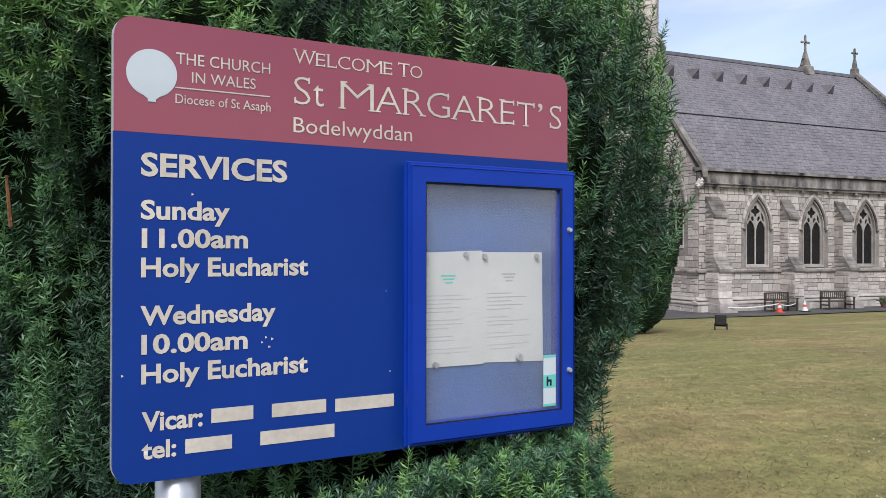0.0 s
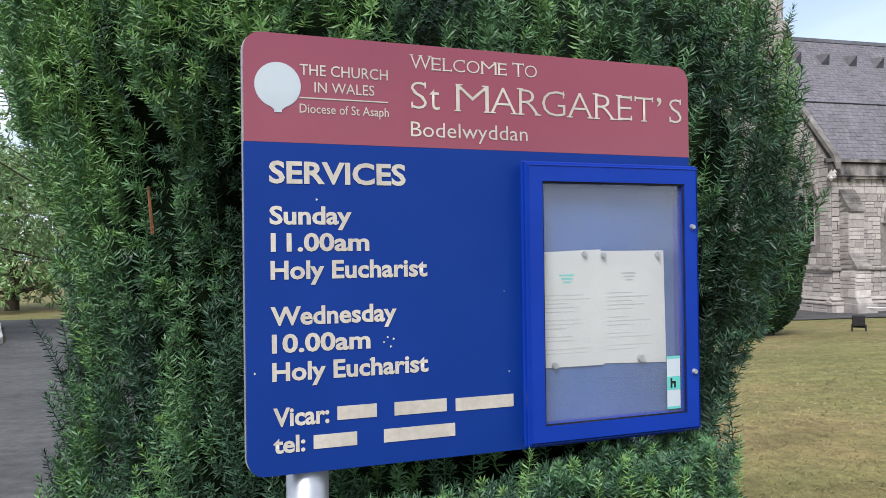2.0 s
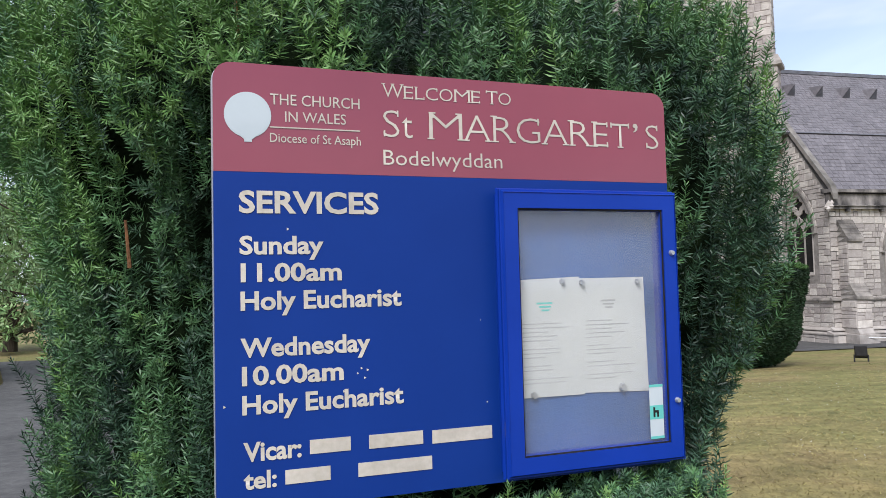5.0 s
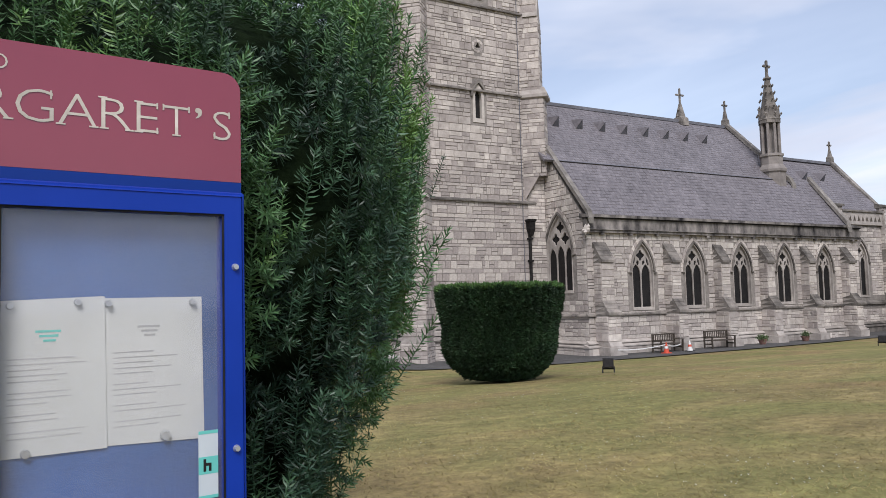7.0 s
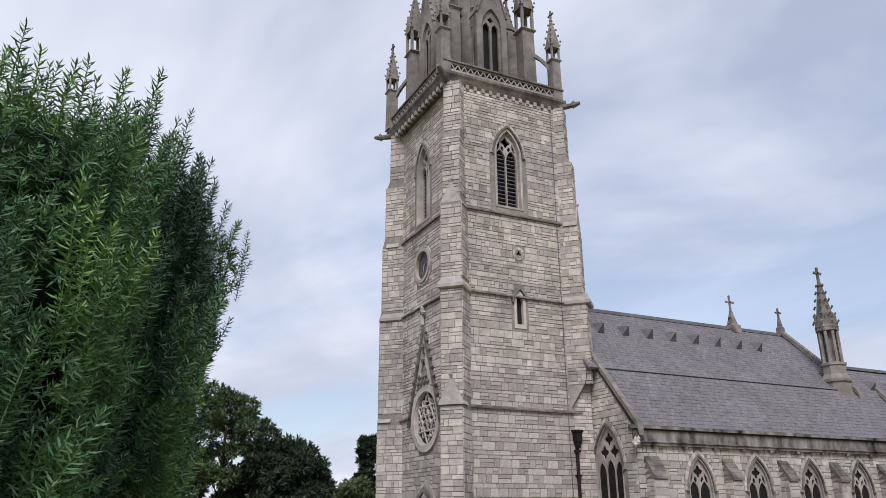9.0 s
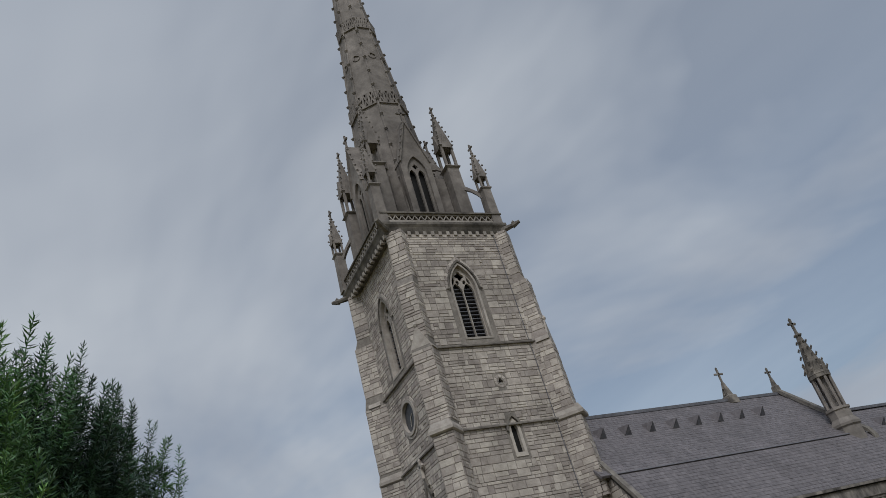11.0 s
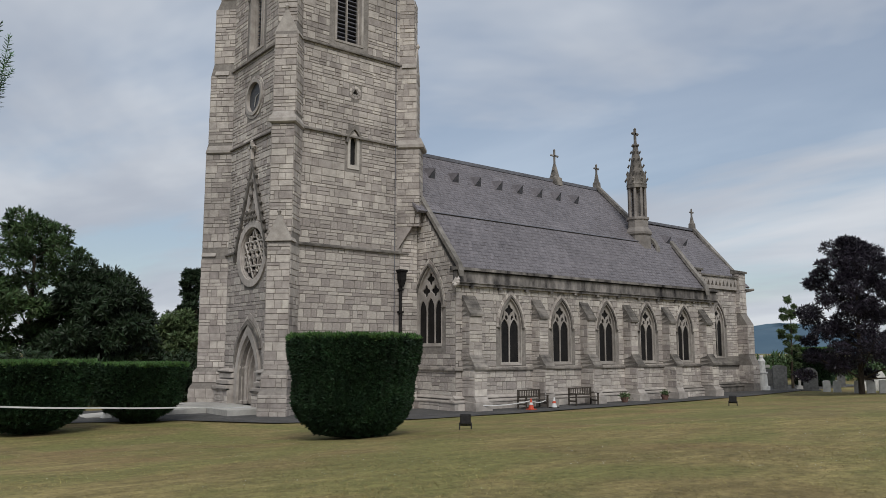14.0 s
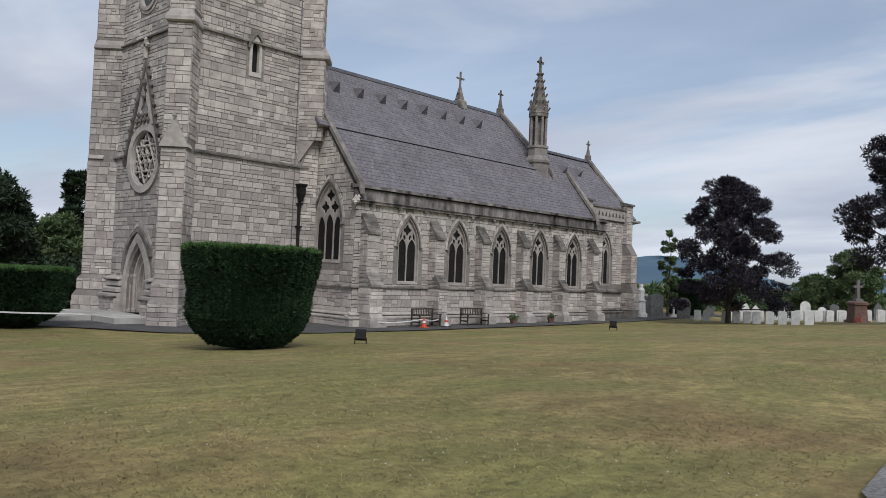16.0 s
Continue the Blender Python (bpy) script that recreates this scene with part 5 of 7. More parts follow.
def turret(x, y):
    bm = bmesh.new()
    loft(bm, [ring(x, y, z, r) for z, r in ((9.2, 0.85), (10.9, 0.85), (11.0, 0.95), (11.15, 0.95), (11.5, 0.72), (12.0, 0.72), (12.05, 0.8), (12.2, 0.8), (12.25, 0.6))])
    ob = part("pinnacle", bm, SPIRE, CHURCH, "open octagonal stone pinnacle turret")
    for i in range(8):
        a = radians(22.5 + 45 * i)
        bm = bmesh.new()
        loft(bm, [ring(x + 0.56 * math.cos(a), y + 0.56 * math.sin(a), z, 0.1, 6, 0) for z in (12.2, 14.6)])
        part("colonnette", bm, SPIRE, ob)
    bm = bmesh.new()
    loft(bm, [ring(x, y, z, r) for z, r in ((12.2, 0.22), (14.6, 0.22))])
    part("core", bm, SPIRE, ob)
    bm = bmesh.new()
    loft(bm, [ring(x, y, z, r) for z, r in ((14.3, 0.62), (14.55, 0.74), (14.75, 0.62), (17.8, 0.08))])
    for i in range(8):
        a = radians(45 * i)
        c = Vector((x + 0.66 * math.cos(a), y + 0.66 * math.sin(a), 14.3))
        t = Vector((-math.sin(a), math.cos(a), 0)) * 0.27
        v = [bm.verts.new(q) for q in (c - t, c + t, c + Vector((0, 0, 1.15)), Vector((x, y, 15.3)))]
        for f in ((0, 1, 2), (1, 3, 2), (3, 0, 2)):
            bm.faces.new([v[k] for k in f])
        a = radians(22.5 + 45 * i)
        for k in range(6):
            f = (k + 0.2) / 6
            r = 0.68 * (1 - f) + 0.12
            knob(bm, x + r * math.cos(a), y + r * math.sin(a), 14.8 + 3.0 * f, 0.1)
    part("spirelet", bm, DARKSTONE, ob)
    bm = bmesh.new()
    cross(bm, x, y, 17.6, 1.0, 0.07, "x")
    part("finial", bm, DARKSTONE, ob)


turret(25.9, -0.6)

# --- chancel side
CS = south(-1.5, 0)
hole_c = window(CS, 33.9, 1.3, 2.6, 6.3, 2)
wall_c = part("chancel_wall", slabbed(CS, rect(29.4, 37.0, 0, 7.6), [arch(33.9, 1.5, 2.5, 6.4)], -0.7, 0), MORTAR, CHURCH, "south wall of the chancel")
masonry(wall_c, CS, 29.4, 37.0, 0.7, 7.5, [hole_c, rect(29, 39, 1.98, 2.2)], PALE, 61)
part("string_course", beamed(CS, 30.6, 37.2, 1.98, 2.24, 0, 0.14, slope=0.14), DARKSTONE, CHURCH)
bm = bmesh.new()
for v0, v1, w, s in ((0, 0.42, 0.34, 0.0), (0.42, 0.6, 0.4, 0.12), (0.6, 0.78, 0.2, 0.14)):
    beam(bm, CS, 30.6, 37.3, v0, v1, 0, w, slope=s)
part("plinth", bm, DARKSTONE, CHURCH)
pp = part("parapet", slabbed(CS, rect(30.6, 37.1, 7.6, 8.5), [[(30.9 + k * 0.5, 7.85), (31.25 + k * 0.5, 7.85), (31.08 + k * 0.5, 8.25)] for k in range(12)], -0.2, 0.2), DRESSED, CHURCH, "pierced stone parapet of the chancel")
part("coping", beamed(CS, 30.5, 37.2, 8.5, 8.68, -0.3, 0.3, slope=0.06), DARKSTONE, pp)
for x, h in ((36.9, 8.9), (31.0, 8.8)):
    bm = bmesh.new()
    f = Matrix(((0, 0, 1, x), (-1, 0, 0, -1.5), (0, 1, 0, 0), (0, 0, 0, 1)))
    slab(bm, f, [(-0.2, 0), (1.15, 0), (1.15, 2.0), (0.85, 2.7), (0.85, 5.0), (0.35, 5.8), (0.35, h), (-0.2, h)], [], -0.45, 0.45)
    ob = part("buttress", bm, MORTAR, CHURCH, "tall stepped chancel buttress")
    for d, a, b in ((1.15, 0.6, 1.95), (0.85, 2.75, 4.95), (0.35, 5.85, h)):
        masonry(ob, south(-1.5 - d, x), -0.45, 0.45, a, b, [], PALE, int(x + a * 7))
        masonry(ob, facing(x - 0.45, -1.5, 180), 0, d, a, b, [], STONE, int(x + a * 9))
    part("cap", beamed(CS, x - 0.52, x + 0.52, h, h + 0.35, -0.3, 0.5, slope=0.2), DARKSTONE, ob)
bm = bmesh.new()
tube(bm, (37.3, -1.9, 7.6), (37.9, -2.2, 7.7), 0.16, 0.1, 6)
part("gargoyle", bm, DARKSTONE, CHURCH, "carved waterspout")

# platform and ramp at the west door
bm = bmesh.new()
loft(bm, [[(-3.2, 0.6, 0), (-3.2, 7.4, 0), (-0.8, 7.4, 0), (-0.8, 0.6, 0)], [(-3.2, 0.6, 0.3), (-3.2, 7.4, 0.3), (-0.8, 7.4, 0.3), (-0.8, 0.6, 0.3)]])
tagged(part("door_platform", bm, CONCRETE), "low pale concrete platform before the west door", "platform", kind="structure")
bm = bmesh.new()
loft(bm, [[(-8.5, 3.4, 0.02), (-8.5, 5.6, 0.02), (-3.22, 5.6, 0.02), (-3.22, 3.0, 0.02)], [(-8.5, 3.4, 0.06), (-8.5, 5.6, 0.06), (-3.22, 5.6, 0.31), (-3.22, 3.0, 0.31)]])
tagged(part("ramp", bm, CONCRETE), "pale concrete access ramp to the west door", "ramp", kind="structure")



# ---------------------------------------------------------------- notice board
SIGN = thing("notice_board", (-19.793, -32.234, 0), "blue and maroon church notice board with glazed case", "notice board", rz=5.44)


def board_outline(x0, x1, z0, z1, r, corners):
    pts = []
    for k, (cx, cz, a0) in enumerate(((x1 - r, z0 + r, -90), (x1 - r, z1 - r, 0), (x0 + r, z1 - r, 90), (x0 + r, z0 + r, 180))):
        if corners[k]:
            pts += [(cx + r * math.cos(radians(a0 + 15 * i)), cz + r * math.sin(radians(a0 + 15 * i))) for i in range(7)]
        else:
            pts.append(((x1, z0), (x1, z1), (x0, z1), (x0, z0))[k])
    return pts


SF = south(0.0, 0.0)
part("blue_panel", slabbed(SF, board_outline(-0.004, 1.065, 2.542, 3.215, 0.035, (1, 0, 0, 1)), [], -0.022, 0.0), BLUE, SIGN, "royal blue lower panel")
part("maroon_panel", slabbed(SF, board_outline(-0.004, 1.065, 3.2155, 3.437, 0.035, (0, 1, 1, 0)), [], -0.022, 0.0), RED, SIGN, "glossy maroon upper panel")
bm = bmesh.new()
slab(bm, SF, board_outline(-0.006, 1.067, 2.54, 3.439, 0.036, (1, 1, 1, 1)), [], -0.034, -0.0225)
part("backing_panel", bm, STEEL, SIGN)


def lettering(words, u, v, width, cap, bold=0.0, name="lettering", material=None):
    """Raised vinyl words, from u to u + width, with capitals cap high."""
    cu = bpy.data.curves.new(name, "FONT")
    cu.body, cu.size, cu.offset, cu.resolution_u = words, 1.0, bold, 3
    tmp = new("tmp", cu)
    bpy.context.view_layer.update()
    me = bpy.data.meshes.new_from_object(tmp.evaluated_get(bpy.context.evaluated_depsgraph_get()))
    bpy.data.objects.remove(tmp)
    bpy.data.curves.remove(cu)
    xs = [p.co.x for p in me.vertices]
    x0, x1 = min(xs), max(xs)
    sx, sy = width / (x1 - x0), cap / 0.69
    for p in me.vertices:
        p.co = Vector((u + (p.co.x - x0) * sx, -0.0015, v + p.co.y * sy))
    me.materials.append(material or LETTER)
    ob = new(name, me)
    ob.parent = SIGN
    return ob


lettering("THE CHURCH", 0.108, 3.355, 0.187, 0.0225)
lettering("IN WALES", 0.138, 3.3205, 0.127, 0.0215)
part("rule", slabbed(SF, rect(0.107, 0.295, 3.307, 3.3095), [], 0, 0.0015), LETTER, SIGN)
lettering("Diocese of St Asaph", 0.107, 3.2775, 0.189, 0.0185)
# feet and ends of the strokes of the serif capitals: along the letter, at its foot (0) or head (1)
SERIFS = {"M": ((0.05, 0), (0.95, 0), (0.1, 1), (0.9, 1)), "A": ((0.07, 0), (0.93, 0)), "R": ((0.1, 0), (0.95, 0), (0.05, 1)), "E": ((0.1, 0), (0.1, 1)), "T": ((0.5, 0),), "W": ((0.05, 1), (0.5, 1), (0.95, 1)), "L": ((0.1, 0), (0.1, 1))}
ENDS = {"E": ((0.95, 0.0, 0.2), (0.95, 0.8, 1.0)), "T": ((0.03, 0.8, 1.0), (0.97, 0.8, 1.0)), "L": ((0.96, 0.0, 0.22),), "S": ((0.92, 0.76, 0.98), (0.08, 0.03, 0.25)), "G": ((0.93, 0.72, 0.98),), "C": ((0.94, 0.72, 0.98),)}


def serif_capital(letter, u, v, width, cap, bold):
    lettering(letter, u, v, width, cap, bold)
    bm = bmesh.new()
    t = cap * 0.045
    for x, top in SERIFS.get(letter, ()):
        c, z = u + width * x, v + (cap - t if top else 0)
        slab(bm, SF, [(c - cap * 0.13, z), (c + cap * 0.13, z), (c + cap * 0.13, z + t), (c - cap * 0.13, z + t)], [], 0, 0.0016)
    for x, z0, z1 in ENDS.get(letter, ()):
        c = u + width * x
        slab(bm, SF, [(c - t * 0.55, v + cap * z0), (c + t * 0.55, v + cap * z0), (c + t * 0.55, v + cap * z1), (c - t * 0.55, v + cap * z1)], [], 0, 0.0016)
    if bm.verts:
        tagged(part("serif", bm, LETTER, SIGN), kind="stuff")
    else:
        bm.free()


for letter, u, w, cap in (("W", 0.346, 0.046, 0.031), ("E", 0.394, 0.021, 0.028), ("L", 0.42, 0.021, 0.028), ("C", 0.444, 0.028, 0.028), ("O", 0.476, 0.031, 0.028), ("M", 0.511, 0.037, 0.028), ("E", 0.552, 0.021, 0.028), ("T", 0.588, 0.028, 0.031), ("O", 0.618, 0.031, 0.028)):
    serif_capital(letter, u, 3.384, w, cap, -0.012)
for letter, u, w in (("S", 0.346, 0.036), ("M", 0.45, 0.078), ("A", 0.533, 0.062), ("R", 0.603, 0.05), ("G", 0.661, 0.06), ("A", 0.728, 0.064), ("R", 0.8, 0.052), ("E", 0.862, 0.04), ("T", 0.91, 0.052), ("S", 1.008, 0.036)):
    serif_capital(letter, u, 3.298, w, 0.06, -0.017)
lettering("t", 0.388, 3.298, 0.024, 0.06, -0.008)
lettering("\u2019", 0.972, 3.298, 0.014, 0.06, 0.0)
lettering("Bodelwyddan", 0.345, 3.2385, 0.278, 0.0325, -0.004)
B = 0.029
lettering("SERVICES", 0.044, 3.1335, 0.288, 0.0425, B)
lettering("Sunday", 0.044, 3.05, 0.169, 0.035, B)
lettering("11.00am", 0.046, 2.995, 0.204, 0.035, B)
lettering("Holy Eucharist", 0.045, 2.9385, 0.333, 0.0355, B)
lettering("Wednesday", 0.044, 2.8455, 0.264, 0.0355, B)
lettering("10.00am", 0.046, 2.79, 0.204, 0.0355, B)
lettering("Holy Eucharist", 0.046, 2.733, 0.332, 0.0355, B)
lettering("Vicar:", 0.047, 2.6415, 0.114, 0.0355, B)
lettering("tel:", 0.047, 2.588, 0.064, 0.0325, B)
for u0, u1, v in ((0.178, 0.262, 2.642), (0.301, 0.419, 2.641), (0.44, 0.579, 2.639), (0.128, 0.219, 2.587), (0.277, 0.438, 2.586)):
    part("bar", slabbed(SF, rect(u0, u1, v + 0.002, v + 0.03), [], 0, 0.0015), LETTER, SIGN)
bm = bmesh.new()
disc = circle(0.0635, 3.331, 0.0465, 40)
slab(bm, SF, disc, [], 0, 0.0015)
slab(bm, SF, [(0.036, 3.297), (0.091, 3.297), (0.071, 3.281), (0.071, 3.276), (0.056, 3.276), (0.056, 3.281)], [], 0, 0.0018)
part("emblem", bm, LOGO, SIGN, "plain white balloon-shaped emblem")
# paint chips
rng = random.Random(5)
bm = bmesh.new()
for u, v in ((0.28, 2.80), (0.288, 2.81), (0.295, 2.79), (0.301, 2.806), (0.25, 2.765), (0.012, 2.75), (0.56, 2.9), (0.57, 2.72), (0.14, 3.1)):
    slab(bm, SF, circle(u, v, rng.uniform(0.0012, 0.0026), 6, 3, 0.3), [], 0, 0.0006)
tagged(part("paint_wear", bm, LETTER, SIGN), kind="stuff")

# glazed case
CASE = part("display_case", slabbed(SF, rect(0.6, 1.046, 2.565, 3.179), [rect(0.634, 1.012, 2.6, 3.144)], 0.0005, 0.05), CASEBLUE, SIGN, "shallow blue framed display case")
part("case_frame", slabbed(SF, rect(0.593, 1.053, 2.558, 3.186), [rect(0.637, 1.009, 2.603, 3.141)], 0.03, 0.044), CASEBLUE, CASE)
bm = bmesh.new()
o, i = rect(0.59, 1.056, 2.554, 3.19), rect(0.6, 1.046, 2.565, 3.179)
fr = [[bm.verts.new(SF @ Vector((u, v, w))) for u, v in q] for q, w in ((o, 0.03), (i, 0.052))]
for k in range(4):
    bm.faces.new((fr[0][k], fr[0][(k + 1) % 4], fr[1][(k + 1) % 4], fr[1][k]))
part("bevel", bm, CASEBLUE, CASE)
part("back_panel", slabbed(SF, rect(0.634, 1.012, 2.6, 3.144), [], 0.001, 0.004), BACKING, CASE, "blue felt back panel")
for q, z in (([(0.634, 2.985), (0.805, 2.991), (0.81, 2.721), (0.637, 2.722)], 0.0085), ([(0.802, 2.987), (0.981, 2.987), (0.985, 2.717), (0.806, 2.724)], 0.0065)):
    ob = part("notice", slabbed(SF, q[::-1], [], z - 0.001, z), PAPER, CASE, "white printed notice sheet")
    left, topv = q[0][0], q[0][1]
    for k in range(15):
        v = topv - 0.1 - k * 0.0095
        if k in (5, 9, 12):
            continue
        part("bar", slabbed(SF, rect(left + 0.018, left + 0.018 + rng.uniform(0.06, 0.13), v, v + 0.0022), [], z, z + 0.0004), INK, ob)
    for k in range(3):
        part("bar", slabbed(SF, rect(left + 0.06 + 0.006 * k, left + 0.1 - 0.004 * k, topv - 0.055 - k * 0.008, topv - 0.051 - k * 0.008), [], z, z + 0.0004), TEAL if left < 0.7 else INK, ob)
for u, v, r in ((0.655, 2.977, 0.0065), (0.76, 2.981, 0.0065), (0.811, 2.977, 0.0065), (0.962, 2.977, 0.0065), (0.68, 2.727, 0.008), (0.911, 2.731, 0.01)):
    bm = bmesh.new()
    bmesh.ops.create_cone(bm, segments=14, radius1=r, radius2=r * 0.8, depth=0.008, cap_ends=True, matrix=SF @ Matrix.Translation((u, v, 0.013)))
    part("magnet", bm, STEEL, CASE, "round grey magnet")
pane = part("pane", slabbed(SF, rect(0.634, 1.012, 2.6, 3.144), [], 0.036, 0.0385), PANE, CASE, "cloudy acrylic pane")
pane.visible_shadow = False
part("gasket", slabbed(SF, rect(0.63, 1.016, 2.596, 3.148), [rect(0.6375, 1.0085, 2.6035, 3.1405)], 0.0445, 0.0465), IRON, CASE)
STK = part("sticker", slabbed(SF, rect(0.963, 1.0, 2.61, 2.735), [], 0.0386, 0.0392), LOGO, CASE, "small white and teal sticker")
for v0, v1 in ((2.655, 2.687), (2.61, 2.616), (2.729, 2.735)):
    part("band", slabbed(SF, rect(0.963, 1.0, v0, v1), [], 0.0392, 0.0396), TEAL, STK)
part("mark", slabbed(SF, [(0.972, 2.66), (0.977, 2.66), (0.977, 2.67), (0.982, 2.67), (0.982, 2.66), (0.987, 2.66), (0.987, 2.675), (0.977, 2.676), (0.977, 2.683), (0.972, 2.683)], [], 0.0396, 0.04), IRON, STK)
for v in (3.042, 2.697):
    bm = bmesh.new()
    bmesh.ops.create_cone(bm, segments=12, radius1=0.007, radius2=0.005, depth=0.008, cap_ends=True, matrix=SF @ Matrix.Translation((1.032, v, 0.054)))
    part("screw", bm, STEEL, CASE, "steel security screw")
for u, r in ((0.125, 0.045), (0.955, 0.03)):
    bm = bmesh.new()
    tube(bm, (u, 0.06, 1.2), (u, 0.06, 3.3 if r < 0.04 else 2.9), r, r, 20)
    post = part("post", bm, STEEL, SIGN, "grey galvanised steel post", smooth=True)
    for v in (2.75, 2.9):
        part("clip", boxed(u - r - 0.012, u + r + 0.012, 0.03, 0.065, v, v + 0.03), STEEL, post)


# ---------------------------------------------------------------- yew foliage
def mesh_from_arrays(name, verts, tris, materials, index=None):
    me = bpy.data.meshes.new(name)
    me.vertices.add(len(verts))
    me.vertices.foreach_set("co", np.ascontiguousarray(verts, dtype=np.float32).ravel())
    nl, k = tris.size, tris.shape[1]
    me.loops.add(nl)
    me.loops.foreach_set("vertex_index", np.ascontiguousarray(tris, dtype=np.int32).ravel())
    me.polygons.add(len(tris))
    me.polygons.foreach_set("loop_start", np.arange(0, nl, k, dtype=np.int32))
    me.polygons.foreach_set("loop_total", np.full(len(tris), k, dtype=np.int32))
    for m in materials:
        me.materials.append(m)
    if index is not None:
        me.polygons.foreach_set("material_index", index.astype(np.int32))
    me.update(calc_edges=True)
    return me


def needle_strip(vs, ts, b, d, L, w, twist, rise=0.0):
    """One narrow needle from b along d, with near-parallel sides and a short point."""
    side = np.cross(d, [0, 0, 1.0])
    side = side / (np.linalg.norm(side) + 1e-6)
    side = side * math.cos(twist) + np.cross(d, side) * math.sin(twist)
    i = len(vs)
    tip = b + d * L + np.array([0, 0, L * rise])
    vs += [b - side * w * 0.6, b + d * L * 0.55 - side * w, tip, b + d * L * 0.55 + side * w, b + side * w * 0.6]
    ts += [(i, i + 1, i + 3), (i, i + 3, i + 4), (i + 1, i + 2, i + 3)]


def rosette(rng, needles, needle):
    """A short side shoot seen from its end: needles fanned out round a bud."""
    vs, ts = [], []
    for k in range(needles):
        f = (k + 0.5) / needles
        a = k * 2.399 + rng.uniform(-0.2, 0.2)
        tilt = radians(92 - 60 * f + rng.uniform(-8, 8))
        d = np.array([math.cos(a) * math.sin(tilt), math.sin(a) * math.sin(tilt), math.cos(tilt)])
        needle_strip(vs, ts, np.array([0, 0, f * 0.035]), d, needle * (1.05 - 0.4 * f) * rng.uniform(0.85, 1.1), 0.002, rng.uniform(-0.9, 0.9))
    return np.array(vs), np.array(ts)


def plume(rng, length, needles, needle):
    """An upright yew leader: needles in ranks round a stem, spreading below and closing to the tip."""
    vs, ts = [], []
    for k in range(needles):
        f = (k + 0.5) / needles
        a = k * 2.399 + rng.uniform(-0.2, 0.2)
        tilt = radians(76 - 44 * f ** 5 + rng.uniform(-9, 9))
        L = needle * (1.0 - 0.45 * f ** 6) * rng.uniform(0.88, 1.1) * min(1.0, 0.7 + 2 * f)
        d = np.array([math.cos(a) * math.sin(tilt), math.sin(a) * math.sin(tilt), math.cos(tilt)])
        needle_strip(vs, ts, np.array([0, 0, f * length]), d, L, 0.002, rng.uniform(-1.2, 1.2), 0.1)
    for w in (np.array([0.0016, 0, 0]), np.array([0, 0.0016, 0])):
        i = len(vs)
        vs += [-w, w, w * 0.5 + np.array([0, 0, length]), -w * 0.5 + np.array([0, 0, length])]
        ts += [(i, i + 1, i + 2), (i, i + 2, i + 3)]
    return np.array(vs), np.array(ts)


def scatter(places, ups, scales, templates, rng):
    """Copies of templates at places, their z axis along ups."""
    n = len(places)
    up = ups / np.linalg.norm(ups, axis=1, keepdims=True)
    ref = rng.normal(size=(n, 3))
    x = np.cross(up, ref)
    x /= np.linalg.norm(x, axis=1, keepdims=True)
    y = np.cross(up, x)
    pick = rng.integers(0, len(templates), n)
    V, T = [], []
    base = 0
    for k, (tv, tt) in enumerate(templates):
        s = np.nonzero(pick == k)[0]
        if len(s) == 0:
            continue
        sc = scales[s][:, None, None]
        co = places[s][:, None, :] + sc * (tv[None, :, 0:1] * x[s][:, None, :] + tv[None, :, 1:2] * y[s][:, None, :] + tv[None, :, 2:3] * up[s][:, None, :])
        V.append(co.reshape(-1, 3))
        T.append((tt[None] + (np.arange(len(s)) * len(tv))[:, None, None] + base).reshape(-1, tt.shape[1]))
        base += len(s) * len(tv)
    return np.concatenate(V), np.concatenate(T)


YX, YY = -19.1, -30.6
YEW_Z = np.array([1.2, 1.5, 1.9, 2.3, 2.7, 3.0, 3.25, 3.5, 3.75, 4.0, 4.15, 4.3, 4.42, 4.48, 4.5])
YEW_R = np.array([0.78, 0.9, 1.04, 1.16, 1.26, 1.34, 1.42, 1.48, 1.52, 1.46, 1.36, 1.18, 0.85, 0.4, 0.0])


def yew_dip(th):
    """How far the top falls away on the side of the board."""
    return 0.6 * np.clip(np.cos(th - radians(-80)), 0, 1) ** 1.5


def yew_radius(th, z):
    """Radius at a bearing and height: fuller at the drive's side, lower over the board."""
    r = np.interp(z + yew_dip(th) * np.clip(z - 3.0, 0, 1), YEW_Z, YEW_R)
    r = r + 0.24 * np.clip(np.cos(th - radians(-62)), 0, 1) ** 6 * np.clip((3.6 - z) / 0.8, 0, 1)
    r = r + 0.05 * np.exp(-((np.degrees(th) - 8 + 180) % 360 - 180) ** 2 / 700.0) * np.clip((z - 2.4) / 0.6, 0, 1)
    r = r + 0.15 * np.exp(-((np.degrees(th) + 52 + 180) % 360 - 180) ** 2 / 250.0)
    # it grows forward under the board
    r = r + 0.42 * np.exp(-((np.degrees(th) + 92 + 180) % 360 - 180) ** 2 / 800.0) * np.clip((2.5 - z) / 0.15, 0, 1)
    # a flatter face towards the lawn
    face = np.interp(z, [1.2, 2.3, 2.62, 2.93, 3.24, 3.6, 4.0, 4.3, 4.5], [0.8, 1.1, 1.24, 1.31, 1.35, 1.37, 1.31, 1.15, 0.95])
    r = np.minimum(r, face / np.maximum(np.cos(th - radians(-24)), 0.3))
    return r + 0.36 * np.clip(np.cos(th - radians(200)), 0, 1) ** 2 * np.clip((3.3 - z) / 1.2, 0, 1)


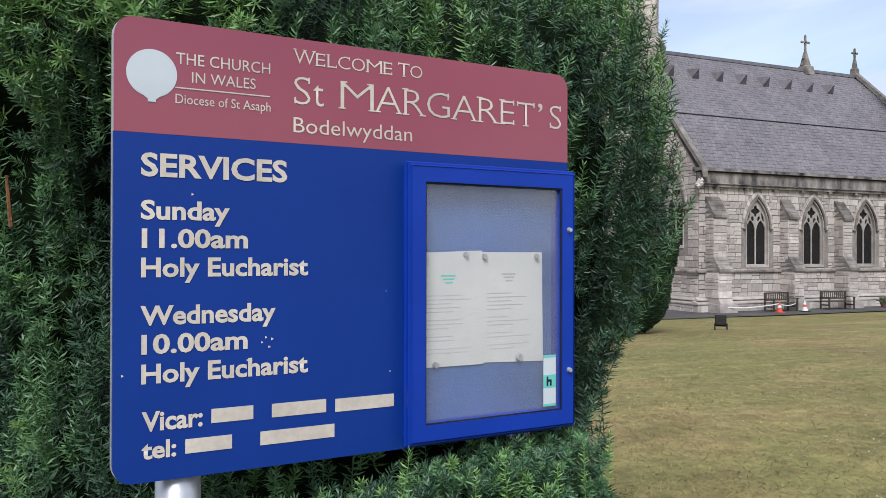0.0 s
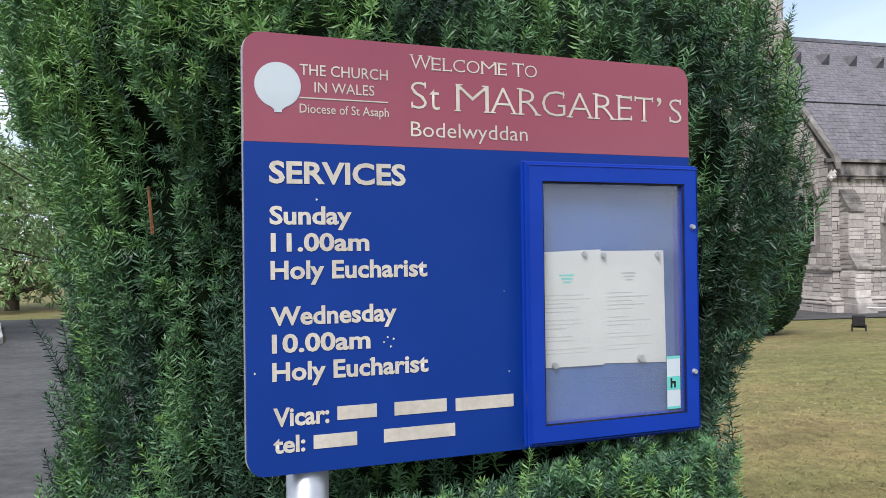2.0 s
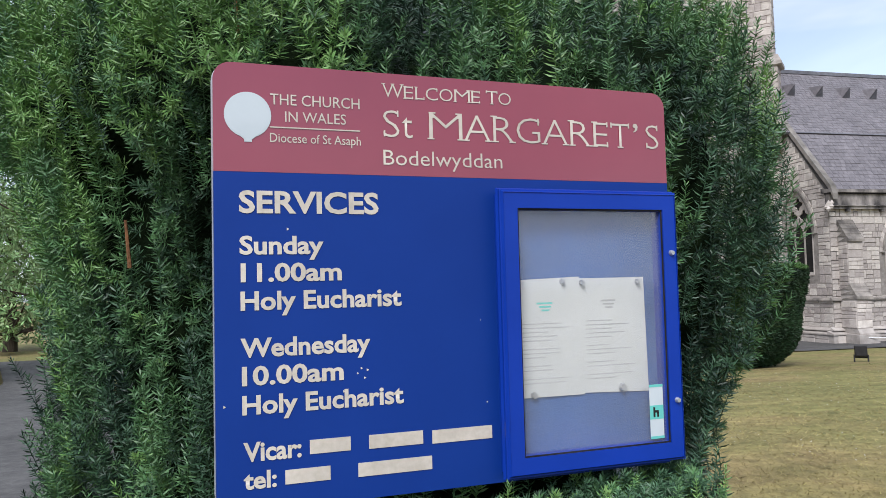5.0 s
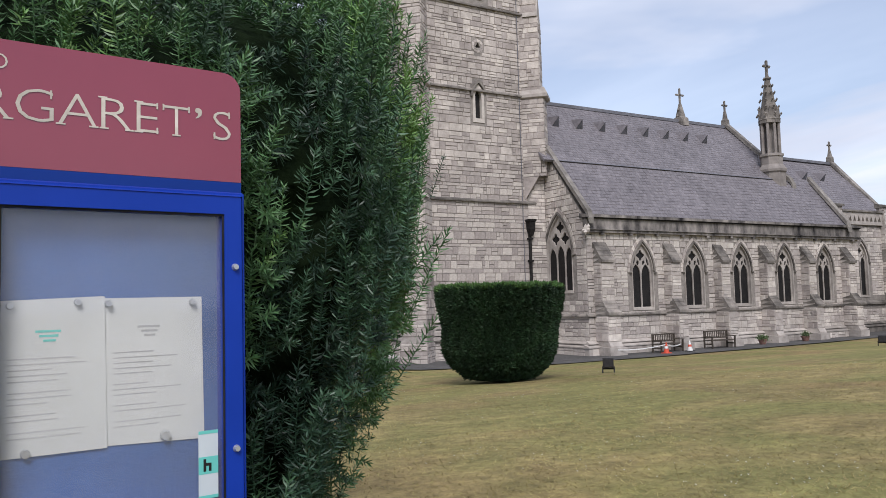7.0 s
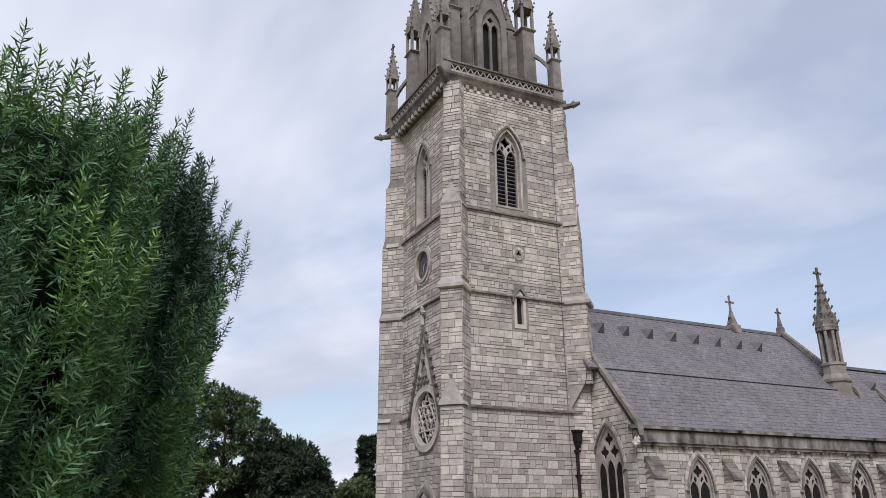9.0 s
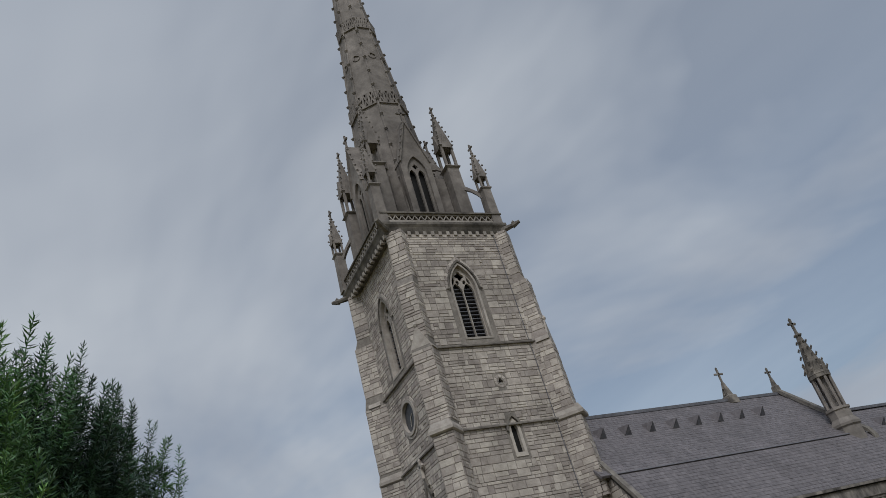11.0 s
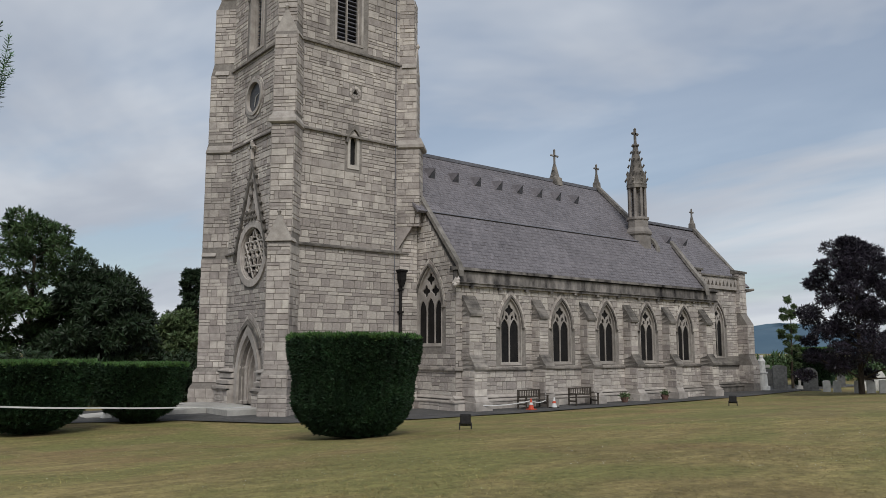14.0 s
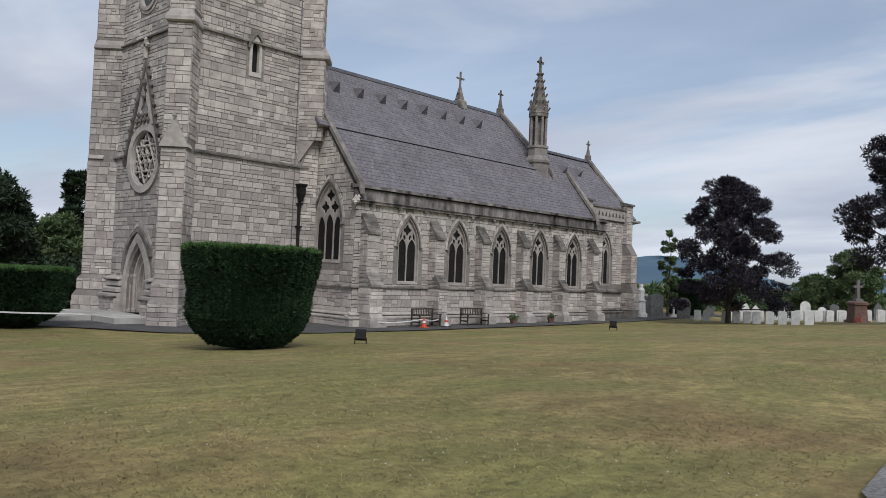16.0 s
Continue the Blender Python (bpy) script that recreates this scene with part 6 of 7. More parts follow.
def clumps(th, z):
    """Depth of the upright clumps over the yew's surface, about -1 to 1."""
    out = np.zeros_like(th)
    for k in range(len(th)):
        p = Vector((math.cos(th[k]) * 5.0, math.sin(th[k]) * 5.0, z[k] * 1.5))
        q = Vector((math.cos(th[k]) * 11, math.sin(th[k]) * 11, z[k] * 5.0 + 7))
        out[k] = 1.0 * noise.noise(p) + 0.55 * noise.noise(q)
    return out


def yew():
    ob = thing("yew", (YX, YY, 1.35), "tall clipped dark green yew standing behind the notice board", "yew tree")
    rng = np.random.default_rng(3)
    # near-black core stands in for the shade between the shoots
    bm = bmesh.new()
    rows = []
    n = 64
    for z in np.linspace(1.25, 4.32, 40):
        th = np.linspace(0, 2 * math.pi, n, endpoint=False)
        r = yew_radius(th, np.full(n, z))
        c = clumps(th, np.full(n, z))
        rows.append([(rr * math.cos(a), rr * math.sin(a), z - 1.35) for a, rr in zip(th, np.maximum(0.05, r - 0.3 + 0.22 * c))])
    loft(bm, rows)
    part("shade_core", bm, YEWCORE, ob)
    bm = bmesh.new()
    tube(bm, (0, 0, -0.3), (0, 0, 1.0), 0.16, 0.12, 9)
    part("trunk", bm, BARK, ob)

    rr = random.Random(11)
    rosettes = [rosette(rr, 26, 0.029) for _ in range(8)]
    leaders = [plume(rr, L, int(L * 360), 0.028) for L in (0.1, 0.13, 0.16, 0.2, 0.24, 0.15, 0.18, 0.12)]

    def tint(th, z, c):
        """Which green a shoot has: lighter in tall streaks and, as painted light, on proud clumps, high up and sunward.
        """
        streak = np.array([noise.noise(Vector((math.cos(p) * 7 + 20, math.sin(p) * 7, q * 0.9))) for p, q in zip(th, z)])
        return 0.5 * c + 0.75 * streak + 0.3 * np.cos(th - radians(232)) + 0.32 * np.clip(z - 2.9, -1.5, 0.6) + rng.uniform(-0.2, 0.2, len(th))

    def shell(count, face, templates, outness, upness, lift, lo=-9.0, size=1.0, zmax=4.12, shift=0.0):
        """Shoots over the surface; `face` is the range of bearings that they cover."""
        th = rng.uniform(*face, count)
        z = rng.uniform(1.3, zmax, count)
        c = clumps(th, z)
        r = yew_radius(th, z)
        keep = (c > lo) & (r > 0.25)
        th, z, c, r = th[keep], z[keep], c[keep], r[keep]
        n = len(th)
        nz = np.clip((yew_radius(th, z - 0.02) - yew_radius(th, z + 0.02)) / 0.04, -0.5, 3)
        out = np.stack([np.cos(th), np.sin(th), nz], 1)
        out /= np.linalg.norm(out, axis=1, keepdims=True)
        depth = np.maximum(0.02, r - 0.12 + 0.22 * np.clip(c, -0.8, 0.5) + lift + rng.uniform(-0.07, 0.02, n))
        pl = np.stack([depth * np.cos(th), depth * np.sin(th), z - 1.35], 1)
        up = out * outness * rng.uniform(0.5, 1.2, n)[:, None] + np.array([0, 0, 1.0]) * upness * rng.uniform(0.6, 1.3, n)[:, None] + rng.normal(scale=0.1 if templates is leaders else 0.25, size=(n, 3))
        # the board stands clear of the shoots
        x, y = pl[:, 0] + YX, pl[:, 1] + YY
        u = (x + 19.793) * 0.9955 + (y + 32.234) * 0.0948
        w = -(x + 19.793) * 0.0948 + (y + 32.234) * 0.9955
        h = pl[:, 2] + 1.35
        long = templates is leaders
        block = (u > -0.03) & (u < 1.09) & (h > (2.25 if long else 2.5)) & (h < 3.46) & (w < 0.1)
        near = (u > -0.03) & (u < 1.1) & (h > 2.0) & (h < 2.52) & (w < -0.12)
        use = ~block & ~near
        # hollows, foot and the side away from the sun get painted shade
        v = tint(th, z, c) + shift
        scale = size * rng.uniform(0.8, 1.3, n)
        for name, material, v0, v1, label in (("foliage", DEEPNEEDLE, -9, -0.12, "deep dark yew shoots"), ("foliage", NEEDLE, -0.12, 0.18, "dark green yew shoots"), ("foliage", LIGHTNEEDLE, 0.18, 0.52, "lighter green yew shoots"), ("fresh_growth", NEWNEEDLE, 0.52, 9, "bright green new and sunlit shoots")):
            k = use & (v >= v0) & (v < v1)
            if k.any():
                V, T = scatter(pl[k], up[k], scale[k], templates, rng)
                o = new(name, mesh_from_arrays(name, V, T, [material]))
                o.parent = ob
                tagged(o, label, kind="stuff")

    front = (radians(160), radians(390))
    back = (radians(30), radians(160))
    shell(10500, front, rosettes, 1.0, 0.5, -0.01, shift=-0.02)
    shell(5600, front, leaders, 0.22, 1.0, 0.01, lo=-0.35)
    shell(900, back, leaders, 0.5, 0.7, 0.0, size=1.4)
    # shoots along the top
    k = 520
    th = rng.uniform(0, 2 * math.pi, k)
    q = np.sqrt(rng.uniform(0, 1, k)) * 1.46
    zt = np.interp(q, YEW_R[::-1][:7], YEW_Z[::-1][:7]) - 0.07 - yew_dip(th) * q / 1.46
    pl = np.stack([q * np.cos(th), q * np.sin(th), zt - 1.35], 1)
    up = np.stack([np.cos(th) * 0.25, np.sin(th) * 0.25, np.full(k, 1.0)], 1) + rng.normal(scale=0.16, size=(k, 3))
    V, T = scatter(pl - np.array([0, 0, 0.3]), up, rng.uniform(0.5, 1.15, k), leaders, rng)
    o = new("top_growth", mesh_from_arrays("top_growth", V, T, [NEEDLE]))
    o.parent = ob
    tagged(o, "upright shoots along the yew's top", kind="stuff")
    # shoots that lap over the foot of the board
    k = 2500
    u = rng.uniform(0.17, 1.1, k)
    pl = np.stack([-19.793 + u * 0.9955 + 0.0095, -32.234 + u * 0.0948 - rng.uniform(-0.04, 0.14, k), 2.05 + (0.395 + 0.07 * np.clip((u - 0.4) * 2.2, 0, 1)) * rng.uniform(0, 1, k) ** 0.7], 1) - np.array([YX, YY, 1.35])
    up = np.array([0.0, -0.3, 0.9]) + rng.normal(scale=0.3, size=(k, 3))
    cut, mid = k // 8, k // 3
    for name, a, b, leaf, label in (("fresh_growth", 0, cut, NEWNEEDLE, "new rosettes lapping over the board's foot"), ("foliage", cut, mid, LIGHTNEEDLE, "lighter rosettes lapping over the board's foot"), ("foliage", mid, k, NEEDLE, "dark rosettes lapping over the board's foot")):
        V, T = scatter(pl[a:b], up[a:b], rng.uniform(0.6, 1.05, b - a), rosettes, rng)
        o = new(name, mesh_from_arrays(name, V, T, [leaf]))
        o.parent = ob
        tagged(o, label, kind="stuff")
    pl = np.array([[-19.235, -32.29, 2.47], [-19.24, -32.28, 2.45], [-19.0, -32.32, 2.42], [-18.86, -32.3, 2.4], [-19.08, -32.31, 2.37], [-18.93, -32.3, 2.38], [-18.78, -32.29, 2.38], [-19.15, -32.3, 2.36], [-19.3, -32.3, 2.36], [-18.7, -32.26, 2.4]]) - np.array([YX, YY, 1.35])
    up = np.array([0.0, -0.05, 1.0]) + rng.normal(scale=0.1, size=(10, 3))
    V, T = scatter(pl, up, np.array([0.8, 0.6, 0.75, 0.65, 0.65, 0.75, 0.65, 0.6, 0.6, 0.65]), leaders, rng)
    o = new("fresh_growth", mesh_from_arrays("fresh_growth", V, T, [NEWNEEDLE]))
    o.parent = ob
    tagged(o, "single shoots standing before the board", kind="stuff")
    # bare brown twigs showing in the gaps
    for th_d, z, l in ((226, 3.05, 0.13), (243, 3.6, 0.12)):
        a = radians(th_d)
        r = float(yew_radius(np.array([a]), np.array([z]))[0]) - 0.07
        bm = bmesh.new()
        tube(bm, (r * math.cos(a), r * math.sin(a), z - 1.35), (r * math.cos(a) * 1.01, r * math.sin(a) * 1.01, z - 1.35 + l), 0.006, 0.004, 6)
        part("twig", bm, BROWNTWIG, ob, "dead brown twig")


yew()


# ---------------------------------------------------------------- clipped bushes
def tuft(rng, k, spread):
    vs, ts = [], []
    for i in range(k):
        a, t = rng.uniform(0, 6.28), rng.uniform(0.1, spread)
        d = np.array([math.cos(a) * math.sin(t), math.sin(a) * math.sin(t), math.cos(t)])
        s = np.cross(d, [rng.uniform(-1, 1), rng.uniform(-1, 1), 0.3])
        s = s / (np.linalg.norm(s) + 1e-6) * 0.11
        j = len(vs)
        vs += [np.zeros(3), d * 0.55 + s, d, d * 0.55 - s]
        ts += [(j, j + 1, j + 2, j + 3)]
    return np.array(vs), np.array(ts)


def topiary(x, y, rx, ry, height, foot, count, label, seed, size=0.12, power=3.2, turn=0.0):
    """A clipped yew tub: flat top, sides that draw in to a short foot."""
    z0 = ground_height(x, y)
    ob = thing("topiary_yew", (x, y, z0), label, "clipped bush", "clipped yews on the lawn", rz=turn)
    rng = np.random.default_rng(seed)

    def radius(th):
        return 1.0 / (np.abs(np.cos(th)) ** power + np.abs(np.sin(th)) ** power) ** (1 / power)

    hz = np.array([0.03, 0.1, 0.2, 0.35, 0.6, 0.85, 0.97, 1.0])
    hr = np.array([foot * 0.8, foot, foot + (1 - foot) * 0.42, foot + (1 - foot) * 0.68, 0.9, 0.985, 1.0, 0.985])

    def surface(th, f):
        k = np.interp(f, hz, hr) * radius(th)
        lump = np.array([noise.noise(Vector((math.cos(a) * 4 + seed, math.sin(a) * 4, b * height * 0.9))) * 0.5 + noise.noise(Vector((math.cos(a) * 14 + seed, math.sin(a) * 14, b * height * 0.45))) * 0.6 for a, b in zip(th, f)])
        k = k * (1 + 0.1 * lump)
        return np.stack([k * rx * np.cos(th), k * ry * np.sin(th), f * height], 1), lump

    # black body in place of the shade deep in the bush
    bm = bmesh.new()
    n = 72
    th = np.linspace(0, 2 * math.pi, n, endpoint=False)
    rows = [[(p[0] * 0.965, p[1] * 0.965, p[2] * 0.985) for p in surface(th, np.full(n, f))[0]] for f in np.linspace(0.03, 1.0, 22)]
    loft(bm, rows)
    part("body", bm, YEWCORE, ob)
    bm = bmesh.new()
    tube(bm, (0, 0, -0.2), (0, 0, 0.4), 0.22, 0.2, 9)
    part("trunk", bm, BARK, ob)
    th, f = rng.uniform(0, 2 * math.pi, count), rng.uniform(0.05, 1.0, count)
    pl, lump = surface(th, f)
    up = np.stack([np.cos(th), np.sin(th), np.full(count, 0.5)], 1) + rng.normal(scale=0.35, size=(count, 3))
    rr = random.Random(seed)
    tm = [tuft(rr, 9, 1.1) for _ in range(5)]
    V, T = scatter(pl * np.array([0.985, 0.985, 1]), up, size * rng.uniform(0.7, 1.3, count), tm, rng)
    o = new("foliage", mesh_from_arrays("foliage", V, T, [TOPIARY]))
    o.parent = ob
    tagged(o, "dense dark clipped foliage", kind="stuff")
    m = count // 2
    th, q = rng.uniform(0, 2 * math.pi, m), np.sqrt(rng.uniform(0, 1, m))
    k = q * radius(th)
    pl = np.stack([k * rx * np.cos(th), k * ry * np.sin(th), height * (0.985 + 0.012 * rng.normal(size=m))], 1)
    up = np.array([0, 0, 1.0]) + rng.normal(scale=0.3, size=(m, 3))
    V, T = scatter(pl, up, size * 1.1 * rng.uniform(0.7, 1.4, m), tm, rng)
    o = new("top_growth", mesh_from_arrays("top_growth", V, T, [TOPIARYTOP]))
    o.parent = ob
    tagged(o, "lighter green growth on top", kind="stuff")
    return ob


topiary(-5.15, -13.2, 1.8, 1.8, 2.98, 0.6, 17000, "large clipped yew tub bush on the lawn", 1, 0.12, 3.0, 20)
topiary(-7.2, 0.4, 1.72, 1.7, 2.36, 0.36, 9000, "clipped flat-topped yew bush beside the path", 2, 0.14, 3.2, 15)
topiary(-11.75, -1.6, 1.95, 1.9, 2.5, 0.45, 9000, "clipped flat-topped yew bush beside the drive", 3, 0.14, 3.2, 15)
topiary(-10.5, 9.5, 3.0, 1.6, 2.3, 0.7, 6000, "clipped yew hedge block behind the path", 4, 0.16, 4, 15)


# ---------------------------------------------------------------- trees
def tree(name, x, y, height, spread, trunk_h, leaf, label, category, seed, leaves=9000, size=0.34, shape="round", trunk_r=0.3, blobs=46, z0=None, clump=1.0):
    """Trunk, limbs and a crown of leaf clumps round the limbs' ends."""
    g = ground_height(x, y) if z0 is None else z0
    ob = thing(name, (x, y, g), label, category)
    rng = np.random.default_rng(seed)
    bm = bmesh.new()
    tube(bm, (0, 0, -0.3), (0.05, 0.02, trunk_h), trunk_r * 1.25, trunk_r, 9)
    tube(bm, (0.05, 0.02, trunk_h), (0.1, -0.1, height * 0.8), trunk_r, trunk_r * 0.25, 8)
    part("trunk", bm, BARK, ob)
    centres, radii = [], []
    for k in range(blobs):
        f = (k + 0.5) / blobs
        zc = trunk_h * 0.9 + (height - trunk_h * 0.9) * f
        if shape == "round":
            prof = math.sqrt(max(0.02, 1 - (2 * f - 0.78) ** 2 / 1.6))
        elif shape == "cone":
            prof = 1.05 - 0.95 * f
        elif shape == "skirt":
            prof = float(np.interp(f, [0, 0.15, 0.4, 0.65, 0.85, 1], [1.0, 1.14, 1.02, 0.8, 0.52, 0.12]))
        else:
            prof = 0.55 + 0.5 * math.sin(math.pi * min(1, f * 1.1))
        a = k * 2.399 + rng.uniform(-0.3, 0.3)
        r = spread * prof * (0.88 if k % 3 else 0.42) * rng.uniform(0.8, 1.12)
        c = np.array([r * math.cos(a), r * math.sin(a), zc + rng.uniform(-0.3, 0.3)])
        centres.append(c)
        radii.append(spread * rng.uniform(0.17, 0.3) * clump)
        if k % 2 == 0:
            h = max(trunk_h * 0.8, zc - r * 0.55)
            bm = bmesh.new()
            tube(bm, (0.05, 0, min(h, height * 0.78)), tuple(c), trunk_r * 0.32 * (1.15 - f), 0.03, 5)
            part("limb", bm, BARK, ob)
    centres, radii = np.array(centres), np.array(radii)
    pick = rng.integers(0, blobs, leaves)
    d = rng.normal(size=(leaves, 3))
    d /= np.linalg.norm(d, axis=1, keepdims=True)
    q = rng.uniform(0.25, 1.15, leaves) ** 0.6
    pl = centres[pick] + d * (radii[pick] * q)[:, None] * np.array([1.15, 1.15, 0.72])
    up = d * 0.6 + rng.normal(scale=0.5, size=(leaves, 3)) + np.array([0, 0, 0.35])
    rr = random.Random(seed)
    tm = [tuft(rr, 5, 1.45) for _ in range(5)]
    tm = [(v * np.array([1, 1, 1.0]), t) for v, t in tm]
    V, T = scatter(pl, up, size * rng.uniform(0.6, 1.4, leaves), tm, rng)
    o = new("crown", mesh_from_arrays("crown", V, T, [leaf]))
    o.parent = ob
    tagged(o, kind="stuff")
    return ob



# copper beech by the graves, and what stands behind
tree("copper_beech", 35.16, -10.85, 10.0, 3.7, 1.2, COPPER, "spreading copper beech with dark purple leaves", "tree", 21, leaves=15000, size=0.24, shape="skirt", trunk_r=0.17, blobs=80, clump=0.72)
tree("copper_beech", 32.6, -22.9, 11.5, 3.5, 3.6, COPPER, "tall copper beech at the lawn's edge", "tree", 22, leaves=12000, size=0.25, shape="round", trunk_r=0.25, blobs=50, clump=0.85)
tree("birch", 43.5, -2.0, 7.4, 0.8, 1.5, PALELEAF, "slender grey-green birch behind the graves", "tree", 23, leaves=2200, size=0.2, shape="tall", trunk_r=0.1, blobs=26)
tree("green_tree", 54.0, -13.7, 5.4, 2.2, 1.0, PALELEAF, "rounded green tree behind the graves", "tree", 24, leaves=9000, size=0.28, trunk_r=0.2)
tree("green_tree", 59.8, -9.0, 3.8, 2.2, 0.7, PALELEAF, "low green tree behind the graves", "tree", 25, leaves=6000, size=0.28, trunk_r=0.2)
tree("green_tree", 60.0, -19.6, 4.6, 3.2, 0.8, PALELEAF, "rounded green tree at the graveyard's edge", "tree", 26, leaves=9000, size=0.3, trunk_r=0.2)
# trees beyond the drive
tree("yew_tree", -3.2, 23.4, 8.3, 3.6, 0.8, DARKLEAF, "broad dark yew beyond the hedges", "tree", 31, leaves=11000, size=0.42, trunk_r=0.4, blobs=60)
tree("yew_tree", 0.4, 26.0, 6.6, 2.6, 0.8, DARKLEAF, "low dark yew beyond the hedges", "tree", 32, leaves=6000, size=0.4, shape="cone", trunk_r=0.3)
tree("green_tree", -6.8, 26.0, 12.0, 4.0, 1.4, GREENLEAF, "tall green tree beyond the drive", "tree", 33, leaves=7500, size=0.36, trunk_r=0.3, blobs=60, clump=0.72)
tree("green_tree", -13.0, 25.0, 11.5, 5.0, 1.5, GREENLEAF, "broad green tree beyond the drive", "tree", 34, leaves=9000, size=0.42, trunk_r=0.35, blobs=56)
tree("pine_tree", 7.6, 33.0, 10.2, 1.6, 1.6, DARKLEAF, "dark pine rising behind the tower", "tree", 35, leaves=4500, size=0.4, shape="tall", trunk_r=0.2, clump=0.85)
tree("green_tree", 5.4, 31.0, 6.0, 2.4, 0.8, PALELEAF, "green shrubby tree behind the tower", "tree", 36, leaves=4500, size=0.4, trunk_r=0.2)
tree("green_tree", -26.6, 4.5, 14.5, 5.0, 3.2, LIMELEAF, "pale green tree across the drive", "tree", 37, leaves=3300, size=0.34, trunk_r=0.25, blobs=50, clump=0.8)
tree("green_tree", -33.0, 17.0, 9.0, 5.0, 1.2, LIMELEAF, "broad green tree across the drive", "tree", 38, leaves=4500, size=0.42, trunk_r=0.35)
tree("green_tree", -34.0, -4.0, 12.0, 4.5, 2.6, LIMELEAF, "pale green tree across the drive", "tree", 39, leaves=3600, size=0.36, trunk_r=0.3, clump=0.8)


def far_woods():
    """Low belt of trees that closes the view behind the church and the graves."""
    rng = np.random.default_rng(8)
    n = 22000
    a = rng.uniform(-0.55, 1.75, n)
    d = rng.uniform(88, 112, n)
    x, y = -18 + d * np.cos(a), -33 + d * np.sin(a)
    top = np.array([1.4 + 1.6 * abs(noise.noise(Vector((float(p) * 14, 3.3, 0)))) + 1.0 * abs(noise.noise(Vector((float(p) * 60, 1.3, 0)))) for p in a])
    z = rng.uniform(0, 1, n) ** 0.7 * top
    pl = np.stack([x, y, z], 1)
    rr = random.Random(3)
    V, T = scatter(pl, rng.normal(size=(n, 3)) + np.array([0, 0, 0.8]), rng.uniform(0.5, 1.1, n), [tuft(rr, 5, 1.4) for _ in range(5)], rng)
    ob = new("far_trees", mesh_from_arrays("far_trees", V, T, [GREENLEAF]))
    tagged(ob, "distant belt of mixed green trees", "trees", kind="stuff")


far_woods()


def shrubs():
    rng = np.random.default_rng(18)
    n = 9000
    s = rng.uniform(0, 1, n)
    x, y = -19 + 30 * s + rng.normal(scale=0.8, size=n), 15.5 + 3 * np.sin(s * 9) + rng.normal(scale=0.9, size=n)
    z = rng.uniform(0, 1, n) * (1.8 + 0.9 * np.sin(s * 23) + 0.5 * np.sin(s * 61))
    rr = random.Random(3)
    V, T = scatter(np.stack([x, y, z], 1), rng.normal(size=(n, 3)) + np.array([0, 0, 0.8]), rng.uniform(0.25, 0.5, n), [tuft(rr, 5, 1.4) for _ in range(5)], rng)
    ob = new("shrubbery", mesh_from_arrays("shrubbery", V, T, [DARKLEAF]))
    tagged(ob, "dark shrubs along the hedge line", "shrubs", kind="stuff")


shrubs()


def hill(name, cx, cy, rx, ry, h, seed):
    bm = bmesh.new()
    n, rings = 64, 12
    rows = []
    for k in range(rings):
        f = k / (rings - 1)
        rows.append([(cx + rx * (1 - f) * math.cos(2 * math.pi * i / n), cy + ry * (1 - f) * math.sin(2 * math.pi * i / n), -3 + (h + 3) * math.sin(f * math.pi / 2) ** 1.6 * (1 + 0.18 * noise.noise(Vector((math.cos(2 * math.pi * i / n) * 2 + seed, math.sin(2 * math.pi * i / n) * 2, f * 2))))) for i in range(n)])
    loft(bm, rows)
    tagged(part(name, bm, HILL, smooth=True), "hazy blue wooded hill", "hill", kind="structure")


hill("backdrop", 1500, 760, 330, 330, 56, 1)
hill("backdrop", 1800, 260, 620, 420, 44, 4)
hill("backdrop", 1900, -250, 600, 420, 34, 7)

# ---------------------------------------------------------------- graveyard
def slab_stone(name, x, y, w, h, t, style, material, label, group, turn, seed):
    g = ground_height(x, y)
    ob = thing(name, (x, y, g - 0.03), label, "gravestone", group, rz=turn)
    if style == "curved":
        pts = [(-w / 2, 0), (w / 2, 0), (w / 2, h * 0.92)] + [(w / 2 * math.cos(a), h * 0.92 + h * 0.08 * math.sin(a)) for a in (math.pi * i / 8 for i in range(1, 8))] + [(-w / 2, h * 0.92)]
    elif style == "arched":
        pts = [(-w / 2, 0), (w / 2, 0)] + [(w / 2 * math.cos(a), h - w / 2 + w / 2 * math.sin(a)) for a in (math.pi * i / 10 for i in range(11))]
    else:
        pts = arch(0, w, 0, h, 5)
    part("slab", slabbed(south(0, 0), pts, [], -t / 2, t / 2), material, ob)
    if style != "curved":
        part("base", boxed(-w * 0.65, w * 0.65, -t * 1.3, t * 1.3, 0, 0.14), material, ob)
    return ob


rng = random.Random(12)
FACE = -52
war = None
for row, (ox, oy, n, dx, dy) in enumerate(((40.2, -6.25, 11, -0.896, -1.13), (46.6, -13.0, 6, -0.15, -0.96), (44.0, -7.4, 7, -0.3, -0.9), (45.2, -11.2, 10, -0.5, -0.98), (49.0, -9.0, 10, -0.4, -1.1))):
    for k in range(n):
        x, y = ox + dx * k + rng.uniform(-0.05, 0.05), oy + dy * k + rng.uniform(-0.05, 0.05)
        if row == 0 and k == 2:
            continue
        m = pose(x, y, ground_height(x, y) - 0.03, rng.uniform(-1.5, 1.5), rng.uniform(-1, 1), FACE + rng.uniform(-4, 4))
        if war is None:
            war = slab_stone("headstone", x, y, 0.52, 0.88, 0.11, "curved", HEADSTONE, "white Portland stone war grave headstone", "war graves", FACE, 1)
        else:
            copy_thing(war, m)
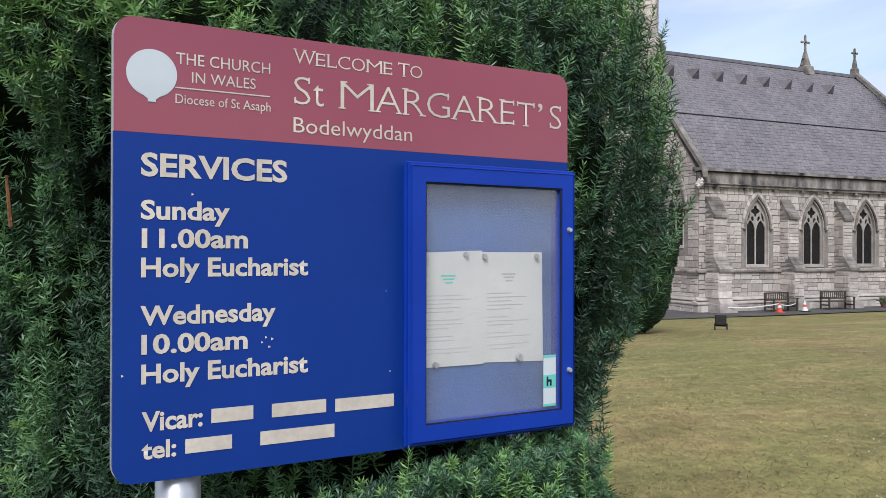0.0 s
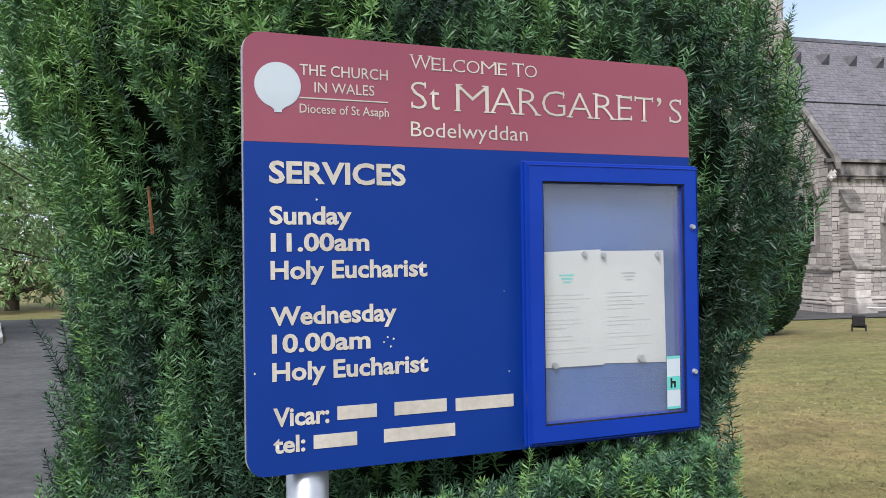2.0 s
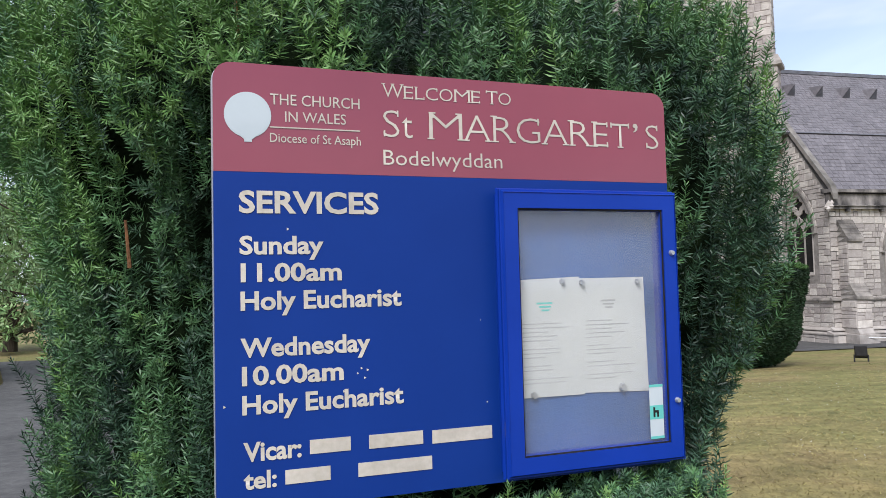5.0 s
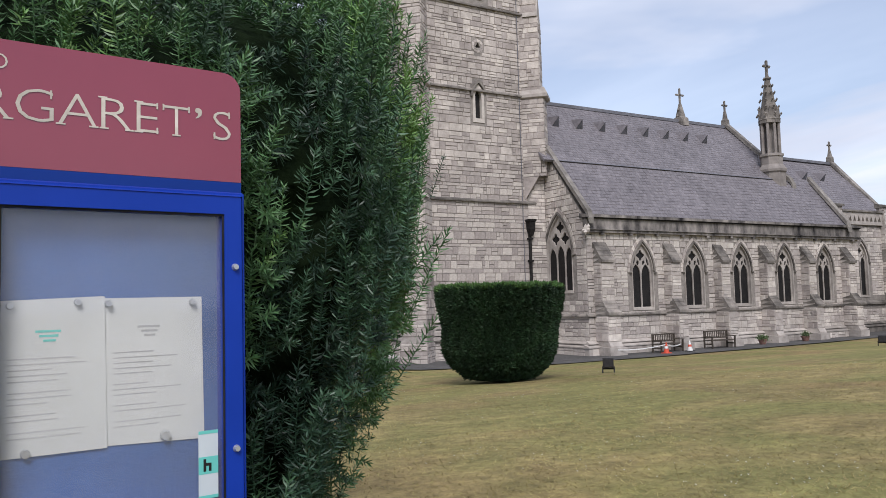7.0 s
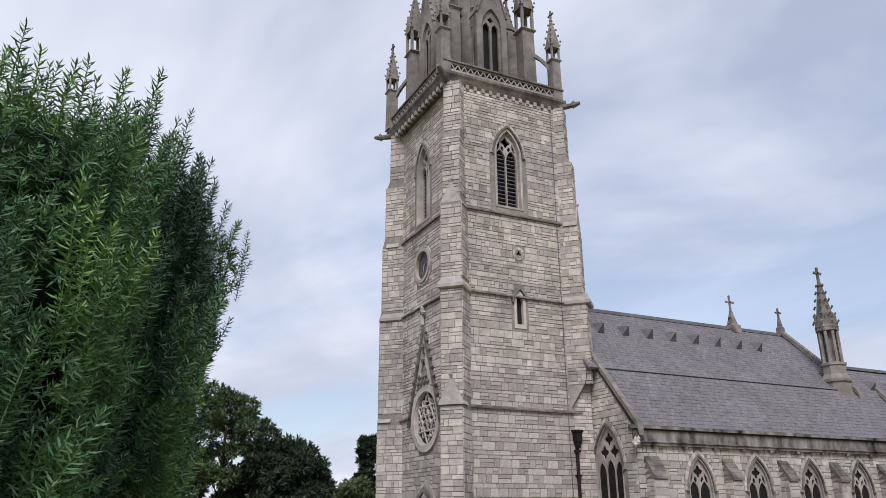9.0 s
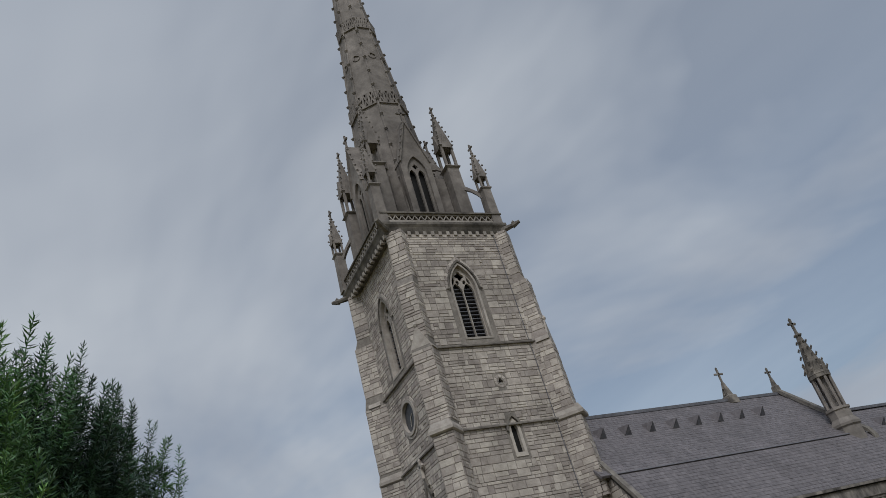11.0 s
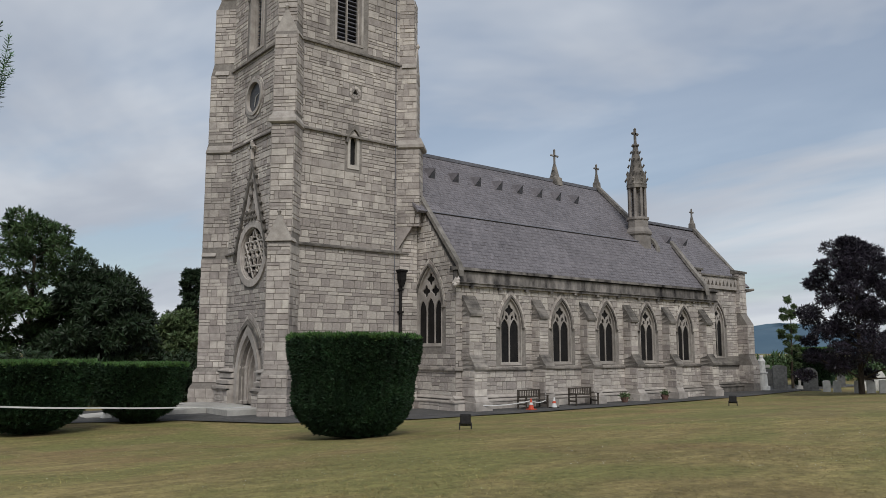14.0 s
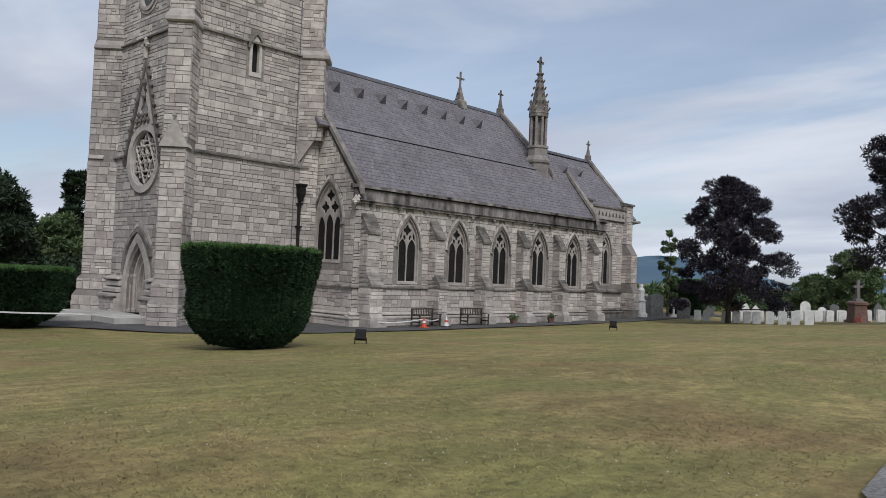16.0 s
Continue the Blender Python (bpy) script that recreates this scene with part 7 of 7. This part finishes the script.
for k in range(16):
    x, y = 46 + rng.uniform(0, 9), -3 - 1.5 * k + rng.uniform(-0.6, 0.6)
    slab_stone("gravestone", x, y, rng.uniform(0.6, 0.85), rng.uniform(1.0, 1.7), 0.14, rng.choice(("arched", "pointed")), GREYGRAVE if rng.random() < 0.65 else HEADSTONE, "weathered grey upright gravestone", "old graves", FACE + rng.uniform(-8, 8), k)
slab_stone("gravestone", 41.1, -4.62, 1.05, 1.8, 0.16, "arched", GREYGRAVE, "tall dark rounded gravestone", "old graves", FACE, 3)
slab_stone("gravestone", 41.0, -2.26, 1.05, 1.95, 0.3, "curved", GREYGRAVE, "square dark granite gravestone", "old graves", FACE, 4)
slab_stone("gravestone", 44.2, 0.33, 0.9, 1.6, 0.2, "arched", GREYGRAVE, "dark rounded granite gravestone by the path", "old graves", FACE, 5)


def grave_cross(x, y, h, material, label, t=0.09):
    ob = thing("grave_cross", (x, y, ground_height(x, y) - 0.03), label, "grave cross", rz=FACE)
    bm = bmesh.new()
    loft(bm, [square(0, 0, z, r) for z, r in ((0, t * 3.4), (h * 0.12, t * 3.4), (h * 0.12, t * 2.4), (h * 0.22, t * 2.4))])
    part("base", bm, material, ob)
    bm = bmesh.new()
    box(bm, -t, t, -t * 0.7, t * 0.7, h * 0.2, h)
    box(bm, -h * 0.24, h * 0.24, -t * 0.66, t * 0.66, h * 0.68, h * 0.68 + 2 * t)
    part("shaft", bm, material, ob)


grave_cross(42.83, -2.9, 1.5, CONCRETE, "pale stone grave cross on a plinth")
grave_cross(46.0, 1.9, 2.4, CONCRETE, "tall weathered grave cross", 0.12)


def war_memorial(x, y):
    ob = thing("war_memorial", (x, y, ground_height(x, y) - 0.03), "red stone memorial plinth with cross and poppy wreath", "memorial", rz=FACE + 8)
    bm = bmesh.new()
    loft(bm, [square(0, 0, z, r) for z, r in ((0, 0.6), (0.18, 0.6), (0.18, 0.48), (1.2, 0.42), (1.25, 0.52), (1.38, 0.52), (1.48, 0.34))])
    part("plinth", bm, REDGRANITE, ob)
    bm = bmesh.new()
    loft(bm, [square(0, 0, z, r) for z, r in ((1.46, 0.28), (1.62, 0.25), (1.66, 0.12), (2.95, 0.09))])
    box(bm, -0.34, 0.34, -0.08, 0.08, 2.4, 2.57)
    part("cross", bm, SPIRE, ob)
    bm = bmesh.new()
    for k in range(14):
        a = 2 * math.pi * k / 14
        knob(bm, -0.3 + 0.17 * math.cos(a), -0.66, 0.2 + 0.17 * math.sin(a), 0.055)
    part("wreath", bm, ORANGE, ob, "red poppy wreath")


war_memorial(39.67, -17.9)


def statue(x, y):
    ob = thing("statue", (x, y, 0), "pale carved stone memorial statue on a plinth", "statue")
    bm = bmesh.new()
    loft(bm, [ring(0, 0, z, r, 12, 0) for z, r in ((0, 0.55), (0.35, 0.55), (0.36, 0.42), (1.3, 0.36), (1.32, 0.42), (1.42, 0.42), (1.43, 0.3), (1.9, 0.26), (2.25, 0.3), (2.45, 0.16), (2.55, 0.17), (2.72, 0.12))])
    part("figure", bm, HEADSTONE, ob)


statue(39.0, -1.9)

# a clipped hedge behind the graves
topiary(49.85, -0.6, 2.6, 1.6, 3.1, 0.85, 4000, "dark clipped hedge behind the graves", 9, 0.22, 5, 20)


# ---------------------------------------------------------------- by the aisle wall
def bench(x, y, turn, label):
    ob = thing("bench", (x, y, 0.05), label, "bench", "benches by the aisle wall", rz=turn)
    w, d = 0.85, 0.28
    for sx in (-1, 1):
        for sy in (-1, 1):
            part("leg", boxed(sx * w - 0.035, sx * w + 0.035, sy * d - 0.035, sy * d + 0.035, 0, 0.95 if sy > 0 else 0.62), WOOD, ob)
        part("armrest", boxed(sx * w - 0.045, sx * w + 0.045, -d - 0.08, d, 0.62, 0.66), WOOD, ob)
        part("rail", boxed(sx * w - 0.025, sx * w + 0.025, -d, d, 0.2, 0.27), WOOD, ob)
    for k in range(5):
        y0 = -d - 0.03 + k * 0.125
        part("seat_slat", boxed(-w, w, y0, y0 + 0.1, 0.41, 0.44), WOOD, ob)
    for z in (0.52, 0.88):
        part("back_rail", boxed(-w, w, d - 0.025, d + 0.025, z, z + 0.07), WOOD, ob)
    for k in range(12):
        x0 = -w + 0.08 + k * 0.138
        part("back_slat", boxed(x0, x0 + 0.05, d - 0.012, d + 0.012, 0.59, 0.88), WOOD, ob)
    return ob


bench(11.3, -4.55, 4, "weathered brown slatted bench behind barrier tape")
bench(15.2, -4.6, -3, "weathered brown slatted bench by the wall")


def cone(x, y, material, label):
    ob = thing("traffic_cone", (x, y, 0.05), label, "traffic cone", "cones by the bench")
    bm = bmesh.new()
    loft(bm, [square(0, 0, z, r) for z, r in ((0, 0.19), (0.04, 0.19), (0.045, 0.15))])
    part("base", bm, IRON if material is WHITE else material, ob)
    bm = bmesh.new()
    loft(bm, [ring(0, 0, z, r, 16, 0) for z, r in ((0.04, 0.15), (0.25, 0.098), (0.25, 0.1), (0.37, 0.072), (0.37, 0.068), (0.56, 0.025))])
    part("body", bm, material, ob)
    bm = bmesh.new()
    loft(bm, [ring(0, 0, z, r, 16, 0) for z, r in ((0.25, 0.104), (0.36, 0.078))])
    part("sleeve", bm, WHITE if material is not WHITE else ORANGE, ob)


cone(10.45, -5.25, ORANGE, "orange traffic cone beside the bench")
cone(12.2, -5.2, WHITE, "faded white traffic cone beside the bench")


def tape(pts, label, r=0.022, sag=0.1):
    bm = bmesh.new()
    out = []
    for (a, b) in zip(pts, pts[1:]):
        a, b = Vector(a), Vector(b)
        for k in range(8):
            f = k / 8
            p = a.lerp(b, f)
            p.z -= sag * 4 * f * (1 - f)
            out.append(p)
    out.append(Vector(pts[-1]))
    loft(bm, [[p + Vector((0, 0.006, -r)), p + Vector((0, -0.006, -r)), p + Vector((0, -0.006, r)), p + Vector((0, 0.006, r))] for p in out])
    tagged(part("barrier_tape", bm, WHITE), label, "tape")


tape([(7.6, -4.4, 0.35), (10.45, -5.25, 0.5), (11.9, -4.9, 0.45), (12.6, -4.2, 0.8)], "white barrier tape slung between the cones")
tape([(-24, -5.4, 1.3), (-13.2, -4.2, 1.16), (-9.6, -3.4, 0.92), (-6.2, -2.4, 0.74), (-2.6, -0.6, 0.5)], "white barrier tape strung along the path", 0.028, 0.02)


def low_post(x, y):
    ob = thing("barrier_post", (x, y, 0.03), "short white concrete post beside the path", "post")
    bm = bmesh.new()
    loft(bm, [square(0, 0, z, r) for z, r in ((0, 0.2), (0.1, 0.18), (0.11, 0.12), (0.42, 0.11), (0.46, 0.16), (0.52, 0.14))])
    part("shaft", bm, HEADSTONE, ob)


low_post(-7.72, 3.16)


def floodlight(x, y, turn, label):
    g = ground_height(x, y)
    ob = thing("floodlight", (x, y, g), label, "floodlight", "floodlights on the lawn", rz=turn)
    for s in (-1, 1):
        bm = bmesh.new()
        loft(bm, [[(s * 0.19 - 0.02, -0.12, 0), (s * 0.19 + 0.02, -0.12, 0), (s * 0.19 + 0.02, 0.12, 0), (s * 0.19 - 0.02, 0.12, 0)], [(s * 0.19 - 0.02, -0.05, 0.22), (s * 0.19 + 0.02, -0.05, 0.22), (s * 0.19 + 0.02, 0.05, 0.22), (s * 0.19 - 0.02, 0.05, 0.22)]])
        part("leg", bm, IRON, ob)
    part("crossbar", boxed(-0.19, 0.19, -0.03, 0.03, 0.12, 0.17), IRON, ob)
    bm = bmesh.new()
    loft(bm, [[(-0.16, -0.14, 0.2), (0.16, -0.14, 0.2), (0.16, -0.08, 0.46), (-0.16, -0.08, 0.46)], [(-0.17, 0.0, 0.18), (0.17, 0.0, 0.18), (0.17, 0.06, 0.48), (-0.17, 0.06, 0.48)], [(-0.18, 0.05, 0.17), (0.18, 0.05, 0.17), (0.18, 0.11, 0.49), (-0.18, 0.11, 0.49)]])
    part("housing", bm, IRON, ob)
    part("lens", boxed(-0.14, 0.14, 0.105, 0.115, 0.22, 0.44), GLASS, ob)


floodlight(-1.3, -13.9, -40, "small black floodlight on the lawn facing the church")
floodlight(17.2, -12.4, -59, "small black floodlight farther along the lawn")


def pot(x, y, label):
    ob = thing("plant_pot", (x, y, 0.05), label, "plant pot", "pots by the aisle wall")
    bm = bmesh.new()
    loft(bm, [ring(0, 0, z, r, 14, 0) for z, r in ((0, 0.16), (0.26, 0.24), (0.3, 0.25), (0.3, 0.21))])
    part("pot", bm, REDGRANITE, ob)
    rg = np.random.default_rng(int(x * 10))
    rr = random.Random(2)
    V, T = scatter(rg.normal(scale=0.13, size=(70, 3)) * np.array([1, 1, 0.6]) + np.array([0, 0, 0.36]), rg.normal(size=(70, 3)) + np.array([0, 0, 1]), rg.uniform(0.1, 0.2, 70), [tuft(rr, 6, 1.3) for _ in range(3)], rg)
    o = new("plant", mesh_from_arrays("plant", V, T, [PALELEAF]))
    o.parent = ob
    tagged(o, kind="stuff")


pot(18.9, -4.5, "brown pot with a low plant by the wall")
pot(22.8, -4.5, "brown pot with a low plant by the wall")


# ---------------------------------------------------------------- grass
def grass():
    rng = np.random.default_rng(44)
    n = 170000
    d = 0.4 + 24 * rng.uniform(0, 1, n) ** 2.3
    a = rng.uniform(radians(4), radians(86), n) + rng.normal(scale=0.16, size=n)
    x, y = -18.1 + d * np.cos(a), -33.5 + d * np.sin(a)
    z = np.array([ground_height(p, q) + 0.03 * noise.noise(Vector((p * 0.2, q * 0.2, 0))) for p, q in zip(x, y)])
    clear = (np.hypot(x + 19.1, y + 30.6) > 1.2) & (x > -20.3) & ((y > -31.5) | (x < -13)) & (np.hypot(x + 5.2, y + 13.2) > 1.4)
    x, y, z = x[clear], y[clear], z[clear]
    n = len(x)
    h = rng.uniform(0.008, 0.026, n)
    t = rng.uniform(0, 2 * math.pi, n)
    w = rng.uniform(0.002, 0.0045, n) * (1 + d[clear] * 0.08)
    lean = rng.normal(scale=0.04, size=(n, 2))
    V = np.stack([np.stack([x - w * np.cos(t), y - w * np.sin(t), z - 0.004], 1), np.stack([x + w * np.cos(t), y + w * np.sin(t), z - 0.004], 1), np.stack([x + lean[:, 0], y + lean[:, 1], z + h], 1)], 1).reshape(-1, 3)
    T = np.arange(3 * n).reshape(-1, 3)
    ob = new("grass", mesh_from_arrays("grass", V, T, [BLADE]))
    tagged(ob, "short dry mown grass blades", "grass", kind="stuff")


grass()


def clover():
    """White clover heads sprinkled over the lawn."""
    rng = np.random.default_rng(45)
    n = 2600
    d = 4 + 26 * rng.uniform(0, 1, n) ** 1.3
    a = rng.uniform(radians(8), radians(84), n)
    x, y = -18.1 + d * np.cos(a), -33.5 + d * np.sin(a)
    keep = np.array([noise.noise(Vector((p * 0.35, q * 0.35, 4))) > 0.02 and math.hypot(p + 5.2, q + 13.2) > 1.6 and math.hypot(p + 19.1, q + 30.6) > 1.7 for p, q in zip(x, y)])
    x, y = x[keep], y[keep]
    z = np.array([ground_height(p, q) + 0.03 * noise.noise(Vector((p * 0.2, q * 0.2, 0))) + 0.022 for p, q in zip(x, y)])
    rr = random.Random(3)
    V, T = scatter(np.stack([x, y, z], 1), rng.normal(size=(len(x), 3)) * 0.3 + np.array([0, 0, 1.0]), rng.uniform(0.008, 0.018, len(x)), [tuft(rr, 5, 1.2) for _ in range(3)], rng)
    ob = new("clover", mesh_from_arrays("clover", V, T, [BLOSSOM]))
    tagged(ob, "white clover heads scattered in the lawn", "clover", kind="stuff")


clover()
